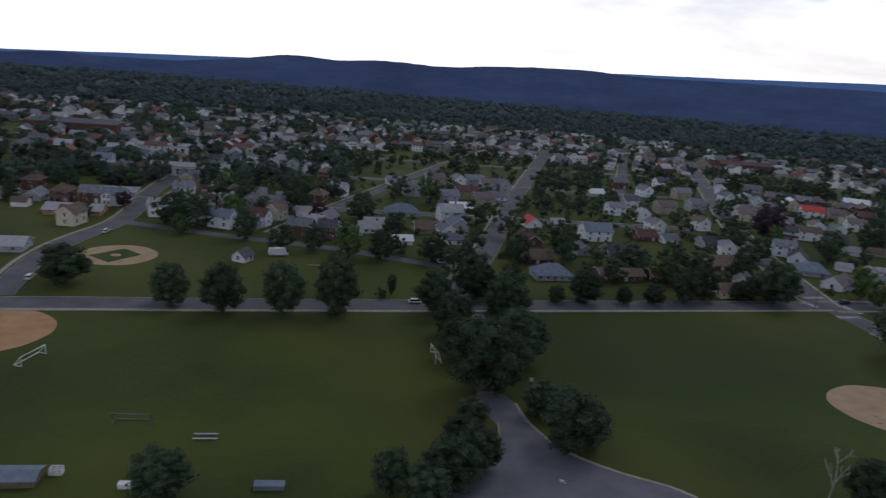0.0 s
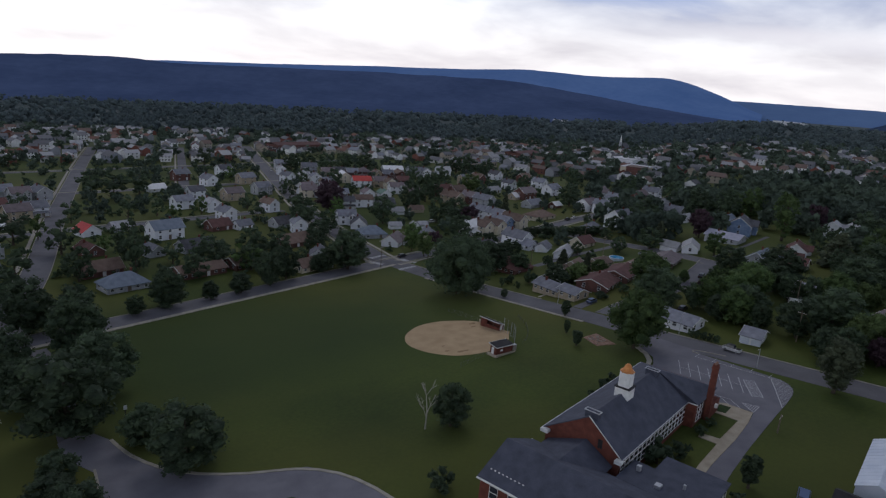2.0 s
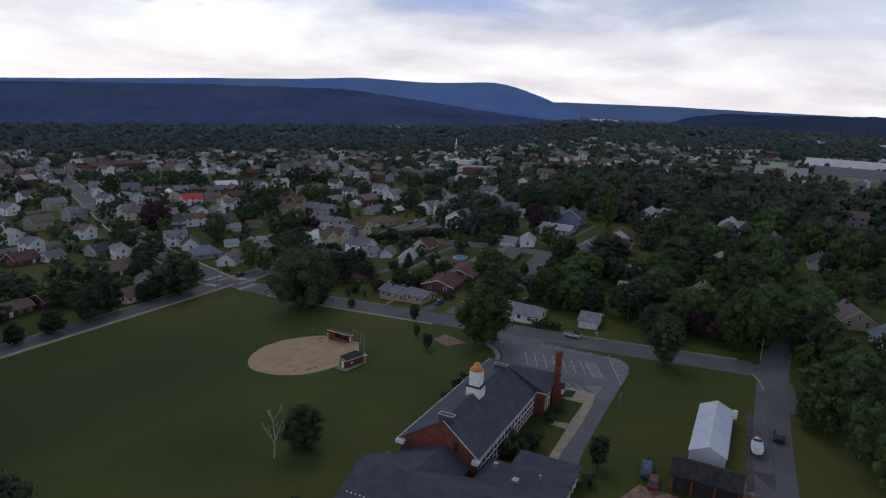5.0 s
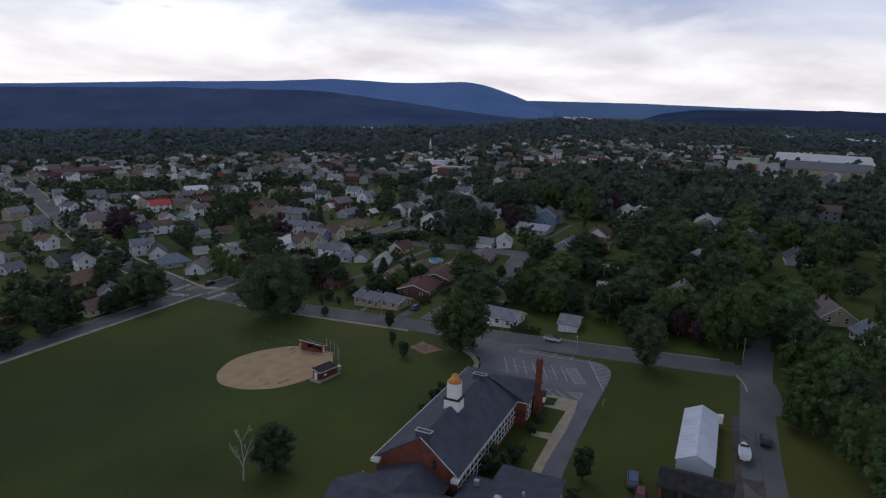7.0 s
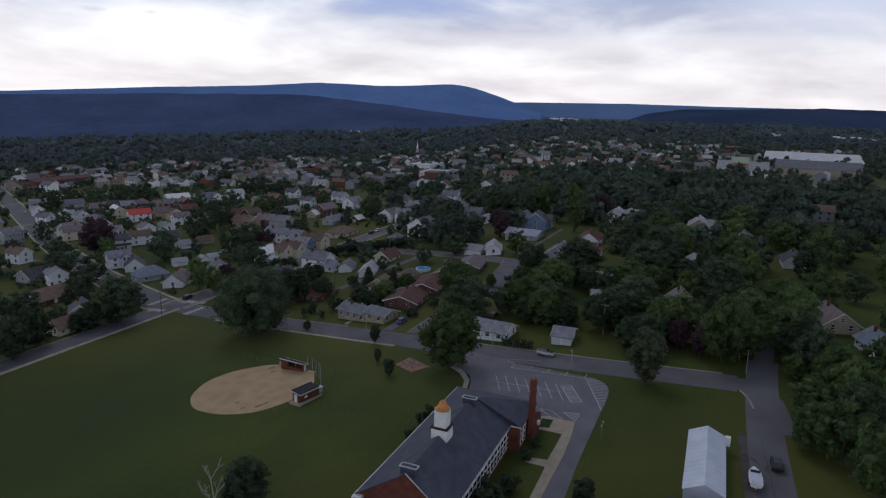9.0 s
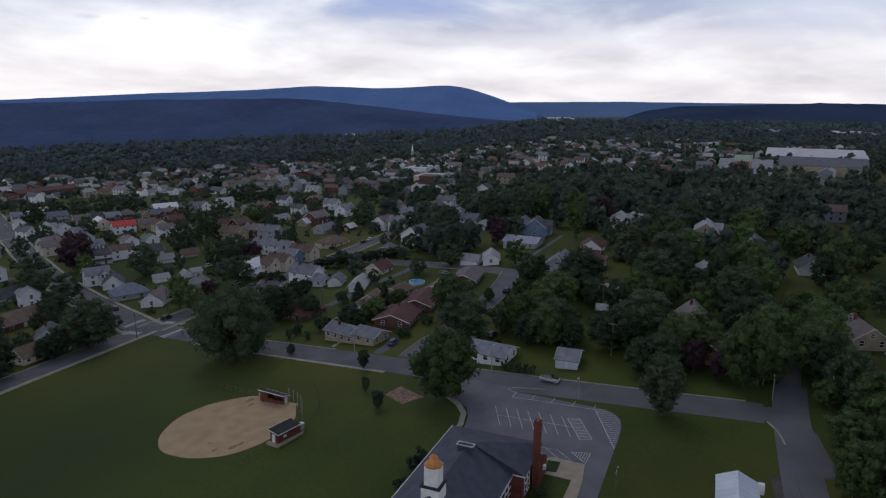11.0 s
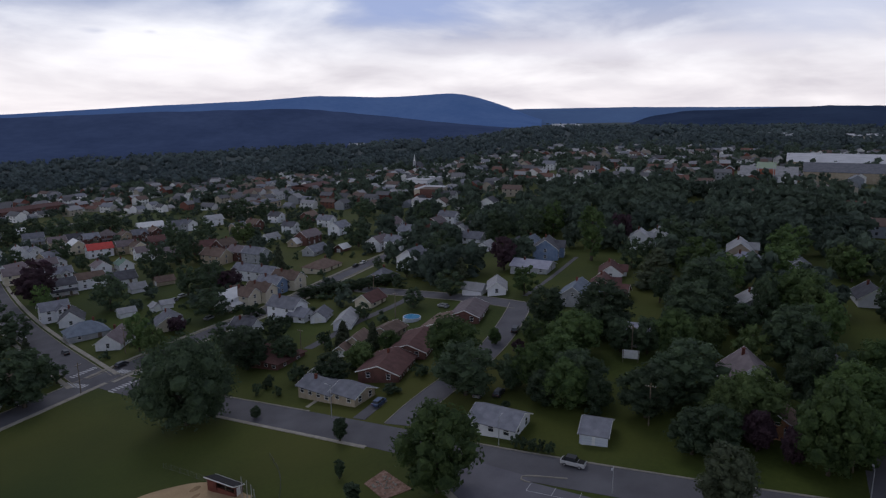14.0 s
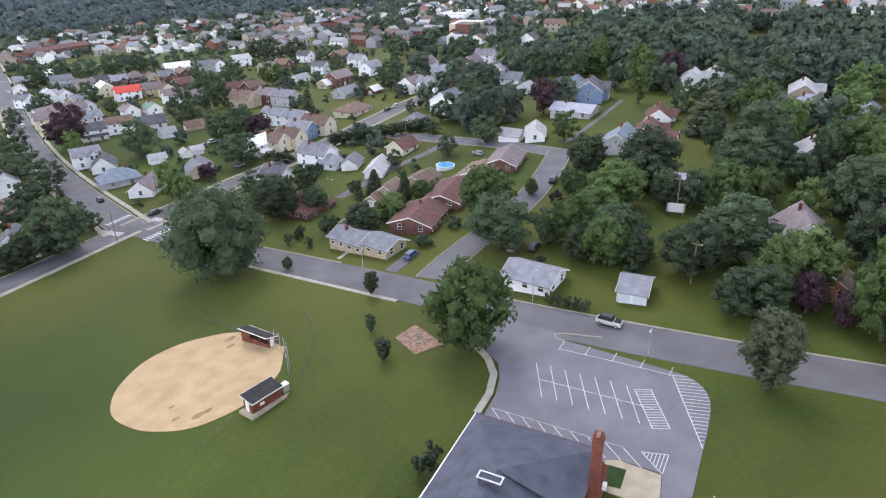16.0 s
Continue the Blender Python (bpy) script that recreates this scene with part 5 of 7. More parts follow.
house(122.0, 330.7, 105, 9, 7, 2, "white", "grey", porch=True)
house(110.5, 310.3, 15, 11, 8, 1, "brick", "red")
house(121.6, 307.3, 15, 8, 6, 1, "white", "grey")
house(152.5, 346.7, 105, 9, 7, 2, "white", "brown")
house(141.8, 305.6, 15, 12, 8, 1, "grey", "dark")
house(128.3, 266.0, 15, 15, 9, 1, "brick", "brown")
house(111.6, 370.3, 15, 11, 7, 2, "white", "grey")
house(146.8, 388.7, 15, 12, 8, 2, "tan", "mauve")
house(172.2, 405.5, 15, 11, 8, 2, "grey", "grey", ell=1.6)
house(128.8, 401.8, 15, 10, 7, 2, "white", "dark")
house(180.4, 453.5, 15, 12, 8, 2, "tan", "grey")
house(114.9, 435.6, 15, 11, 7, 1, "white", "snow", chimney=False)
house(124.9, 228.5, 60, 8, 7, 1, "white", "brown")
house(115.1, 225.7, 15, 9, 7, 1, "cream", "brown")
house(153.9, 452.2, 105, 10, 8, 2, "white", "grey")
house(183.1, 504.9, 15, 11, 8, 2, "white", "dark", ell=1.5)
house(144.2, 483.7, 15, 11, 8, 2, "brick", "grey")
house(213.3, 455.1, 105, 10, 7, 2, "white", "grey", ell=1.5)
house(200.2, 397.9, 15, 10, 8, 2, "white", "mauve", porch=True)
house(226.5, 419.4, 15, 9, 7, 2, "tan", "grey")
house(51.0, 232.0, 12, 14, 9, 1, "grey", "blue", hip=True, label="low grey house with a blue-grey hipped roof")
house(78.0, 238.0, 12, 18, 9, 1, "brick", "brown", pitch=0.4)
house(97.8, 241.5, 12, 15, 9, 1, "brick", "brown", pitch=0.4)
house(14.0, 318.6, 15, 12, 9, 2, "white", "pale")
house(-20.0, 287.6, 15, 11, 8, 1, "white", "pale")
house(-53.1, 299.6, 15, 11, 8, 1, "white", "pale")
house(-62.1, 222.5, 70, 5.5, 5, 1, "white", "dark", chimney=False, pitch=0.8, label="small white pavilion with a dark steep roof")
house(-147.3, 272.6, 12, 22, 13, 1, "orange", "pale", pitch=0.25, chimney=False)
house(-153.3, 316.6, 12, 24, 12, 1, "grey", "pale", pitch=0.2, chimney=False)
house(-142.3, 214.4, 12, 16, 10, 1, "grey", "pale", pitch=0.4)

# ---- the rest of the town ----
KINDS = [((9.0, 7.0, 2, "white", "grey"), {"ell": 2.0}), ((8.0, 7.0, 2, "white", "dark"), {"porch": True}), ((9.5, 7, 2, "cream", "brown"), {"ell": -1.6}), ((9.5, 7.5, 2, "brick", "grey"), {}), ((8.5, 7.5, 2, "grey", "dark"), {"porch": True}),
         ((8.5, 7, 2, "white", "pale"), {"ell": 1.4}), ((10.5, 7.5, 1, "tan", "grey"), {"ell": -2.0}), ((8.5, 8, 2, "brick", "brown"), {"hip": True, "porch": True}), ((8.5, 7, 2, "tan", "dark"), {"ell": 1.8}), ((9.5, 7.5, 1, "white", "brown"), {"porch": True}), ((10, 7, 2, "white", "blue"), {"ell": -1.8}), ((8.5, 7, 2, "grey", "mauve"), {"ell": 1.5}),
         ((8, 6.5, 2, "white", "red"), {"ell": 2.2}), ((9, 7, 1, "grey", "grey"), {}), ((8, 7, 2, "brick", "dark"), {"porch": True})]
ROADS = [smooth_line(p, 6.0) for p in (FIELD_ROAD, SCHOOL_ROAD, TOWN_ROAD, EAST_ROAD, MID_ROAD, *TOWN_STREETS, [(-116.5, 171.7), (-126.5, 205.8), (-127.3, 232.5), (-122.2, 266.5), (-140.3, 330.7), (-150.3, 420.8)], [(-122.2, 262.5), (-71.1, 252.5), (-31.1, 248.5), (1.0, 237.5)])]
ROAD_PTS = np.concatenate(ROADS)
LOCAL = np.concatenate([smooth_line(p, 4.0) for p in ([(163.6, 118.4), (175.1, 120.5), (200.2, 121.6), (220.3, 125.8), (240.0, 132.2), (251.0, 136.5)], [(247.8, 134.8), (251.1, 155.8), (252.0, 176.3), (253.8, 209.7), (255.6, 233.2)], [(193.5, 178.8), (209.6, 180.5), (220.0, 182.0), (238.6, 180.6), (249.5, 181.6)], [(258.0, 139.0), (281.4, 140.8), (316.2, 145.7)])])
rnd = random.Random(7)
FAR_SPOTS = []


ZONES = [np.array(p) for p in (
    [(273.1, 671.8), (358.1, 631.4), (413.0, 551.5), (462.9, 399.4), (429.6, 233.5), (444.7, 141.9), (476.6, 72.6), (190.3, 38.6), (178.3, 94.8), (157.9, 148.6), (152.4, 219.3), (128.1, 209.2), (112.3, 217.3)],
    [(-74.6, 584.4), (98.6, 610.2), (332.1, 578.3), (166.0, 259.6), (125.5, 222.6), (98.5, 217.1), (79.0, 225.7), (53.3, 224.2), (30.0, 236.6), (3.0, 249.6), (-34.8, 257.2)])]


def mapped(x, y):
    """Whether the spot lies in the part of the town whose houses and trees are named one by one."""
    for p in ZONES:
        q = np.roll(p, -1, axis=0)
        over = (p[:, 1] > y) != (q[:, 1] > y)
        if np.sum(p[over, 0] + (y - p[over, 1]) / (q[over, 1] - p[over, 1]) * (q[over, 0] - p[over, 0]) > x) % 2:
            return True
    return False


def clear_of(x, y, r, road=9.0):
    if mapped(x, y):
        return False
    if np.min((ROAD_PTS[:, 0] - x) ** 2 + (ROAD_PTS[:, 1] - y) ** 2) < road**2:
        return False
    return all((x - a) ** 2 + (y - b) ** 2 > (r + c) ** 2 for a, b, c in SPOTS)


town = 0
for line in ROADS[2:]:
    d = np.r_[0, np.cumsum(np.hypot(*np.diff(line, axis=0).T))]
    for s in np.arange(12, d[-1] - 6, 12.0):
        for side in (-1, 1):
            q = s + rnd.uniform(-2, 2)
            x, y = np.interp(q, d, line[:, 0]), np.interp(q, d, line[:, 1])
            x2, y2 = np.interp(q + 3, d, line[:, 0]), np.interp(q + 3, d, line[:, 1])
            a = math.atan2(y2 - y, x2 - x)
            off = rnd.uniform(11.5, 15.0)
            hx, hy = x - side * off * math.sin(a), y + side * off * math.cos(a)
            u = hy - 0.22 * hx
            if u < 202 or hy < 205 or not clear_of(hx, hy, 4.4):
                continue
            if hx < 60 and hy < 252:
                continue
            if (hx > 180 and hy < 236) or rnd.random() < 0.10:
                continue
            SPOTS.append((hx, hy, 4.4))
            turn = math.degrees(a) + (90 if rnd.random() < 0.45 else 0) + (180 if side > 0 else 0)
            if math.hypot(hx - 40, hy - 10) < 480 and town < 95:
                args, kw = KINDS[rnd.randrange(len(KINDS))]
                detail = math.hypot(hx - 60, hy - 30) < 255
                place(("town", args, detail), lambda: make_house(*args, detail=detail, chimney=rnd.random() < 0.6, **kw), at(hx, hy, turn, 0.2))
                town += 1
            else:
                FAR_SPOTS.append((hx, hy, math.radians(turn), rnd.uniform(7.5, 11), rnd.uniform(6.5, 8), rnd.choice((3.0, 5.2, 5.6, 5.8))))
            if rnd.random() < 0.45:
                gx, gy = x - side * (off + 15) * math.sin(a), y + side * (off + 15) * math.cos(a)
                if clear_of(gx, gy, 3.0) and gy - 0.22 * gx > 225:
                    SPOTS.append((gx, gy, 3.0))
                    FAR_SPOTS.append((gx, gy, a, rnd.uniform(5, 8), rnd.uniform(4, 6), 2.6))
# beyond the town streets, on to the woods
for _ in range(1400):
    az, d = radians(rnd.uniform(-38, 62)), rnd.uniform(470, 1050)
    x, y = d * math.sin(az), d * math.cos(az)
    if y > 300 and x < 760 and y < 1000 and clear_of(x, y, 6.0, 7.0) and len(FAR_SPOTS) < 900:
        SPOTS.append((x, y, 5.0))
        FAR_SPOTS.append((x, y, radians(12 + rnd.choice((0, 90)) + rnd.uniform(-6, 6)), rnd.uniform(9, 15), rnd.uniform(7, 11), rnd.choice((3.2, 5.6, 6.2))))
for _ in range(160):
    x, y = rnd.uniform(300, 1000), rnd.uniform(40, 420)
    if clear_of(x, y, 7.0, 9.0):
        SPOTS.append((x, y, 5.0))
        FAR_SPOTS.append((x, y, radians(12 + rnd.choice((0, 90))), rnd.uniform(9, 14), rnd.uniform(7, 10), rnd.choice((3.2, 5.6))))

# scattered houses among the eastern trees, each kept clear of trees on the camera's side
VIEW_GAPS = []
east_rnd = random.Random(21)
for _ in range(900):
    x, y = east_rnd.uniform(445, 1050), east_rnd.uniform(60, 640)
    if (x < 540 and y < 265) or len(VIEW_GAPS) > 330 or not clear_of(x, y, 6.0, 9.0):
        continue
    SPOTS.append((x, y, 5.0))
    VIEW_GAPS.append((x - 9.0, y - 4.5))
    FAR_SPOTS.append((x, y, radians(12 + east_rnd.choice((0, 90)) + east_rnd.uniform(-8, 8)), east_rnd.uniform(9, 14), east_rnd.uniform(7, 10), east_rnd.choice((4.0, 5.6, 6.2))))


def far_houses():
    """Houses too far off to tell their parts: walls and roofs, joined."""
    v, f, mi = [], [], []
    for x, y, a, L, W, H in FAR_SPOTS:
        z0, c, s, R = gz(x, y), math.cos(a), math.sin(a), W * 0.3

        def put(pts):
            k = len(v)
            v.extend((x + c * p - s * q, y + s * p + c * q, z0 + r) for p, q, r in pts)
            return k
        l, w, o = L / 2, W / 2, 0.4
        k = put([(-l, -w, -1.5), (l, -w, -1.5), (l, w, -1.5), (-l, w, -1.5), (-l, -w, H), (l, -w, H), (l, w, H), (-l, w, H), (-l, 0, H + R), (l, 0, H + R)])
        for q in ((0, 1, 5, 4), (1, 2, 6, 9, 5), (2, 3, 7, 6), (3, 0, 4, 8, 7)):
            f.append([k + i for i in q])
            mi.append(0)
        l, w, e = l + o, w + o, H - o * R / w
        k = put([(-l, -w, e), (l, -w, e), (l, 0, H + R + 0.1), (-l, 0, H + R + 0.1), (l, w, e), (-l, w, e), (-l, -w, e - 0.2), (l, -w, e - 0.2), (l, w, e - 0.2), (-l, w, e - 0.2)])
        for q in ((0, 1, 2, 3), (3, 2, 4, 5), (6, 7, 1, 0), (5, 4, 8, 9)):
            f.append([k + i for i in q])
            mi.append(1)
        if H > 3 and L > 8:
            for side in (-1, 1):
                for lv in range(1 if H < 5 else 2):
                    for i in range(3):
                        p, q, r = (i - 1) * L / 3.4, side * (W / 2 + 0.04), 1.3 + 2.7 * lv
                        k = put([(p - 0.5, q, r), (p + 0.5, q, r), (p + 0.5, q, r + 1.3), (p - 0.5, q, r + 1.3)])
                        f.append([k, k + 1, k + 2, k + 3][::-side])
                        mi.append(2)
    me = bpy.data.meshes.new("distant_houses")
    me.from_pydata(v, [], f)
    me.polygons.foreach_set("material_index", mi)
    me.materials.append(palette("town_walls", [(0.82, 0.82, 0.81), (0.82, 0.82, 0.82), (0.34, 0.30, 0.24), (0.68, 0.68, 0.67), (0.18, 0.07, 0.05), (0.26, 0.27, 0.29), (0.36, 0.33, 0.27), (0.76, 0.76, 0.75), (0.20, 0.07, 0.05), (0.22, 0.24, 0.28)]))
    me.materials.append(palette("town_roofs", [(0.16, 0.16, 0.17), (0.08, 0.08, 0.09), (0.13, 0.085, 0.07), (0.28, 0.28, 0.29), (0.11, 0.11, 0.12), (0.16, 0.08, 0.06), (0.20, 0.21, 0.24), (0.36, 0.36, 0.37), (0.12, 0.12, 0.13)]))
    me.materials.append(M["glass"])
    tagged(new("distant_houses", me), "rows of pale and brick town houses with grey roofs", "houses", kind="stuff")


far_houses()

# ---- the school ----
SCHOOL = pose(86.8, 62.7, 0, 0, 0, 12.8)


def school():
    s = root("school", SCHOOL, "red brick school with dark slate-grey roofs and a white cupola", "school")
    EZ, RZ, X1, X2 = 11.5, 16.7, 28.4, 42.4
    YL, YR, YM, XW, YW = 8.0, -7.0, -0.3, 30.6, -9.0
    bm = bmesh.new()
    box(bm, 0, YR + 0.4, -3, XW - 0.01, YL - 0.4, EZ)
    box(bm, XW, YW + 0.4, -3, X2 - 0.4, YL - 0.4, EZ)
    a, b = [[bm.verts.new((x, y, z)) for y, z in ((YR + 0.4, EZ), (YL - 0.4, EZ), (YM, RZ - 0.35))] for x in (0.0, 0.4)]
    for q in ((a[1], a[0], a[2]), (b[0], b[1], b[2]), (a[0], b[0], b[2], a[2]), (a[2], b[2], b[1], a[1])):
        bm.faces.new(q)
    bmesh.ops.recalc_face_normals(bm, faces=bm.faces[:])
    part("wall", bm, M["brick"], s)
    e = EZ - 0.2
    for slope in ([(X2, YL, e), (X1, YM, RZ), (-0.3, YM, RZ), (-0.3, YL, e)], [(-0.3, YR, e), (XW, YR, e), (X1, YM, RZ), (-0.3, YM, RZ)], [(XW, YR, e), (XW, YW, e), (X1, YM, RZ)], [(XW, YW, e), (X2, YW, e), (X1, YM, RZ)], [(X2 + 0.02, YW, e), (X2 + 0.02, YL, e), (X1, YM, RZ)]):
        bm = bmesh.new()
        solid(bm, slope, 0.22)
        bmesh.ops.recalc_face_normals(bm, faces=bm.faces[:])
        part("roof_slope", bm, M["slate"], s, "dark slate-grey shingle roof")
    for y in (YR,):
        bm = bmesh.new()
        solid(bm, [(-0.36, y, EZ - 0.16), (-0.36, YM, RZ + 0.06), (-0.31, YM, RZ + 0.06), (-0.31, y, EZ - 0.16)], 0.16)
        bmesh.ops.recalc_face_normals(bm, faces=bm.faces[:])
        part("gable_trim", bm, M["white"], s, "white gable trim")
    part("cornice", boxes((-1.0, YL - 1.3, EZ - 0.9, 0.1, YL + 0.2, EZ - 0.3)), M["white"], s, "white cornice return")
    part("cornice", boxes((-1.0, YR - 0.2, EZ - 0.9, 0.1, YR + 1.0, EZ - 0.3)), M["white"], s, "white cornice return")
    part("gutter", boxes((0.0, YR - 0.16, EZ - 0.36, XW - 0.2, YR + 0.0, EZ - 0.2)), M["steel"], s)
    part("gutter", boxes((XW - 0.19, YW, EZ - 0.36, XW - 0.03, YR + 0.1, EZ - 0.16)), M["white"], s, "white gutter")
    part("gutter", boxes((0.0, YL + 0.0, EZ - 0.36, X2, YL + 0.16, EZ - 0.2)), M["steel"], s)
    # louvred ridge vents
    for x in (1.0, 26.5):
        v = part("ridge_vent", boxes((x - 0.45, YM - 1.25, RZ - 0.8, x + 0.45, YM + 1.25, RZ + 0.45)), M["slate"], s)
        part("vent_cap", boxes((x - 0.6, YM - 1.4, RZ + 0.45, x + 0.6, YM - 1.25, RZ + 0.57), (x - 0.6, YM + 1.25, RZ + 0.45, x + 0.6, YM + 1.4, RZ + 0.57), (x - 0.6, YM - 1.25, RZ + 0.45, x - 0.45, YM + 1.25, RZ + 0.57), (x + 0.45, YM - 1.25, RZ + 0.45, x + 0.6, YM + 1.25, RZ + 0.57)), M["steel"], v, "pale metal cap")
    # cupola
    cx = 13.4
    bm = boxes((cx - 1.35, YM - 1.35, RZ - 2.2, cx + 1.35, YM + 1.35, RZ + 1.0))
    cup = part("cupola", bm, M["white"], s, "white wooden cupola with a copper roof")
    part("ledge", boxes((cx - 1.5, YM - 1.5, RZ + 1.0, cx + 1.5, YM + 1.5, RZ + 1.2)), M["black"], cup, "dark moulding")
    bm = bmesh.new()
    box(bm, cx - 1.02, YM - 1.02, RZ + 1.2, cx + 1.02, YM + 1.02, RZ + 4.0)
    part("lantern", bm, M["white"], cup)
    for k in range(4):
        part("louvre", boxes((-0.5, 0.0, -0.9, 0.5, 0.05, 0.9), (-0.55, 0.0, 0.9, 0.55, 0.1, 1.05)), M["white"], cup, m=Matrix.Translation((cx, YM, RZ + 2.6)) @ pose(0, 0, 0, 0, 0, 90 * k) @ Matrix.Translation((0, 1.02, 0)))
    bm = bmesh.new()
    prof = [(1.36, 4.0), (1.36, 4.12), (1.0, 4.35), (0.72, 4.8), (0.6, 5.2), (0.36, 5.45), (0.05, 5.6)]
    rings = [[bm.verts.new((cx + r * 1.0 * math.cos(a), YM + r * 1.0 * math.sin(a), RZ + z)) for a in np.arange(8) * math.pi / 4 + math.pi / 8] for r, z in prof]
    for a, b in zip(rings[:-1], rings[1:]):
        for i in range(8):
            bm.faces.new([a[i], a[(i + 1) % 8], b[(i + 1) % 8], b[i]])
    bm.faces.new(rings[0][::-1])
    bm.faces.new(rings[-1])
    part("copper_roof", bm, M["copper"], cup, "orange-brown copper dome")
    # chimney stack and annexe on the drive side
    chim = part("chimney", boxes((35.7, YW - 1.0, -3, 36.8, YW + 0.1, 18.6), (35.6, YW - 1.1, 17.7, 36.9, YW + 0.2, 18.0)), M["brick"], s, "tall brick chimney stack")
    for x in (35.9, 36.6):
        part("flue", boxes((x - 0.18, YW - 0.65, 18.6, x + 0.18, YW - 0.3, 19.1)), M["mulch"], chim, "clay chimney pot")
    part("annexe", boxes((37.2, YW - 1.0, -3, 41.8, YW + 0.39, 9.6)), M["brick"], s, "brick side bay")
    part("annexe_door", boxes((41.82, YW - 0.9, 5.5, 41.95, YW + 0.2, 8.2)), M["black"], s)
    part("vent", boxes((38.6, YW - 1.5, 8.4, 39.3, YW - 1.02, 9.2)), M["white"], s, "white wall unit")
    # tall windows of the drive side, two storeys
    for fl, z in ((0, 7.9), (1, 10.05)):
        for i in range(17):
            part("window", window_mesh(1.4, 1.7), None, s, m=pose(1.4 + i * 1.8, YR + 0.38, z, 0, 0, 180))
            part("window", window_mesh(1.4, 1.7), None, s, m=pose(1.8 + i * 2.4, YL - 0.38, z))
        for i in range(2):
            part("window", window_mesh(1.1, 1.55), None, s, m=pose(32.6 + i * 1.7, YW + 0.38, z, 0, 0, 180))
    part("gable_louvre", boxes((-0.1, -3.2, 11.6, 0.02, -2.4, 13.2)), M["black"], s, "dark gable louvre")
    # front block with a ridge across, a link to the main block and a flat-roofed wing
    FX0, FX1, FY0, FY1, FE, FR, FM = -19.0, -2.5, -21.8, 8.6, 9.5, 13.0, -11.2
    bm = bmesh.new()
    box(bm, FX0 + 0.4, FY0 + 0.4, -3, FX1 - 0.4, FY1 - 0.4, FE)
    for y in (FY1 - 0.4, FY0 + 0.4):
        bm.faces.new([bm.verts.new((x, y, z)) for x, z in ((FX0 + 0.4, FE), (FX1 - 0.4, FE), (FM, FR - 0.3))])
    bmesh.ops.recalc_face_normals(bm, faces=bm.faces[:])
    part("front_wall", bm, M["brick"], s)
    bm = bmesh.new()
    solid(bm, [(FX0, FY0, FE - 0.1), (FX0, FY1, FE - 0.1), (FM, FY1, FR), (FM, FY0, FR)][::-1], 0.22)
    solid(bm, [(FX1, FY0, FE - 0.1), (FX1, FY1, FE - 0.1), (FM, FY1, FR), (FM, FY0, FR)], 0.22)
    bmesh.ops.recalc_face_normals(bm, faces=bm.faces[:])
    part("front_roof", bm, M["slate"], s, "dark slate-grey shingle roof")
    part("link_wall", boxes((FX1 - 0.39, -5.0, -3, -0.01, 6.4, 9.4)), M["brick"], s)
    bm = bmesh.new()
    for y in (-5.5, 6.9):
        solid(bm, [(-0.02, y, 9.4), (-0.02, YM, 12.3), (FM + 1.3, YM, 12.3), (FX1, y, 9.4)], 0.2)
    bmesh.ops.recalc_face_normals(bm, faces=bm.faces[:])
    part("link_roof", bm, M["slate"], s, "dark slate-grey shingle roof")
    part("wing_wall", boxes((FX1 - 0.39, FY0 + 0.45, -3, 9.6, -11.4, 9.3), (FX1 - 0.39, -11.39, -3, 4.2, YR - 0.4, 9.3)), M["brick"], s)
    part("wing_roof", boxes((FX1 - 0.3, FY0, 9.31, 10.0, -11.0, 9.55), (FX1 - 0.3, -10.99, 9.31, 4.6, YR - 0.3, 9.55)), M["slate"], s, "flat slate-grey roof")
    part("gutter", boxes((FX0 - 0.2, FY0, FE - 0.35, FX0 - 0.02, FY1, FE - 0.12)), M["white"], s, "white gutter")
    part("gutter", boxes((FX1 - 1.2, FY1 + 0.02, FE - 0.3, FX1 + 0.1, FY1 + 0.16, FE - 0.1)), M["white"], s, "white gutter")
    for i in range(9):
        part("snow_guard", boxes((0, 0, 0, 0.12, 0.25, 0.16)), M["white"], s, m=Matrix.Translation((FX0 + 1.9, 7.2 - i * 0.75, FE + 0.8)))
    part("roof_pipe", boxes((1.6, -9.6, 9.56, 2.3, -8.9, 10.5)), M["steel"], s)
    part("roof_pipe", boxes((2.0, -17.0, 9.56, 2.4, -16.6, 10.4)), M["steel"], s)
    part("roof_pipe", boxes((-1.0, -14.0, 9.56, 0.2, -13.0, 10.1)), M["steel"], s)
    for fl, z in ((0, 4.4), (1, 7.6)):
        for i in range(8):
            part("window", window_mesh(1.3, 2.0), None, s, m=pose(FX0 + 3 + i * 2.0, FY0 + 0.38, z, 0, 0, 180))
            part("window", window_mesh(1.3, 2.0), None, s, m=pose(FX0 + 0.38, FY0 + 3.5 + i * 3.4, z, 0, 0, 90))
        for i in range(6):
            part("window", window_mesh(1.2, 2.1), None, s, m=pose(-0.8 + i * 1.9, FY0 + 0.43, z, 0, 0, 180))
        for i in range(4):
            part("window", window_mesh(1.3, 2.0), None, s, m=pose(9.62, FY0 + 1.8 + i * 2.4, z, 0, 0, -90))
    return s


school()


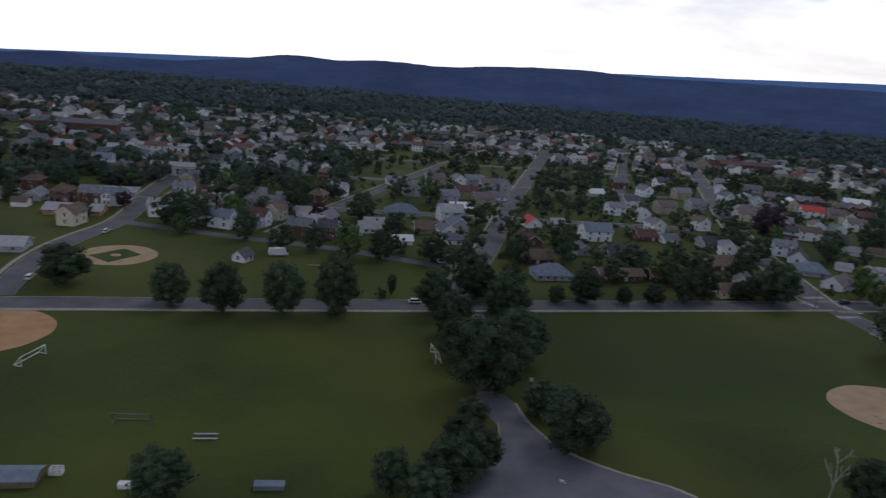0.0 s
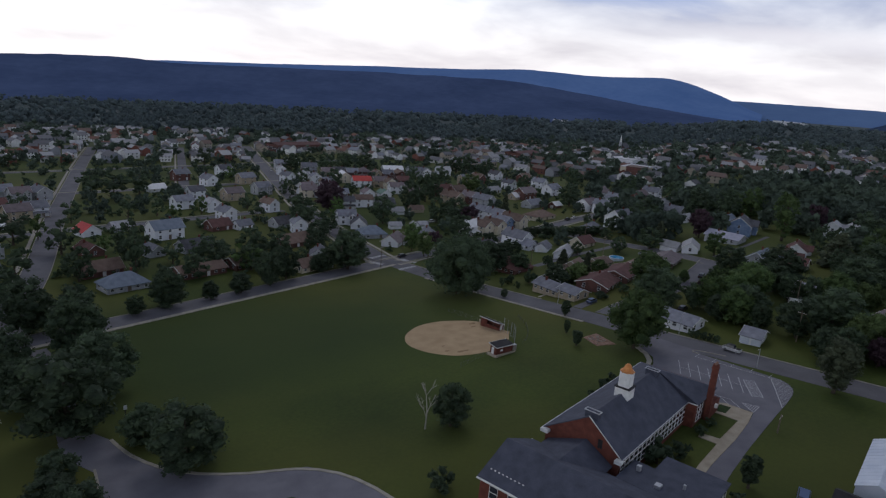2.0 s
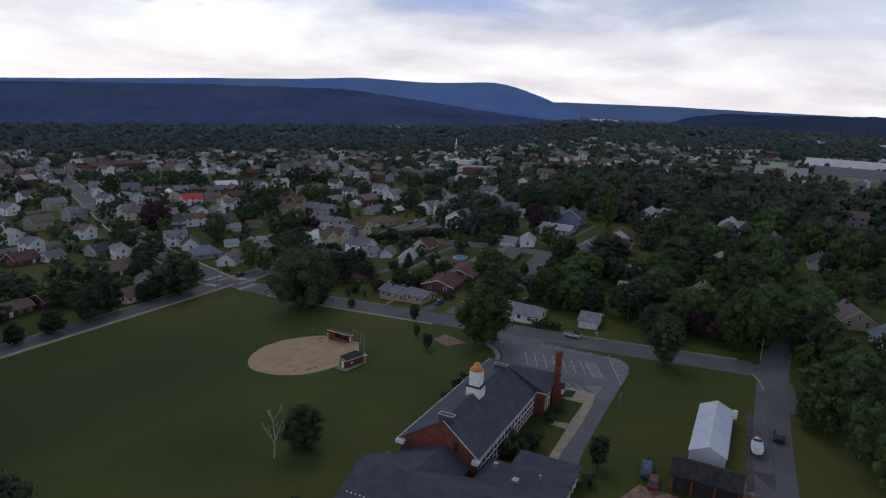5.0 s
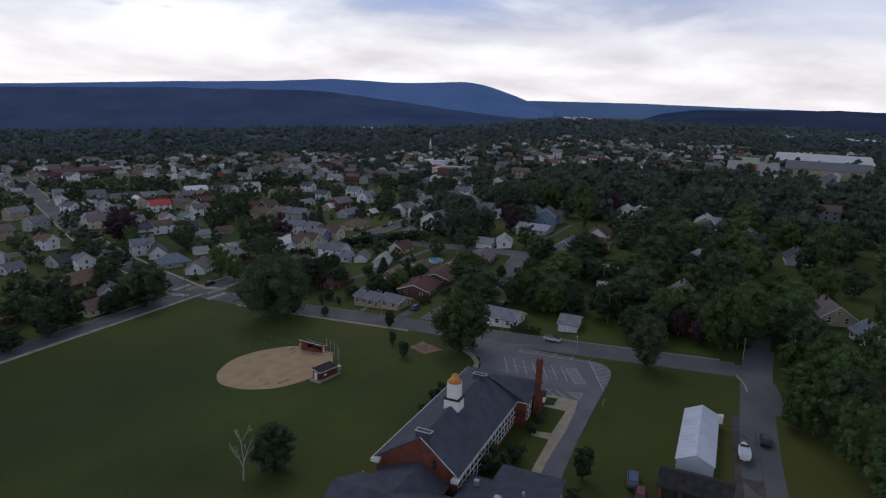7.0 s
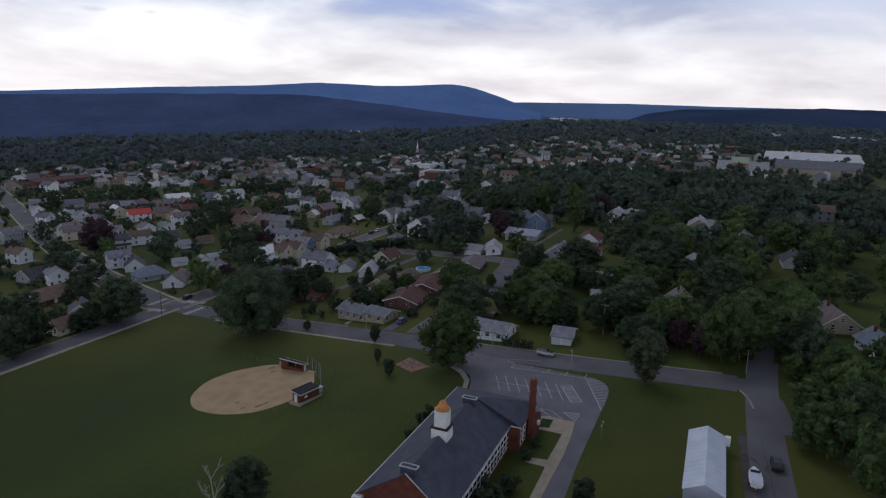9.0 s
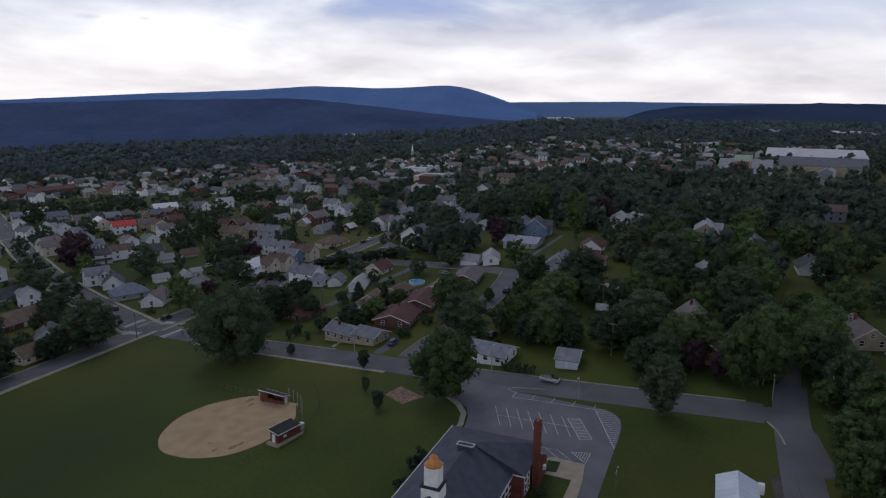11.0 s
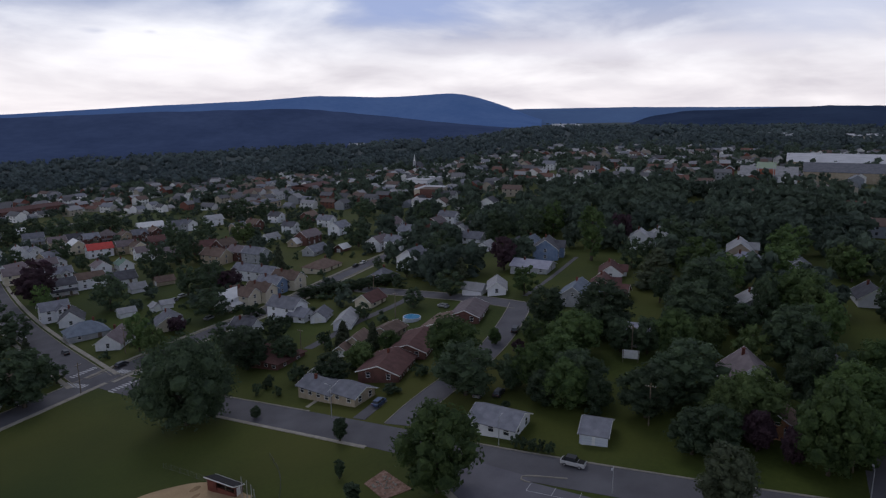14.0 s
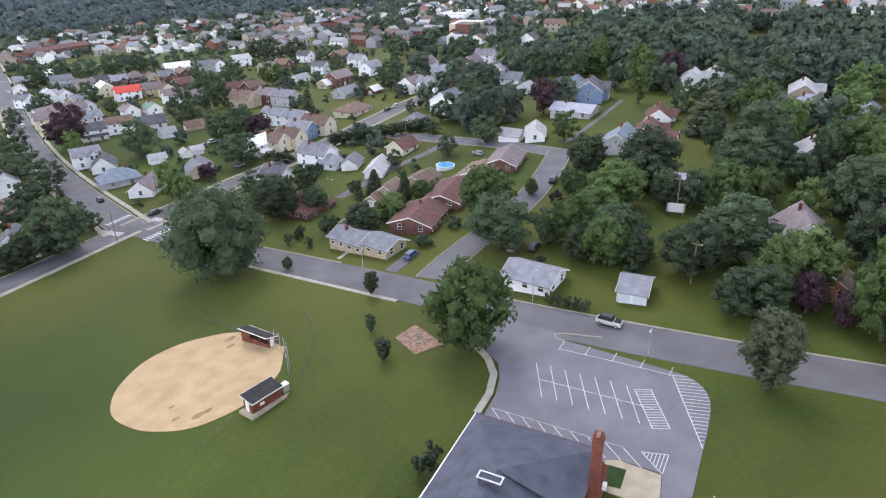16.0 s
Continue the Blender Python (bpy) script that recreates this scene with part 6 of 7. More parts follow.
def metal_shed():
    s = root("metal_shed", at(128.2, 30.6, 12.5, -0.1), "long pale metal-roofed shed beside a garage", "shed")
    L, W, H, R = 21.0, 6.0, 2.7, 1.4
    bm = bmesh.new()
    box(bm, -L / 2, -W / 2, -1.2, L / 2, W / 2, H)
    for x in (-L / 2, L / 2):
        bm.faces.new([bm.verts.new((x, y, z)) for y, z in ((-W / 2, H), (W / 2, H), (0, H + R))])
    part("wall", bm, M["metalroof"], s)
    n = 14
    for t in (-1, 1):
        bm = bmesh.new()
        solid(bm, [(-L / 2 - 0.2, t * (W / 2 + 0.2), H - 0.05), (L / 2 + 0.2, t * (W / 2 + 0.2), H - 0.05), (L / 2 + 0.2, 0, H + R + 0.05), (-L / 2 - 0.2, 0, H + R + 0.05)][::-t], 0.06)
        bmesh.ops.recalc_face_normals(bm, faces=bm.faces[:])
        sheet = part("roof_sheet", bm, M["metalroof"], s, "pale metal roofing")
        for i in range(n):
            x = -L / 2 + (i + 0.5) * L / n
            bm = bmesh.new()
            solid(bm, [(x - 0.03, t * (W / 2 + 0.2), H + 0.0), (x + 0.03, t * (W / 2 + 0.2), H + 0.0), (x + 0.03, 0, H + R + 0.08), (x - 0.03, 0, H + R + 0.08)][::-t], 0.03)
            part("rib", bm, M["metalroof"], sheet)
    part("vent", boxes((L / 2 - 2.2, -W / 2 - 0.9, 2.0, L / 2 - 1.2, -W / 2 - 0.02, 3.6)), M["white"], s, "white wall unit")
    return s


metal_shed()


def brick_garage():
    g = root("brick_garage", at(111.2, 26.3, 101, 0.0), "brick three-bay garage with a dark roof", "garage")
    L, W, H = 10.4, 6.0, 3.0
    part("back_wall", boxes((-L / 2, -W / 2, -1.2, L / 2, -W / 2 + 0.3, H)), M["brick"], g)
    for x in (-L / 2, -L / 6, L / 6, L / 2 - 0.4):
        part("pier", boxes((x, W / 2 - 0.4, -1.2, x + 0.4, W / 2, H)), M["brick"], g, "brick pier")
    for x in (-L / 2, L / 2 - 0.3):
        part("side_wall", boxes((x, -W / 2 + 0.31, -1.2, x + 0.3, W / 2 - 0.41, H)), M["brick"], g)
    # black panels stand in for the shade inside the open bays
    for i in range(3):
        x = -L / 2 + 0.45 + i * L / 3
        part("door", boxes((x, W / 2 - 0.5, -0.5, x + L / 3 - 0.5, W / 2 - 0.42, H - 0.5)), M["black"], g, "black panel for the shade in an open bay")
    part("lintel", boxes((-L / 2, W / 2 - 0.45, H - 0.4, L / 2, W / 2 + 0.03, H)), M["white"], g, "white beam")
    bm = bmesh.new()
    solid(bm, [(-L / 2 - 0.4, W / 2 + 0.5, H), (L / 2 + 0.4, W / 2 + 0.5, H), (L / 2 + 0.4, 0, H + 1.5), (-L / 2 - 0.4, 0, H + 1.5)][::-1], 0.16)
    solid(bm, [(-L / 2 - 0.4, -W / 2 - 0.5, H), (L / 2 + 0.4, -W / 2 - 0.5, H), (L / 2 + 0.4, 0, H + 1.5), (-L / 2 - 0.4, 0, H + 1.5)], 0.16)
    bmesh.ops.recalc_face_normals(bm, faces=bm.faces[:])
    part("roof", bm, M["black"], g, "dark shingle roof")
    return g


brick_garage()
flat_poly("garage_yard", [(95.3, 37.2), (106.2, 35.5), (107.0, 19.8), (123.4, 18.8), (124.9, 22.7), (118.5, 22.2), (108.5, 19.8), (98.4, 12.0), (90.4, 13.7)], 0.04, M["mulch"], "brown gravel yard before a garage", "yard", 0.1)
flat_poly("boat_bay", [(145.6, 28.9), (148.7, 25.7), (134.1, 21.3), (118.7, 17.1), (114.8, 20.9), (130.6, 25.0)], 0.05, M["gravel"], "dark gravel bay beside the street", "parking bay", 0.1)

# ---- vehicles ----
PAINTS = {k: stuff("car_" + k, tuple(v * 0.9 for v in c), c, 0.3, 1.0, 6.0, spec=0.5) for k, c in
          {"black": (0.02, 0.02, 0.024), "white": (0.66, 0.66, 0.65), "blue": (0.05, 0.09, 0.20), "grey": (0.22, 0.23, 0.24), "red": (0.16, 0.025, 0.025), "two-tone": (0.5, 0.5, 0.5)}.items()}


def make_car(paint, sort):
    c = root("car" if sort != "pickup" else "pickup_truck", Matrix(), f"{'white and black' if paint == 'two-tone' else paint} {'pickup truck' if sort == 'pickup' else 'van' if sort == 'van' else 'car'} parked on asphalt", "car" if sort != "pickup" else "truck", "parked cars")
    L, W = {"car": (4.2, 1.75), "suv": (4.8, 1.9), "pickup": (4.5, 1.8), "van": (7.0, 2.3)}[sort]
    zb, zr = (1.0, 1.45) if sort == "car" else (1.1, 1.75)
    if sort == "van":
        zb, zr = 1.2, 2.9
    bm = bmesh.new()
    box(bm, -L / 2, -W / 2, 0.35, L / 2, W / 2, zb, bevel=0.12)
    part("body", bm, PAINTS[paint], c)
    if paint == "two-tone":
        part("bed", boxes((-L / 2 + 0.15, -W / 2 + 0.15, zb - 0.01, -0.9, W / 2 - 0.15, zb + 0.03)), M["rubber"], c, "black truck bed")
        part("bonnet", boxes((1.9, -W / 2 + 0.2, zb - 0.01, L / 2 - 0.2, W / 2 - 0.2, zb + 0.03)), M["rubber"], c, "black bonnet")
    x0, x1 = {"car": (-1.5, 0.9), "suv": (-2.2, 0.9), "pickup": (-0.5, 1.3), "van": (-3.3, 2.6)}[sort]
    bm = bmesh.new()
    lo = [(x0 - 0.3, -W / 2 + 0.08), (x1 + 0.7, -W / 2 + 0.08), (x1 + 0.7, W / 2 - 0.08), (x0 - 0.3, W / 2 - 0.08)]
    hi = [(x0, -W / 2 + 0.25), (x1, -W / 2 + 0.25), (x1, W / 2 - 0.25), (x0, W / 2 - 0.25)]
    a, b = [bm.verts.new((*p, zb - 0.02)) for p in lo], [bm.verts.new((*p, zr)) for p in hi]
    bm.faces.new(b)
    for i in range(4):
        bm.faces.new([a[i], a[(i + 1) % 4], b[(i + 1) % 4], b[i]])
    part("cabin", bm, M["glass"] if sort != "van" else PAINTS[paint], c, "dark glass cabin" if sort != "van" else "")
    part("roof", boxes((x0 + 0.02, -W / 2 + 0.24, zr, x1 - 0.02, W / 2 - 0.24, zr + 0.06)), PAINTS["black" if paint == "two-tone" else paint], c)
    if sort == "van":
        part("windscreen", boxes((2.75, -0.9, 1.5, 3.35, 0.9, 2.3)), M["glass"], c)
    for x in (-L * 0.31, L * 0.31):
        for y in (-W / 2 + 0.08, W / 2 - 0.08):
            bm = bmesh.new()
            tube(bm, (x, y - 0.11, 0.33), (x, y + 0.11, 0.33), 0.33, 0.33, 12)
            w = part("wheel", bm, M["rubber"], c)
            bm = bmesh.new()
            tube(bm, (x, y - 0.12, 0.33), (x, y + 0.12, 0.33), 0.19, 0.19, 10)
            part("rim", bm, M["steel"], w)
    for y in (-W / 2 + 0.3, W / 2 - 0.3):
        part("headlight", boxes((L / 2 - 0.05, y - 0.16, zb - 0.35, L / 2 + 0.02, y + 0.16, zb - 0.2)), M["steel"], c)
        part("tail_light", boxes((-L / 2 - 0.02, y - 0.14, zb - 0.35, -L / 2 + 0.05, y + 0.14, zb - 0.15)), PAINTS["red"], c)
    return c


CARS = [(163.7, 78.1, 97, "two-tone", "pickup"), (137.0, 20.9, 14, "black", "car"), (156.8, 253.2, 78, "black", "car"), (156.9, 284.8, 78, "white", "car"), (130.5, 222.0, 13, "black", "pickup"), (170.0, 129.8, 10, "blue", "car"),
        (224.1, 123.8, 20, "black", "suv"), (182.3, 109.9, 10, "grey", "car"), (184.4, 105.9, 10, "black", "car"), (159.7, 224.4, 12, "black", "car"), (-51.6, 232.0, 20, "white", "van"), (110.6, 36.0, 20, "blue", "suv"), (107.4, 33.6, 20, "red", "car"),
        (203.2, 241.8, 14, "grey", "car"), (286.6, 244.8, 14, "black", "car"), (293.1, 245.8, 14, "white", "car"), (239.3, 160.3, 85, "grey", "car"), (-116.5, 186.8, 100, "white", "car"), (-121.2, 244.5, 95, "white", "car"), (1.0, 191.9, 12, "white", "car"),
        (221.3, 198.4, 98, "white", "car"), (190.0, 399.8, 72, "white", "car"), (211.2, 457.6, 72, "grey", "car"), (227.7, 519.1, 72, "white", "car"), (213.2, 280.1, 10, "grey", "car"), (219.2, 283.0, 10, "white", "car"), (87.8, 221.0, 12, "white", "car")]
for x, y, r, paint, sort in CARS:
    place(("car", paint, sort), lambda: make_car(paint, sort), at(x, y, r, 0.06))


def boat():
    b = root("boat_trailer", at(129.6, 23.0, 14, 0.05), "white motor boat on a trailer", "boat")
    bm = bmesh.new()
    secs = [(-2.8, 1.0, 0.75), (-1.0, 1.1, 0.7), (1.2, 0.95, 0.75), (2.4, 0.5, 0.95), (3.1, 0.04, 1.2)]
    rings = [[bm.verts.new(p) for p in ((x, -w, 1.55), (x, -w * 0.8, k + 0.2), (x, 0, k), (x, w * 0.8, k + 0.2), (x, w, 1.55))] for x, w, k in secs]
    for a, c in zip(rings[:-1], rings[1:]):
        for i in range(4):
            bm.faces.new([a[i], c[i], c[i + 1], a[i + 1]])
        bm.faces.new([a[4], c[4], c[0], a[0]])
    bm.faces.new(rings[0])
    bmesh.ops.recalc_face_normals(bm, faces=bm.faces[:])
    part("hull", bm, M["white"], b)
    part("deck_cover", boxes((-2.4, -0.8, 1.56, 0.6, 0.8, 1.75), bevel=0.05), M["metalroof"], b, "grey cover")
    part("windscreen", boxes((0.7, -0.75, 1.56, 0.8, 0.75, 2.1)), M["glass"], b)
    for y in (-0.85, 0.85):
        bm = bmesh.new()
        tube(bm, (-0.8, y - 0.1, 0.3), (-0.8, y + 0.1, 0.3), 0.3, 0.3, 10)
        part("wheel", bm, M["rubber"], b)
    part("frame", boxes((-2.6, -0.06, 0.35, 4.2, 0.06, 0.5), (-0.9, -0.85, 0.3, -0.7, 0.85, 0.4)), M["steel"], b)
    return b


boat()


def pole(h, lamp):
    p = root("street_lamp" if lamp else "utility_pole", Matrix(), "slim metal street lamp" if lamp else "grey wooden utility pole with a crossarm", "lamp post" if lamp else "utility pole", "street lamps" if lamp else "utility poles")
    bm = bmesh.new()
    tube(bm, (0, 0, -0.5), (0, 0, h), 0.10 if lamp else 0.16, 0.06 if lamp else 0.11, 8)
    part("post", bm, M["steel"] if lamp else M["wood"], p)
    if lamp:
        bm = bmesh.new()
        tube(bm, (0, 0, h - 0.2), (1.2, 0, h + 0.1), 0.04, 0.03, 5)
        part("arm", bm, M["steel"], p)
        part("lamp_head", boxes((1.0, -0.14, h + 0.02, 1.6, 0.14, h + 0.14), bevel=0.03), M["steel"], p)
    else:
        part("crossarm", boxes((-1.1, -0.06, h - 0.8, 1.1, 0.06, h - 0.68)), M["wood"], p)
        for x in (-0.95, -0.4, 0.4, 0.95):
            part("insulator", boxes((x - 0.05, -0.05, h - 0.68, x + 0.05, 0.05, h - 0.5)), M["white"], p)
    return p


for x, y, r, h, lamp in ((142.4, 214.1, 12, 9, False), (167.0, 235.1, 100, 9, False), (164.6, 94.2, 5, 6, True), (158.6, 68.8, 190, 5, True), (184.2, 71.3, 95, 9, False), (200.9, 23.7, 30, 9, False), (183.7, 36.6, 30, 7, False),
                         (189.5, 177.2, 95, 8, False), (226.2, 170.9, 95, 9, False), (246.3, 198.1, 95, 9, False), (160.6, 135.9, 100, 8, True), (176.6, 33.6, 12, 5, True), (180.0, 23.6, 12, 7, False), (216.5, 86.4, 95, 9, False), (242.5, 56.8, 95, 9, False), (130.1, 49.7, 10, 4, False)):
    place(("pole", h, lamp), lambda: pole(h, lamp), at(x, y, r))


def pool():
    p = root("swimming_pool", at(225.4, 163.2, 0), "round blue above-ground swimming pool", "pool")
    bm = bmesh.new()
    tube(bm, (0, 0, -0.3), (0, 0, 1.15), 3.0, 3.0, 28)
    part("wall", bm, M["metalroof"], p)
    bm = bmesh.new()
    tube(bm, (0, 0, 1.152), (0, 0, 1.17), 2.75, 2.75, 28)
    part("water", bm, M["blue"], p, "blue water")
    return p


pool()


def notice():
    s = root("sign_board", at(214.2, 85.8, 110), "white board on two posts", "sign")
    part("board", boxes((-2.0, -0.06, 1.0, 2.0, 0.06, 3.2)), M["white"], s)
    for x in (-1.8, 1.8):
        part("post", boxes((x - 0.08, 0.07, -0.4, x + 0.08, 0.2, 3.3)), M["wood"], s)
    return s


notice()
bed = flat_poly("flower_bed", [(142.5, 109.7), (147.7, 109.3), (144.8, 100.3), (140.0, 102.8)], 0.1, M["mulch"], "rectangular brown flower bed with pale stones", "flower bed", 0.2)
for i in range(26):
    a, b = rnd.uniform(0.1, 0.9), rnd.uniform(0.1, 0.9)
    x = 142.5 + 4.5 * a - 2.0 * b
    y = 109.5 - 0.6 * a - 6.8 * b
    bm = bmesh.new()
    bmesh.ops.create_icosphere(bm, subdivisions=1, radius=rnd.uniform(0.15, 0.32), matrix=pose(x, y, gz(x, y) + 0.15))
    part("stone", bm, M["concrete"], bed)


def flag_sign():
    s = root("gate_sign", at(30.2, 136.3, 0), "slim dark post with a pale sign beside the avenue", "sign")
    part("post", boxes((-0.08, -0.08, -0.3, 0.08, 0.08, 3.0)), M["black"], s)
    part("panel", boxes((-0.35, -0.1, 1.9, 0.35, -0.081, 2.9)), M["white"], s, "white panel")
    return s


flag_sign()


def field_store():
    s = root("equipment_shed", at(-63.9, 89.3, 8, -0.6), "low shed with a blue roof beside the field", "shed")
    part("wall", boxes((-6, -2, -0.8, 6, 2, 2.2)), M["wood"], s)
    bm = bmesh.new()
    solid(bm, [(-6.3, -2.3, 2.2), (6.3, -2.3, 2.2), (6.3, 0, 2.9), (-6.3, 0, 2.9)], 0.1)
    solid(bm, [(-6.3, 2.3, 2.2), (-6.3, 0, 2.9), (6.3, 0, 2.9), (6.3, 2.3, 2.2)], 0.1)
    part("roof", bm, ROOFS["blue"], s, "blue roof")
    b = root("crate", at(-56.4, 92.4, 8, 0.0, 0.72), "white slatted crate beside a shed", "crate")
    for z in (0.0, 0.6, 1.2):
        part("slat", boxes((-1.4, -1.0, z + 0.1, 1.4, -0.9, z + 0.5), (-1.4, 0.9, z + 0.1, 1.4, 1.0, z + 0.5)), M["white"], b)
    for x in (-1.4, 0, 1.3):
        part("upright", boxes((x, -0.9, 0, x + 0.1, 0.9, 1.75)), M["white"], b)



def bin_box(name, x, y, L, W, H, mat_, label):
    b = root(name, at(x, y, 6), label, "bin")
    part("body", boxes((-L / 2, -W / 2, 0.0, L / 2, W / 2, H), bevel=0.06), mat_, b)
    part("lid", boxes((-L / 2 - 0.05, -W / 2 - 0.05, H + 0.01, L / 2 + 0.05, W / 2 + 0.05, H + 0.09), bevel=0.02), mat_, b)


field_store()
bin_box("equipment_bin", -20.3, 91.3, 5.0, 1.6, 0.9, ROOFS["blue"], "long blue-grey equipment bin on the grass")
bin_box("equipment_bin", -43.4, 89.6, 2.6, 1.2, 0.8, M["white"], "white equipment bin on the grass")

# ---- large buildings far off ----


def hall(name, x, y, turn, L, W, H, wall, roof, label, windows=0, roof_pitch=0.0):
    b = root(name, at(x, y, turn), label, "building")
    part("wall", boxes((-L / 2, -W / 2, -4, L / 2, W / 2, H)), wall, b)
    bm = bmesh.new()
    if roof_pitch:
        R = W / 2 * roof_pitch
        for t in (-1, 1):
            solid(bm, [(-L / 2 - 0.5, t * (W / 2 + 0.5), H), (L / 2 + 0.5, t * (W / 2 + 0.5), H), (L / 2 + 0.5, 0, H + R), (-L / 2 - 0.5, 0, H + R)][::-t], 0.3)
    else:
        box(bm, -L / 2 - 0.3, -W / 2 - 0.3, H, L / 2 + 0.3, W / 2 + 0.3, H + 0.5)
    bmesh.ops.recalc_face_normals(bm, faces=bm.faces[:])
    part("roof", bm, roof, b)
    for side in (0, 3):
        n = windows if side == 0 else windows // 2
        span = L if side == 0 else W
        for i in range(n):
            part("window", window_mesh(2.0, 3.0), None, b, m=facing(side, (i - (n - 1) / 2) * span / n, H * 0.5, L, W))
    return b


PALE_ROOF = stuff("pale_membrane_roof", (0.46, 0.46, 0.48), (0.60, 0.60, 0.62), 0.8, 0.1, 1.0, where="World")
hall("gymnasium", 651.0, 73.0, 98, 62, 34, 8.0, WALLS["tan"], ROOFS["grey"], "large tan gymnasium with a shallow grey roof", 18, 0.35)
hall("sports_hall", 793.0, 94.0, 98, 84, 110, 8.5, WALLS["tan"], PALE_ROOF, "broad hall with a shallow white roof", 16, 0.09)
hall("grandstand_block", 604.0, 121.5, 100, 38, 22, 7, WALLS["white"], ROOFS["pale"], "low pale building with an orange sign beside it", 8, 0.55)
sign = root("roof_sign", at(590.0, 121.0, 100, 0.0), "orange and green scoreboard on two posts", "sign")
part("panel", boxes((-6, -0.4, 8.0, 6, 0.4, 12.0)), stuff("orange_panel", (0.34, 0.11, 0.07), (0.44, 0.15, 0.09), 0.6), sign)
for x in (-5, 5):
    part("post", boxes((x - 0.3, 0.45, -1, x + 0.3, 0.9, 16)), M["steel"], sign)
part("panel", boxes((-6.5, -0.45, 12.6, 6.5, 0.45, 17.0)), stuff("green_panel", (0.35, 0.45, 0.34), (0.45, 0.55, 0.42), 0.6), sign, "pale green upper panel")
hall("brick_works", 330.5, 691.3, 12, 62, 22, 8, WALLS["brick"], ROOFS["red"], "long red brick works building", 14, 0.2)
hall("long_store", 429.3, 499.1, 12, 60, 18, 6, WALLS["tan"], ROOFS["grey"], "long tan building with a grey roof", 12, 0.15)
hall("office_block", 497.8, 355.3, 20, 30, 20, 10, WALLS["cream"], PALE_ROOF, "cream flat-roofed office block", 8)
hall("office_block", 476.1, 339.3, 20, 16, 14, 12, WALLS["brick"], ROOFS["brown"], "tall brown brick office block", 5)
hall("shop_block", 593.7, 435.3, 15, 40, 24, 9, WALLS["white"], PALE_ROOF, "white flat-roofed shop block", 9)
hall("shop_block", 557.9, 557.9, 12, 44, 22, 8, WALLS["brick"], ROOFS["red"], "brick shop block with a red-brown roof", 9, 0.2)
hall("warehouse", 1580.0, 260.0, 10, 120, 60, 10, WALLS["white"], PALE_ROOF, "white warehouse far off")
hall("warehouse", 1546.0, 110.3, 10, 150, 60, 10, WALLS["cream"], PALE_ROOF, "cream warehouse far off")
hall("warehouse", 1763.4, 1603.2, 40, 130, 50, 9, WALLS["white"], PALE_ROOF, "white buildings in a clearing")
hall("warehouse", 2374.1, 1106.9, 30, 240, 90, 16, WALLS["white"], PALE_ROOF, "long white warehouse in the valley")
hall("motel", -200.4, 477.0, 12, 60, 14, 6, WALLS["white"], ROOFS["pale"], "long white building with a pale roof", 12, 0.2)
hall("motel", -140.3, 389.8, 12, 44, 13, 6, WALLS["white"], ROOFS["pale"], "long white building with a pale roof", 10, 0.25)
hall("works_block", -300.6, 566.1, 12, 70, 30, 9, WALLS["brick"], ROOFS["dark"], "brick works block with a dark roof", 12)


def church():
    c = root("church", at(769.8, 577.0, 20), "church with a slim white spire", "church")
    part("nave", boxes((-14, -6, -4, 10, 6, 9)), WALLS["brick"], c)
    bm = bmesh.new()
    for t in (-1, 1):
        solid(bm, [(-14.5, t * 6.5, 8.8), (10, t * 6.5, 8.8), (10, 0, 15), (-14.5, 0, 15)][::-t], 0.3)
    bmesh.ops.recalc_face_normals(bm, faces=bm.faces[:])
    part("roof", bm, ROOFS["dark"], c)
    t = part("tower", boxes((-17.8, -1.5, -4, -14.6, 1.5, 17)), WALLS["grey"], c)
    bm = bmesh.new()
    tube(bm, (-16.2, 0, 17.0), (-16.2, 0, 26), 1.4, 0.1, 8)
    part("spire", bm, M["white"], t, "white spire")
    return c


church()

# ---- trees by the fields and houses ----
tree("broad", 144.3, 167.5, 20, 22.5)
for row in ( (145.9, 95.6, 16, 15), (184.9, 89.3, 11, 11), (191.3, 100.6, 11, 11),):
    tree("maple", *row)
for row in ((153.4, 153.6, 3.2, 2.6),):
    tree("oak", *row)
for row in ((153.0, 125.9, 5.2, 3.6), (141.9, 115.3, 4.0, 2.2), (136.2, 106.7, 4.5, 3.4)):
    tree("cypress", *row)
tree("larch", 158.6, 51.2, 13, 10)
tree("cypress", 106.9, 43.3, 6.4, 3.9)
for row in ((187.0, 57.1, 10.5, 10),):
    tree("light", *row)
for row in ((183.5, 51.4, 7.5, 6), (181.8, 45.2, 6.5, 5),):
    tree("plum", *row)
for row in ((-69.3, 174.7, 13, 11.8), (-53.3, 172.1, 15, 13.0), (-37.2, 174.7, 16, 13.6), (-22.1, 177.7, 18, 13.4), (7.0, 183.4, 14, 12.2), (19.1, 134.1, 18, 19.5), (28.1, 176.4, 17, 14.6), (34.3, 109.4, 12, 14.6), (29.1, 150.6, 15, 14.6), (12.0, 165.7, 14, 12.2), (20.0, 200.4, 15, 14.6), (31.1, 196.4, 13, 12.2), (13.1, 150.9, 12, 11.0), (30.2, 123.0, 8, 8.5)):
    tree("oak", *row)
for row in ((-0.0, 90.7, 9, 7.3), (10.1, 93.5, 10, 11.0), (15.2, 99.4, 9, 9.8), (6.1, 87.6, 8, 9.8), (-36.9, 87.1, 9, 10.4), (13.1, 109.3, 6, 8.5), (15.1, 117.2, 6, 7.3)):
    tree("oak", *row)
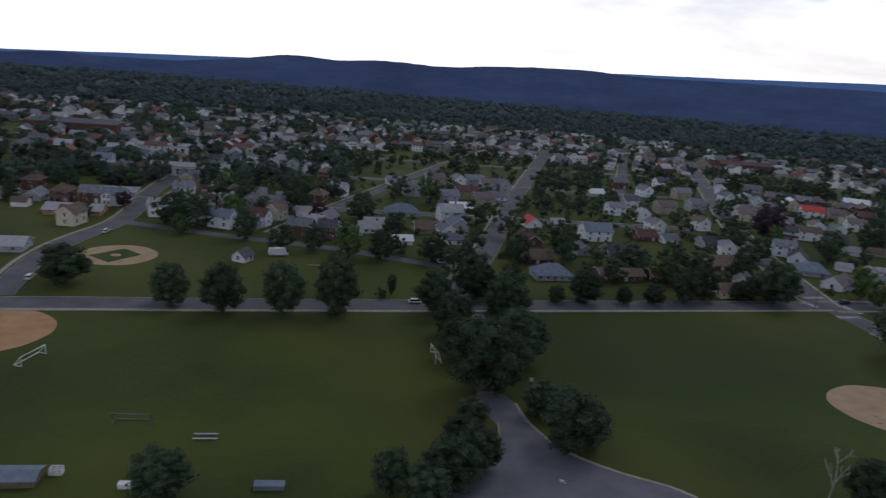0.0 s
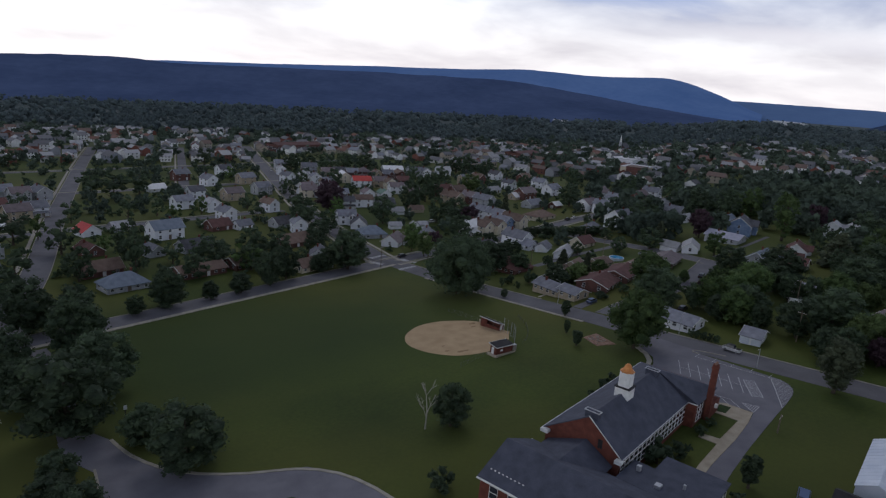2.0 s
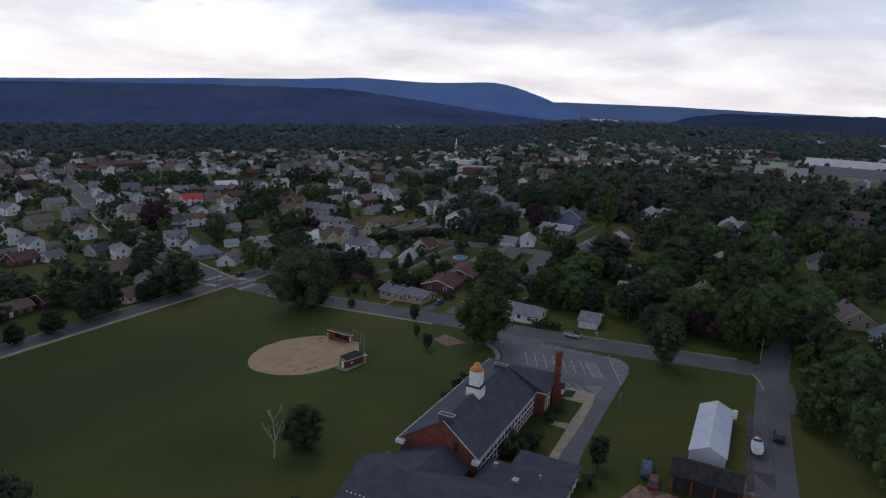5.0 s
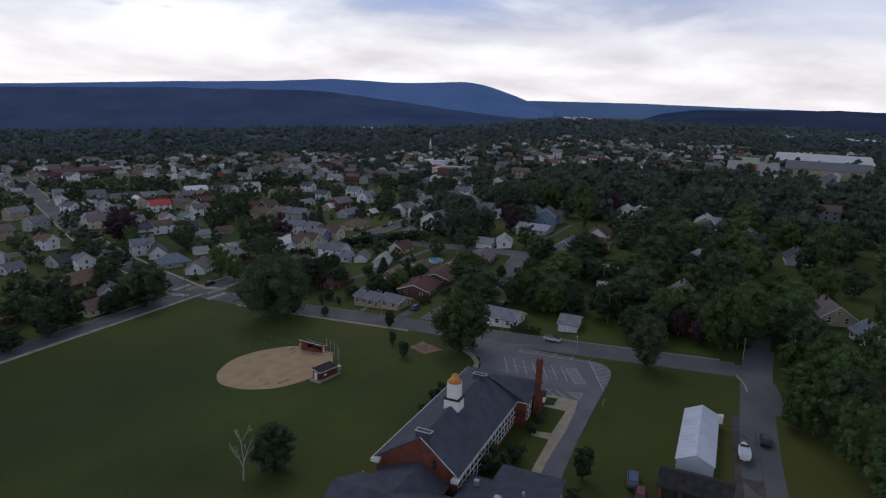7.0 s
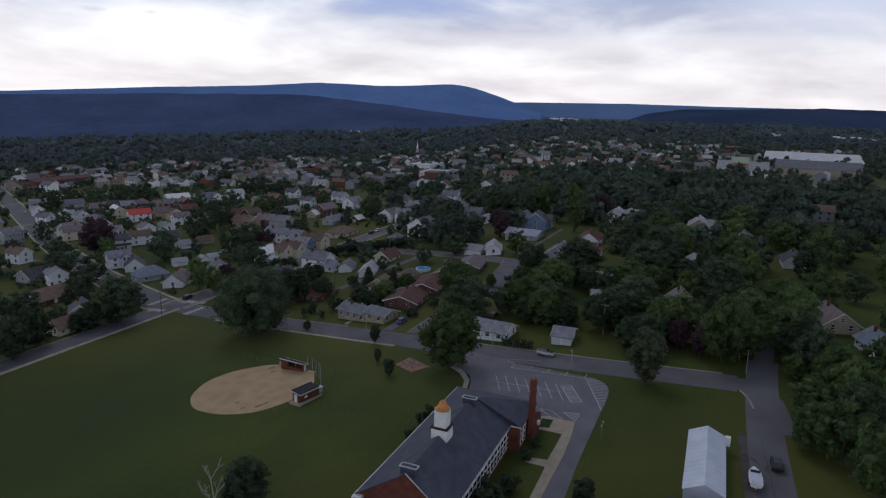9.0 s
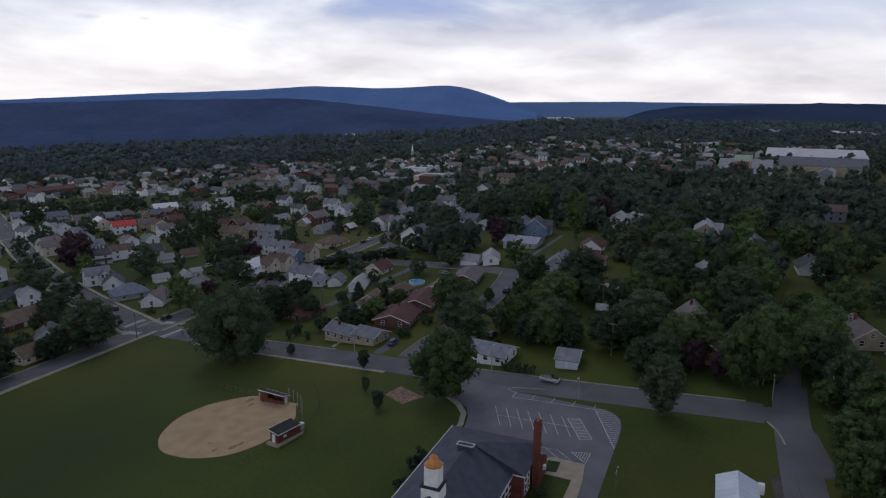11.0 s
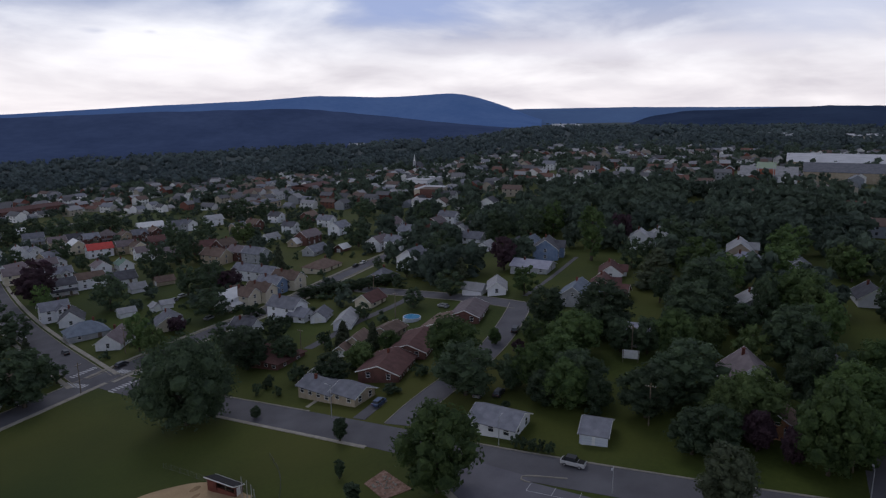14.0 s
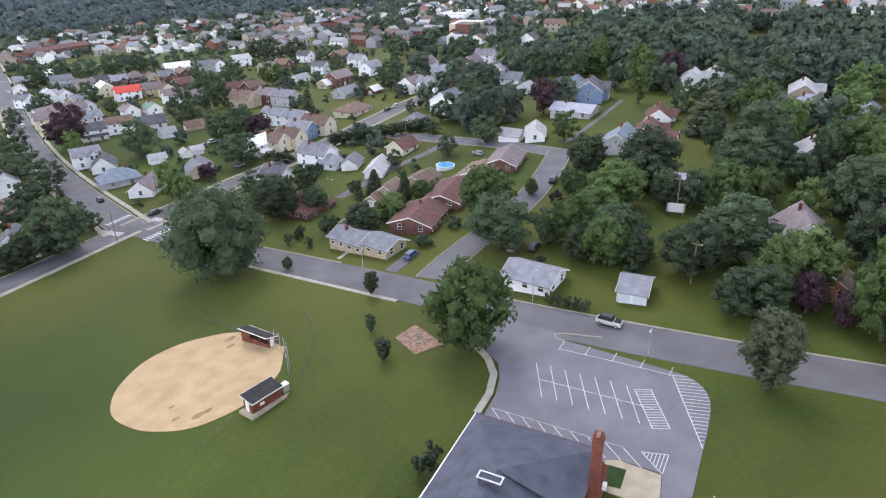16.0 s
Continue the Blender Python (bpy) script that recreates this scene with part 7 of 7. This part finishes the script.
for row in ((58.0, 205.5, 12.5, 12.2), (94.6, 213.1, 12, 11.0), (-105.4, 185.8, 12, 15.9), (48.0, 203.0, 6, 6.1), (71.9, 207.1, 6, 6.1), (82.8, 208.6, 7, 8.5), (103.5, 217.8, 12, 10), (121.0, 220.8, 9, 8)):
    tree("oak", *row)
tree("cypress", -7.0, 198.4, 7, 3.6)
tree("bush", -10.0, 194.4, 3, 4)
for row in ((-69.1, 250.5, 13.5, 11), (-52.1, 238.5, 12, 11), (-40.1, 242.5, 11, 10), (-14.0, 237.5, 12, 10), (-103.2, 263.5, 14, 16), (-95.2, 277.6, 12, 13), (-29.1, 305.6, 14, 13), (-60.1, 308.6, 19, 14), (60.0, 255.0, 18, 13), (18.0, 230.5, 12, 9), (40.0, 246.0, 13, 11), (86.0, 250.0, 11, 12), (75.0, 233.0, 10, 11), (97.0, 235.0, 11, 11), (110.0, 240.0, 12, 12), (104.9, 253.6, 13, 13)):
    tree("oak", *row, detail="mid")
tree("cypress", -29.1, 249.5, 12.5, 4.5)
# along the eastern edge of the road
for row in ((177.0, 61.0, 9, 9), (180.8, 39.9, 16, 12), (212.1, 28.5, 13, 11), (189.7, 25.6, 12, 11), (181.5, 20.7, 12, 10), (174.1, 15.8, 11, 10)):
    tree(("maple", "oak")[int(row[0]) % 2], *row)
for row in ((164.6, 12.9, 12, 10), (153.4, 9.9, 12, 10), (146.1, 16.8, 9, 8)):
    tree(("maple", "oak")[int(row[0]) % 2], *row)
for row in ((144.4, 11.9, 12, 11), (134.9, 6.1, 13, 12), (125.6, 1.2, 12, 11), (167.0, 3.1, 13, 12), (182.0, 7.1, 13, 12), (200.6, 1.2, 13, 12), (219.4, 5.2, 14, 12), (235.6, 25.6, 14, 12),):
    tree("maple", *row, detail="mid")
# gardens between the school road and the town
for row in ((176.1, 131.0, 2.4, 5.0), (182.0, 157.8, 2.2, 4.0), (184.7, 152.2, 2.4, 4.5), (177.9, 164.3, 2.2, 4.0), (187.7, 130.9, 3.0, 5.0), (197.4, 175.5, 4.5, 5.0), (199.4, 158.5, 3.0, 3.5)):
    tree("bush", *row)
for row in ((115.8, 230.2, 8, 7),):
    tree("oak", *row, detail="mid")
for row in ((101.3, 57.2, 4.2, 6.5), (106.6, 56.0, 3.0, 4.0), (117.4, 58.6, 1.8, 2.6), (122.2, 59.4, 1.6, 2.4), (131.6, 64.6, 1.6, 1.8), (101.0, 42.0, 2.0, 3.0), (119.5, 82.6, 4, 5), (111.2, 79.7, 3.5, 4), (168.8, 153.7, 2, 2), (166.8, 165.8, 2.5, 3), (164.6, 158.8, 2.5, 2.5), (65.5, 74.5, 4, 5)):
    tree("bush", *row)
for row in ((186.5, 37.2, 12, 12), (193.0, 27.5, 13, 13), (200.0, 38.5, 13, 13), (206.0, 30.0, 13, 12), (221.0, 34.5, 12, 12), (179.5, 24.0, 6, 6), (160.5, 18.5, 8, 9), (152.0, 16.2, 7, 8)):
    tree("maple", *row)
# about the corner of the side street and the brown roofs
# the town and the wooded slope
tree("oak", 174.4, 183.3, 12.5, 14)
for row in ((290.8, 197.6, 16.4, 17.5), (252.0, 166.2, 9.6, 12.0), (236.6, 171.5, 7.7, 7.8), (265.7, 94.9, 11.5, 8.1), (331.5, 109.4, 15.5, 17.0), (347.2, 97.6, 15.5, 17.0), (319.3, 116.9, 9.7, 6.7), (304.8, 118.0, 11.5, 10.6), (192.9, 291.8, 15.8, 15.0), (151.8, 303.7, 16.1, 17.2), (185.9, 399.4, 10.5, 9.7), (233.0, 419.9, 13.7, 12.6), (213.0, 432.0, 11.5, 10.6), (231.7, 321.8, 18.1, 15.6), (257.5, 341.8, 19.7, 14.0), (227.4, 384.7, 8.4, 7.7), (221.2, 281.3, 13.9, 10.3), (226.5, 273.3, 15.5, 17.0), (205.1, 242.5, 12.0, 14.9), (305.8, 387.6, 15.5, 17.0), (328.1, 280.8, 15.5, 17.0), (274.5, 204.1, 8.8, 9.1),):
    tree("oak", *row, detail="mid")
for row in ((284.8, 229.4, 5.9, 4.9), (257.7, 194.8, 5.4, 6.8), (194.8, 194.8, 9.2, 10.3), (151.0, 279.5, 12.0, 14.6), (139.8, 264.0, 10.3, 11.6), (142.7, 228.8, 6.6, 6.5), (129.2, 244.5, 11.5, 11.3), (242.9, 512.3, 15.5, 17.0), (262.7, 525.5, 15.5, 17.0), (271.8, 504.4, 15.5, 17.0), (293.0, 512.6, 15.5, 17.0), (307.2, 500.7, 15.5, 17.0), (297.6, 412.9, 14.4, 11.1), (384.6, 467.9, 15.5, 17.0), (356.8, 352.9, 13.2, 9.3), (391.5, 434.2, 15.5, 17.0), (380.6, 446.7, 18.7, 17.3), (411.2, 351.9, 15.5, 17.0), (390.4, 283.4, 14.7, 13.6), (368.8, 231.8, 15.5, 17.0), (337.1, 196.0, 17.1, 15.8), (343.2, 183.6, 17.1, 15.8),):
    tree("oak", *row, detail="mid")
for row in ((267.0, 342.5, 13.3, 9.2), (184.2, 206.7, 8.6, 10.8), (222.1, 181.4, 5.9, 5.5),):
    tree("oak", *row, detail="mid")
for row in ((289.3, 165.4, 13.7, 11.3), (317.9, 154.2, 5.1, 4.7), (343.7, 137.2, 14.7, 9.9), (182.1, 331.6, 15.5, 17.0), (230.8, 265.3, 11.4, 11.5), (188.1, 238.9, 5.9, 7.3),):
    tree("plum", *row, detail="mid")
for row in ((312.4, 137.6, 24.0, 13.9),):
    tree("lime", *row, detail="mid")
for row in ((260.1, 140.3, 10.1, 10.3), (279.8, 77.5, 14.0, 11.1), (298.7, 92.1, 15.3, 16.1), (335.3, 68.4, 15.5, 17.0), (305.4, 67.3, 13.2, 16.3), (272.1, 64.2, 11.5, 8.8), (176.1, 311.7, 12.3, 9.1), (170.3, 232.4, 12.9, 9.6), (355.5, 175.9, 17.4, 16.1),):
    tree("maple", *row, detail="mid")
for row in ((232.3, 118.0, 12.1, 12.0), (220.3, 116.5, 6.5, 6.0), (181.9, 113.3, 12.8, 15.6), (190.0, 89.1, 11.1, 12.7), (236.2, 101.8, 13.8, 17.3), (226.7, 99.1, 9.7, 11.9), (265.0, 81.5, 15.5, 17.0), (257.3, 63.3, 14.3, 7.9), (241.2, 78.9, 13.6, 17.1), (221.2, 84.0, 9.5, 8.5), (227.7, 52.1, 15.3, 15.5), (197.2, 68.3, 13.5, 16.8), (187.4, 72.9, 11.1, 12.6), (178.7, 57.3, 9.7, 8.9), (206.0, 46.1, 12.8, 9.9), (188.1, 43.0, 12.0, 6.6), (209.9, 54.2, 6.2, 4.5), (246.4, 66.6, 8.5, 9.4), (219.8, 90.5, 9.2, 8.5), (186.7, 83.1, 7.6, 7.0), (188.6, 105.0, 8.1, 7.5), (184.1, 94.3, 7.7, 8.3),):
    tree("oak", *row)
for row in ((254.3, 73.9, 10.7, 9.8), (176.0, 151.3, 7.9, 9.9), (130.0, 218.7, 15.5, 17.0), (118.4, 220.4, 7.3, 8.4), (180.8, 193.8, 9.5, 11.9), (182.5, 176.6, 7.9, 8.0),):
    tree("oak", *row)
for row in ((212.7, 100.4, 11.7, 14.7), (195.5, 126.7, 13.5, 14.6), (200.2, 98.5, 9.9, 12.4), (263.5, 56.5, 14.9, 17.0), (221.7, 77.1, 12.1, 11.9), (213.3, 124.4, 4.8, 3.9), (198.8, 150.6, 6.6, 6.7),):
    tree("maple", *row)
for row in ((208.6, 114.1, 4.0, 3.7),):
    tree("plum", *row)
for row in ((282.3, 101.7, 13.7, 16.3),):
    tree("spruce", *row, detail="mid")
for row in ((226.3, 71.5, 9.6, 8.8), (191.1, 54.6, 11.4, 14.2), (186.0, 150.3, 7.3, 8.4),):
    tree("light", *row)
for row in ((318.4, 368.3, 12.9, 16.1), (168.7, 220.9, 11.1, 8.1),):
    tree("light", *row, detail="mid")
for row in ((268.2, 277.5, 13.8, 7.2), (145.2, 252.6, 9.5, 4.8), (314.1, 288.4, 9.6, 5.9), (272.4, 175.3, 9.1, 8.4),):
    tree("spruce", *row, detail="mid")
for row in ((207.4, 202.7, 4.1, 3.4), (212.7, 228.5, 4.5, 8.3), (293.7, 181.5, 4.4, 5.9),):
    tree("bush", *row, detail="mid")
for row in ((199.4, 169.3, 7.8, 5.6), (199.6, 157.5, 8.5, 4.4),):
    tree("spruce", *row)
for row in ((172.8, 161.0, 4.7, 4.9), (163.2, 165.2, 3.1, 2.6), (168.1, 166.2, 3.2, 2.8),):
    tree("bush", *row)
for i in range(12):
    tree("cypress", 236 + i * 2.4, 226.0 - i * 2.2, 5.2, 6.6, detail="mid")
for i in range(5):
    tree("bush", 165.3 + 0.1 * i, 90.9 + -1.8 * i, 2.3, 2.2)
tree("oak", 81.5, 92.0, 9.5, 8)


for row in ((-28.0, 298.1, 15.4, 17.0), (-10.6, 271.7, 12.8, 14.2), (-14.1, 374.1, 13.8, 14.7), (3.6, 355.4, 18.4, 15.2), (26.9, 310.1, 14.5, 17.0), (40.7, 287.2, 15.2, 13.5), (53.8, 347.8, 11.7, 10.8), (22.3, 255.9, 13.6, 13.5), (13.8, 226.6, 12.2, 13.2), (3.1, 243.5, 9.3, 8.5), (-6.4, 244.2, 7.9, 6.4), (76.1, 424.8, 15.5, 17.0), (85.9, 412.2, 15.5, 17.0), (103.1, 426.1, 15.5, 17.0), (57.7, 243.4, 18.9, 9.2), (74.0, 256.0, 9.5, 10.6), (79.5, 350.4, 13.3, 12.3), (83.1, 250.5, 11.4, 11.5), (89.0, 243.1, 11.2, 13.5), (110.8, 248.0, 11.7, 13.2), (147.0, 292.6, 13.3, 13.4), (166.6, 343.4, 14.0, 11.7),):
    tree("oak", *row, detail="far")
for row in ((24.6, 587.9, 15.5, 17.0), (2.0, 540.7, 15.5, 17.0), (49.0, 575.2, 15.5, 17.0), (141.2, 235.6, 9.8, 10.9), (192.1, 577.2, 15.5, 17.0), (20.5, 490.7, 13.5, 14.9), (93.9, 353.0, 12.1, 9.3), (136.4, 325.5, 11.7, 10.8), (60.8, 286.7, 11.0, 7.6), (142.8, 355.0, 10.6, 8.5),):
    tree("oak", *row, detail="far")
for row in ((36.3, 316.1, 11.8, 7.7), (95.7, 234.8, 11.0, 12.4), (172.3, 461.4, 11.7, 10.8), (96.7, 334.3, 9.7, 8.9), (115.1, 348.5, 10.2, 8.1), (55.2, 282.8, 8.1, 6.5),):
    tree("maple", *row, detail="far")
for row in ((193.3, 355.5, 16.3, 15.8),):
    tree("plum", *row, detail="far")
for row in ((-99.6, 310.2, 15.5, 17.0), (-89.2, 316.7, 15.5, 17.0), (-58.8, 298.7, 20.0, 14.1), (-78.7, 443.1, 15.5, 17.0), (-91.8, 260.8, 13.1, 16.4), (-29.0, 301.2, 11.4, 14.1), (-11.5, 270.2, 11.3, 11.7), (-16.2, 358.7, 13.3, 11.4), (4.4, 358.7, 12.0, 11.4), (31.9, 598.6, 15.5, 17.0), (-112.7, 455.8, 15.5, 17.0), (34.6, 375.7, 11.9, 10.0)):
    tree("oak", *row, detail="far")
# what grows between the houses of the town, and under the trees of the slope
OPEN = [(264.1, 97.1, 14), (256.1, 99.1, 9), (198.9, 186.9, 13), (211.7, 189.7, 9), (163.5, 172.8, 9), (168.5, 160.6, 9), (166.9, 142.6, 6), (235.0, 180.2, 9), (233.8, 171.7, 9), (233.8, 158.9, 10), (305.1, 150.1, 10), (304.9, 144.1, 8), (288.8, 283.4, 9), (293.8, 257.4, 9), (167.6, 274.4, 7), (170.6, 284.8, 6), (244.7, 145.6, 10), (294.0, 179.0, 12), (301.5, 194.9, 12), (283.7, 240.8, 9), (221.3, 305.9, 9), (216.0, 306.3, 9), (207.5, 275.7, 6), (194.7, 309.9, 8), (186.8, 299.3, 6), (202.7, 85.7, 8), (208.7, 84.2, 8), (222.0, 88.6, 7), (271.1, 169.4, 6), (296.0, 208.8, 9), (479.2, 452.8, 10)]
fill_rnd = random.Random(4)
FILL, HEDGES, shrubs = [], [], 0
for _ in range(5200):
    x, y = fill_rnd.uniform(-150, 470), fill_rnd.uniform(40, 640)
    d = math.hypot(x - 68, y - 38)
    wooded = y < 235 and x > 205 and y < 0.9 * x - 30
    size = fill_rnd.uniform(7.5, 13.5) if wooded else fill_rnd.choice((1.8, 2.4, 3.2, 4.5, 6.0, 8.0, 10.0))
    if not mapped(x, y) or any((x - a) ** 2 + (y - b) ** 2 < c * c for a, b, c in OPEN):
        continue
    gap = size * (0.36 if wooded else 0.42)
    if np.min((ROAD_PTS[:, 0] - x) ** 2 + (ROAD_PTS[:, 1] - y) ** 2) < (5.5 + gap) ** 2 or np.min(np.hypot(LOCAL[:, 0] - x, LOCAL[:, 1] - y)) < 5.5 + gap:
        continue
    if any((x - a) ** 2 + (y - b) ** 2 < (c * 0.72 + gap) ** 2 for a, b, c in SPOTS) or any((x - a) ** 2 + (y - b) ** 2 < (0.75 * c + gap) ** 2 for a, b, c in TREE_AT):
        continue
    # trees in front of houses are left out, so the camera sees their fronts
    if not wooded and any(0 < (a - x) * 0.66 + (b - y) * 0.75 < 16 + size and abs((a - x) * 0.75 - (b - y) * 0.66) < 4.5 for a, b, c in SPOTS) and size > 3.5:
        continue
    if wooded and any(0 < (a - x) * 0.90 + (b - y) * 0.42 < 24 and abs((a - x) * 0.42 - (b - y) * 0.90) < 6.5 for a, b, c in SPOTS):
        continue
    if size > 4 and fill_rnd.random() < (0.30 if wooded else 0.55):
        continue
    if d < 190 and shrubs < 40:
        shrubs += 1
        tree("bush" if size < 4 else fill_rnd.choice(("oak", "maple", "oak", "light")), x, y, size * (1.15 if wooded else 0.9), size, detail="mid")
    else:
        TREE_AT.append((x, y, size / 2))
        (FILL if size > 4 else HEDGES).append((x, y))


def bare_tree():
    t = root("bare_tree", at(76.7, 94.1, 20), "dead pale tree with bare branches", "tree")
    rng = random.Random(5)
    bm = bmesh.new()

    def limb(p, d, length, r, n):
        q = p + d * length
        tube(bm, p, q, r, r * 0.6, 5)
        if n:
            for _ in range(3):
                e = (d + Vector((rng.uniform(-0.7, 0.7), rng.uniform(-0.7, 0.7), rng.uniform(-0.1, 0.5)))).normalized()
                limb(p.lerp(q, rng.uniform(0.6, 1.0)), e, length * rng.uniform(0.5, 0.75), r * 0.55, n - 1)
    limb(Vector((0, 0, -0.3)), Vector((0.05, 0, 1)).normalized(), 4.5, 0.2, 4)
    part("trunk", bm, M["pale_bark"], t)


bare_tree()

# ---- scattered trees of the town, and the woods ----
rng = np.random.default_rng(11)
SPOT_ARR = np.array(SPOTS)


def free_spots(n, make, gap_house=5.5, gap_road=6.0):
    out = []
    while n:
        n -= 1
        x, y = make()
        if mapped(x, y) or np.min(np.hypot(SPOT_ARR[:, 0] - x, SPOT_ARR[:, 1] - y) - SPOT_ARR[:, 2]) < gap_house - 3 or np.min(np.hypot(ROAD_PTS[:, 0] - x, ROAD_PTS[:, 1] - y)) < gap_road:
            continue
        out.append((x, y))
    return out


def in_town():
    return rng.uniform(-260, 430), 235 + 330 * rng.uniform(0, 1) ** 1.5


def in_east():
    return rng.uniform(240, 520), rng.uniform(-20, 240)


placed, BACK, EAST_BACK = 0, [], []
for x, y in sorted(free_spots(700, in_town, 4.0, 5.5), key=lambda s: math.hypot(s[0] - 60, s[1] - 30)):
    if y - 0.22 * x < 215 or (x < -30 and y < 250) or (180 < x < 262 and y < 235):
        continue
    if placed > 40:
        BACK.append((x, y))
        continue
    sort = ("oak", "maple", "oak", "lime", "oak", "maple", "spruce", "plum", "light")[placed % 9]
    hgt = rng.uniform(7, 14)
    tree(sort, x, y, hgt, hgt * (0.9 if sort not in ("lime", "spruce") else 0.6), "far" if y > 330 else "mid")
    placed += 1
for k, (x, y) in enumerate(sorted(free_spots(300, in_east, 6.0, 7.0), key=lambda s: s[0])):
    if (abs(y - (126 + (x - 208) * 0.3)) < 6 and x < 400) or (262 < x < 273 and y > 140) or (x < 262 and y > 125) or (300 < x < 345 and 160 < y < 180):
        continue
    if x > 330:
        EAST_BACK.append((x, y))
        continue
    sort = ("maple", "oak", "maple", "light", "oak", "lime", "maple", "oak", "spruce")[k % 9]
    hgt = rng.uniform(10, 17)
    tree(sort, x, y, hgt, hgt * 0.95, "mid" if x < 330 else "far")


def joined_trees(name, spots, label, mat_, n_clump, n_leaf, leaf, hrange, wide=0.55):
    """Trees that nobody could count, joined."""
    vs, qs, ts, k = [], [], [], 0
    stock = []
    for i in range(8):
        c, r = crown_shape(rng, "round" if i < 6 else "oval", n_clump, wide, 1.0)
        stock.append(leaf_cloud(rng, c, r, n_leaf, leaf))
    z = land(np.array([s[0] for s in spots]), np.array([s[1] for s in spots]))
    for (x, y), g in zip(spots, z):
        v, q, f = stock[rng.integers(8)]
        h, a = rng.uniform(*hrange), rng.uniform(0, 6.28)
        w = h * rng.uniform(0.85, 1.25)
        ca, sa = math.cos(a), math.sin(a)
        vs.append(np.stack([x + w * (ca * v[:, 0] - sa * v[:, 1]), y + w * (sa * v[:, 0] + ca * v[:, 1]), g - 0.3 + h * v[:, 2]], 1))
        qs.append(q + k)
        ts.append(f + k)
        k += len(v)
    me = bpy.data.meshes.new(name)
    v, q, f = np.concatenate(vs), np.concatenate(qs), np.concatenate(ts)
    me.vertices.add(len(v))
    me.vertices.foreach_set("co", v.ravel())
    nq, nf = len(q), len(f)
    me.loops.add(nq * 4 + nf * 3)
    me.loops.foreach_set("vertex_index", np.r_[q.ravel(), f.ravel()].astype(np.int32))
    me.polygons.add(nq + nf)
    me.polygons.foreach_set("loop_start", np.r_[np.arange(nq) * 4, nq * 4 + np.arange(nf) * 3].astype(np.int32))
    me.update(calc_edges=True)
    me.materials.append(mat_)
    tagged(new(name, me), label, "trees", kind="stuff")


def polar(a0, a1, d0, d1):
    def make():
        az, d = np.radians(rng.uniform(a0, a1)), np.sqrt(rng.uniform(d0**2, d1**2))
        return d * np.sin(az), d * np.cos(az)
    return make


gardens = [s for s in free_spots(3600, polar(-42, 62, 330, 1050), 5.0, 6.0) if s[1] > 330]
GAP_PTS = np.array(VIEW_GAPS)


def off_view_gap(p):
    return np.min((GAP_PTS[:, 0] - p[0]) ** 2 + (GAP_PTS[:, 1] - p[1]) ** 2) > 8.5**2


gardens = [p for p in gardens[:1300] if off_view_gap(p)]
joined_trees("garden_trees", BACK, "green trees in gardens between houses", M["leaf_town"], 10, 15, 0.12, (7, 13))
joined_trees("yard_trees", [p for p in FILL if p[1] > 0.9 * p[0] - 30], "small green trees in town yards", M["leaf_town"], 8, 14, 0.13, (4.5, 8.5))
joined_trees("shrubs", HEDGES, "low green shrubs and hedges in town gardens", M["leaf_dark"], 3, 8, 0.2, (2.2, 4.0), 0.7)
joined_trees("hillside_trees", EAST_BACK + [p for p in FILL if p[1] <= 0.9 * p[0] - 30], "full green trees on the slope east of the school", M["leaf_town"], 12, 18, 0.11, (9, 15))
joined_trees("town_trees", gardens[:1300], "dark green trees among town houses", M["leaf_town"], 4, 8, 0.19, (6, 13))
eastern = [s for s in free_spots(2100, polar(45, 97, 400, 1150), 5.0, 6.0) if s[0] > 420 and off_view_gap(s)]
joined_trees("eastern_trees", eastern[:950], "dense dark green trees east of the town", M["leaf_town"], 6, 9, 0.17, (7, 14))
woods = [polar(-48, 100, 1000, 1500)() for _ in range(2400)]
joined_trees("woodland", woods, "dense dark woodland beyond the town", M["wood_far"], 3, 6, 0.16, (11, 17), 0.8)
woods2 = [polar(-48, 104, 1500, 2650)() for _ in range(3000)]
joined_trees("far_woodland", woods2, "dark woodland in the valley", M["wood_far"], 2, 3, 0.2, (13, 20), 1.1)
